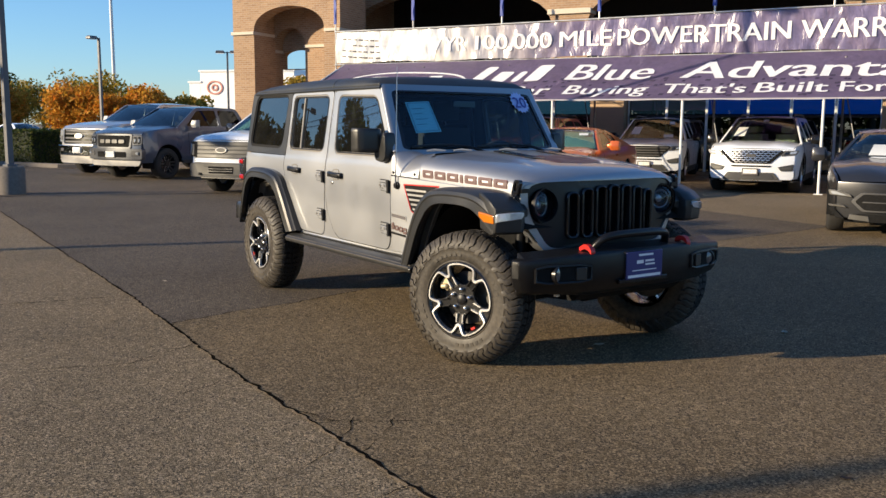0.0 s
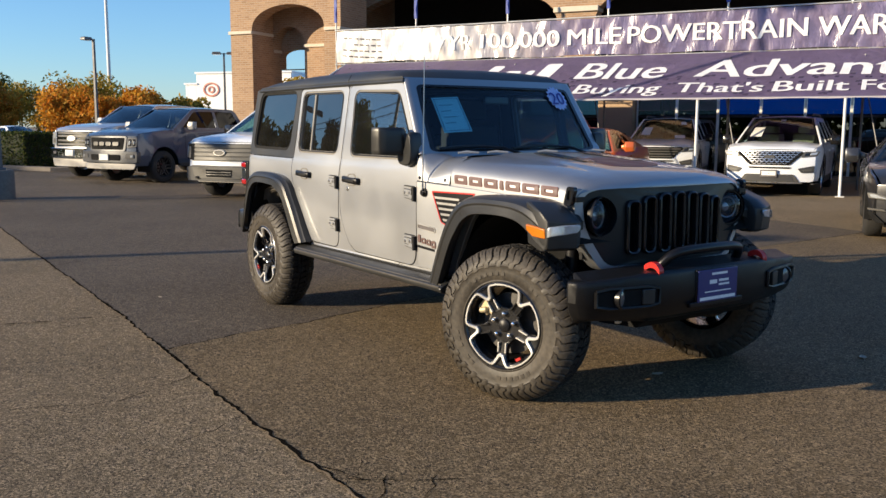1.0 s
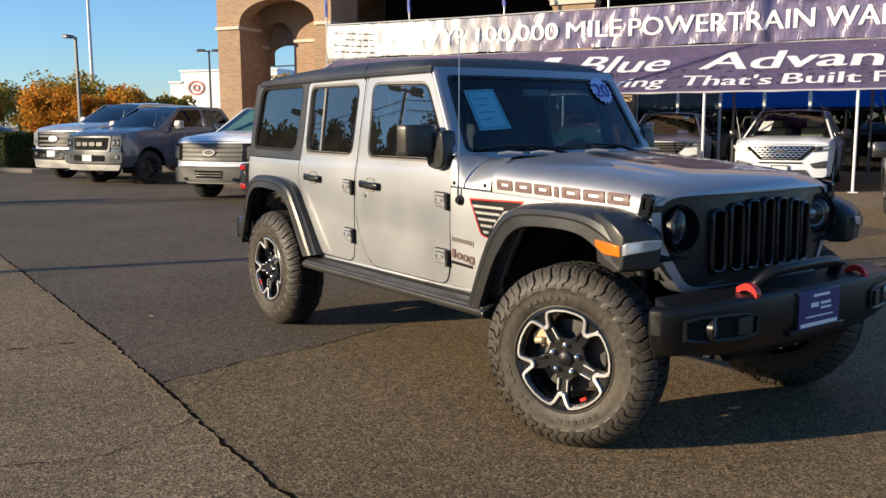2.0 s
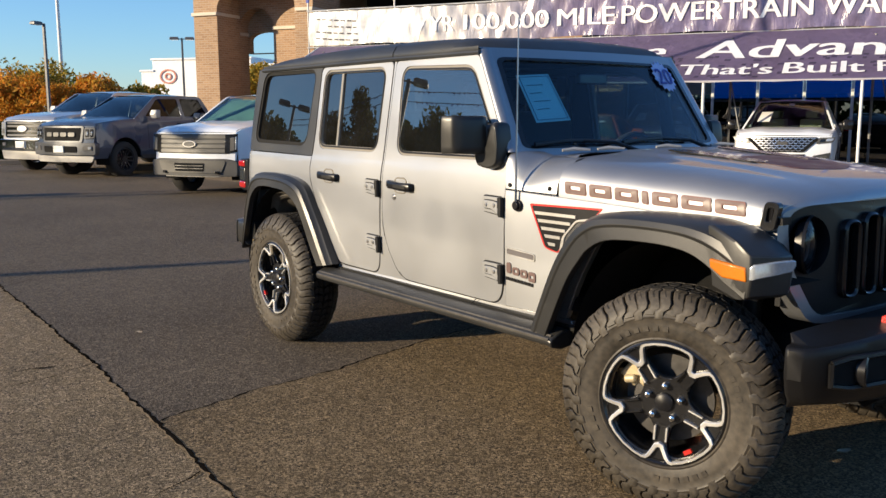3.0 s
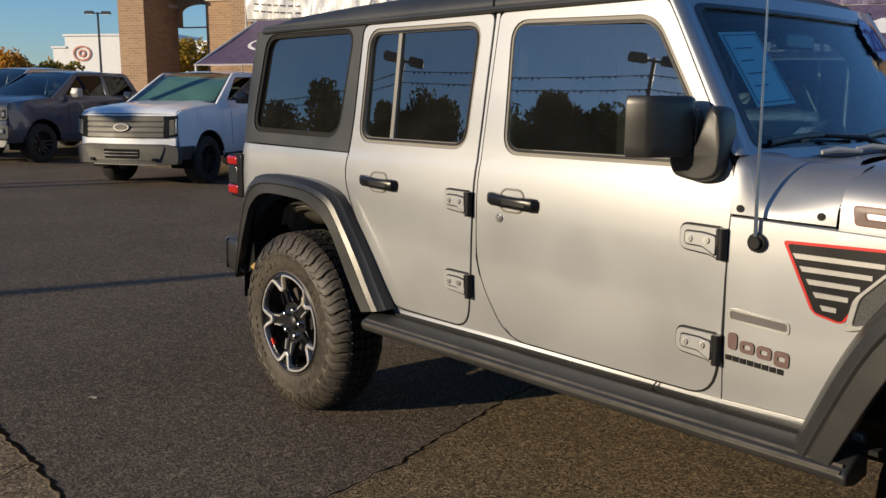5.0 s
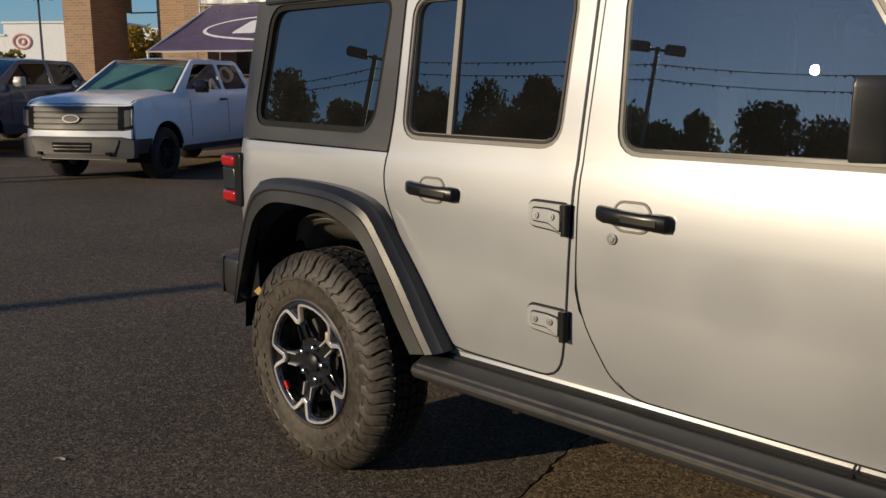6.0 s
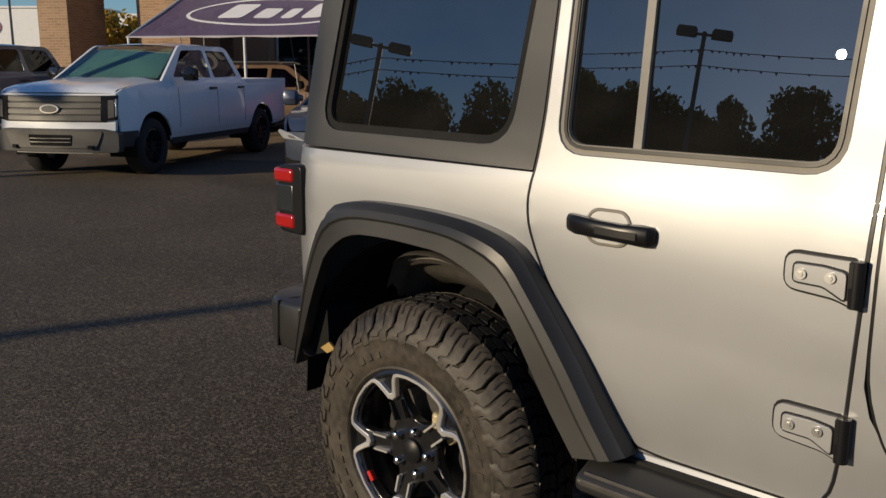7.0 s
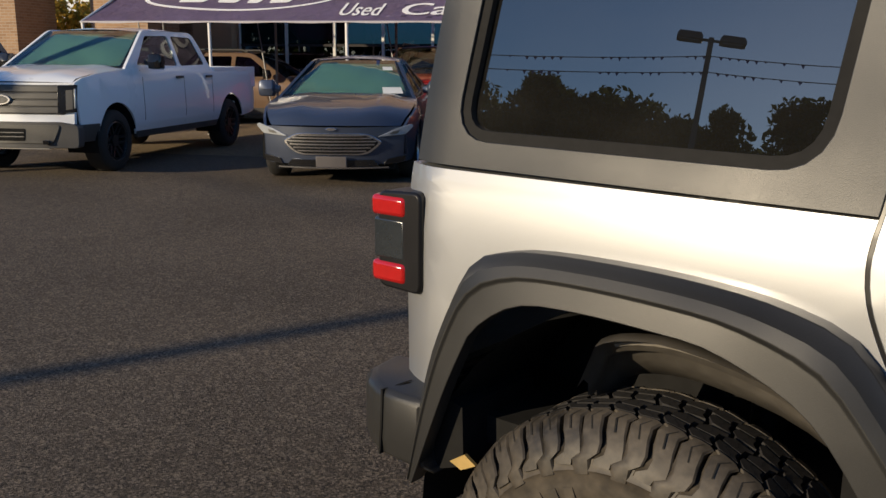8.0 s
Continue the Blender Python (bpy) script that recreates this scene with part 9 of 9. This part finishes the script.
vehicle("estate_car", "white sport utility car with a chrome studded grille", pose(-7.52, 14.63, 0, 0, 0, -62), suv_spec(face=face_suv(False), cabin=SUNLIT_CABIN, stickers=((-0.75, -0.45, 0.25, 0.62), (-0.05, 0.12, 0.86, 0.94))), WHITE_PAINT, "car")
vehicle("estate_car", "white sport utility car with a dark barred grille", pose(-11.72, 15.48, 0, 0, 0, -56), suv_spec(face=face_suv(True), cabin=SUNLIT_CABIN, stickers=((-0.75, -0.45, 0.25, 0.62), (0.35, 0.65, 0.1, 0.25), (0.55, 0.75, 0.75, 0.88))), WHITE_PAINT, "car")
vehicle("estate_car", "dark sport utility car with a sheet in its screen", pose(-3.0, 16.9, 0, 0, 0, -59), suv_spec(face=face_suv(True), stickers=((-0.75, -0.35, 0.25, 0.62),)), CHARCOAL_PAINT, "car")
vehicle("saloon_car", "dark blue saloon car with a chrome barred grille", pose(-9.55, 6.42, 0, 0, 0, -51.7), saloon_spec(face=face_saloon, shade=True, stickers=((0.62, 0.82, 0.70, 0.80), (0.55, 0.85, 0.05, 0.22))), BLUE_PAINT, "car")
vehicle("coupe_car", "charcoal grey coupe with a black grille", pose(-1.34, 9.20, 0, 0, 0, -59), coupe_spec(face=face_coupe, stickers=((-0.55, -0.15, 0.15, 0.55), (-0.5, 0.1, 0.02, 0.1))), CHARCOAL_PAINT, "car")
vehicle("coupe_car", "orange coupe with a teal-tinted screen", pose(-8.55, 9.2, 0, 0, 0, -59), coupe_spec(face=face_coupe, shade=True, stickers=((0.45, 0.75, 0.70, 0.82),)), ORANGE_PAINT, "car")
vehicle("estate_car", "tan sport utility car parked by the canopy", pose(-17.45, 10.7, 0, 0, 0, 31) @ Matrix.Scale(0.92, 4), suv_spec(face=face_suv(True), rim_mat=DARK_RIM), TAN_PAINT, "car")
vehicle("estate_car", "red sport utility car under the canopy", pose(-13.6, 12.6, 0, 0, 0, -59), suv_spec(face=face_suv(True)), RED_PAINT, "car")
vehicle("saloon_car", "far white saloon car beyond the hedge", pose(-48, 4.6, 0, 0, 0, 20), saloon_spec(face=face_saloon), WHITE_PAINT, "car")
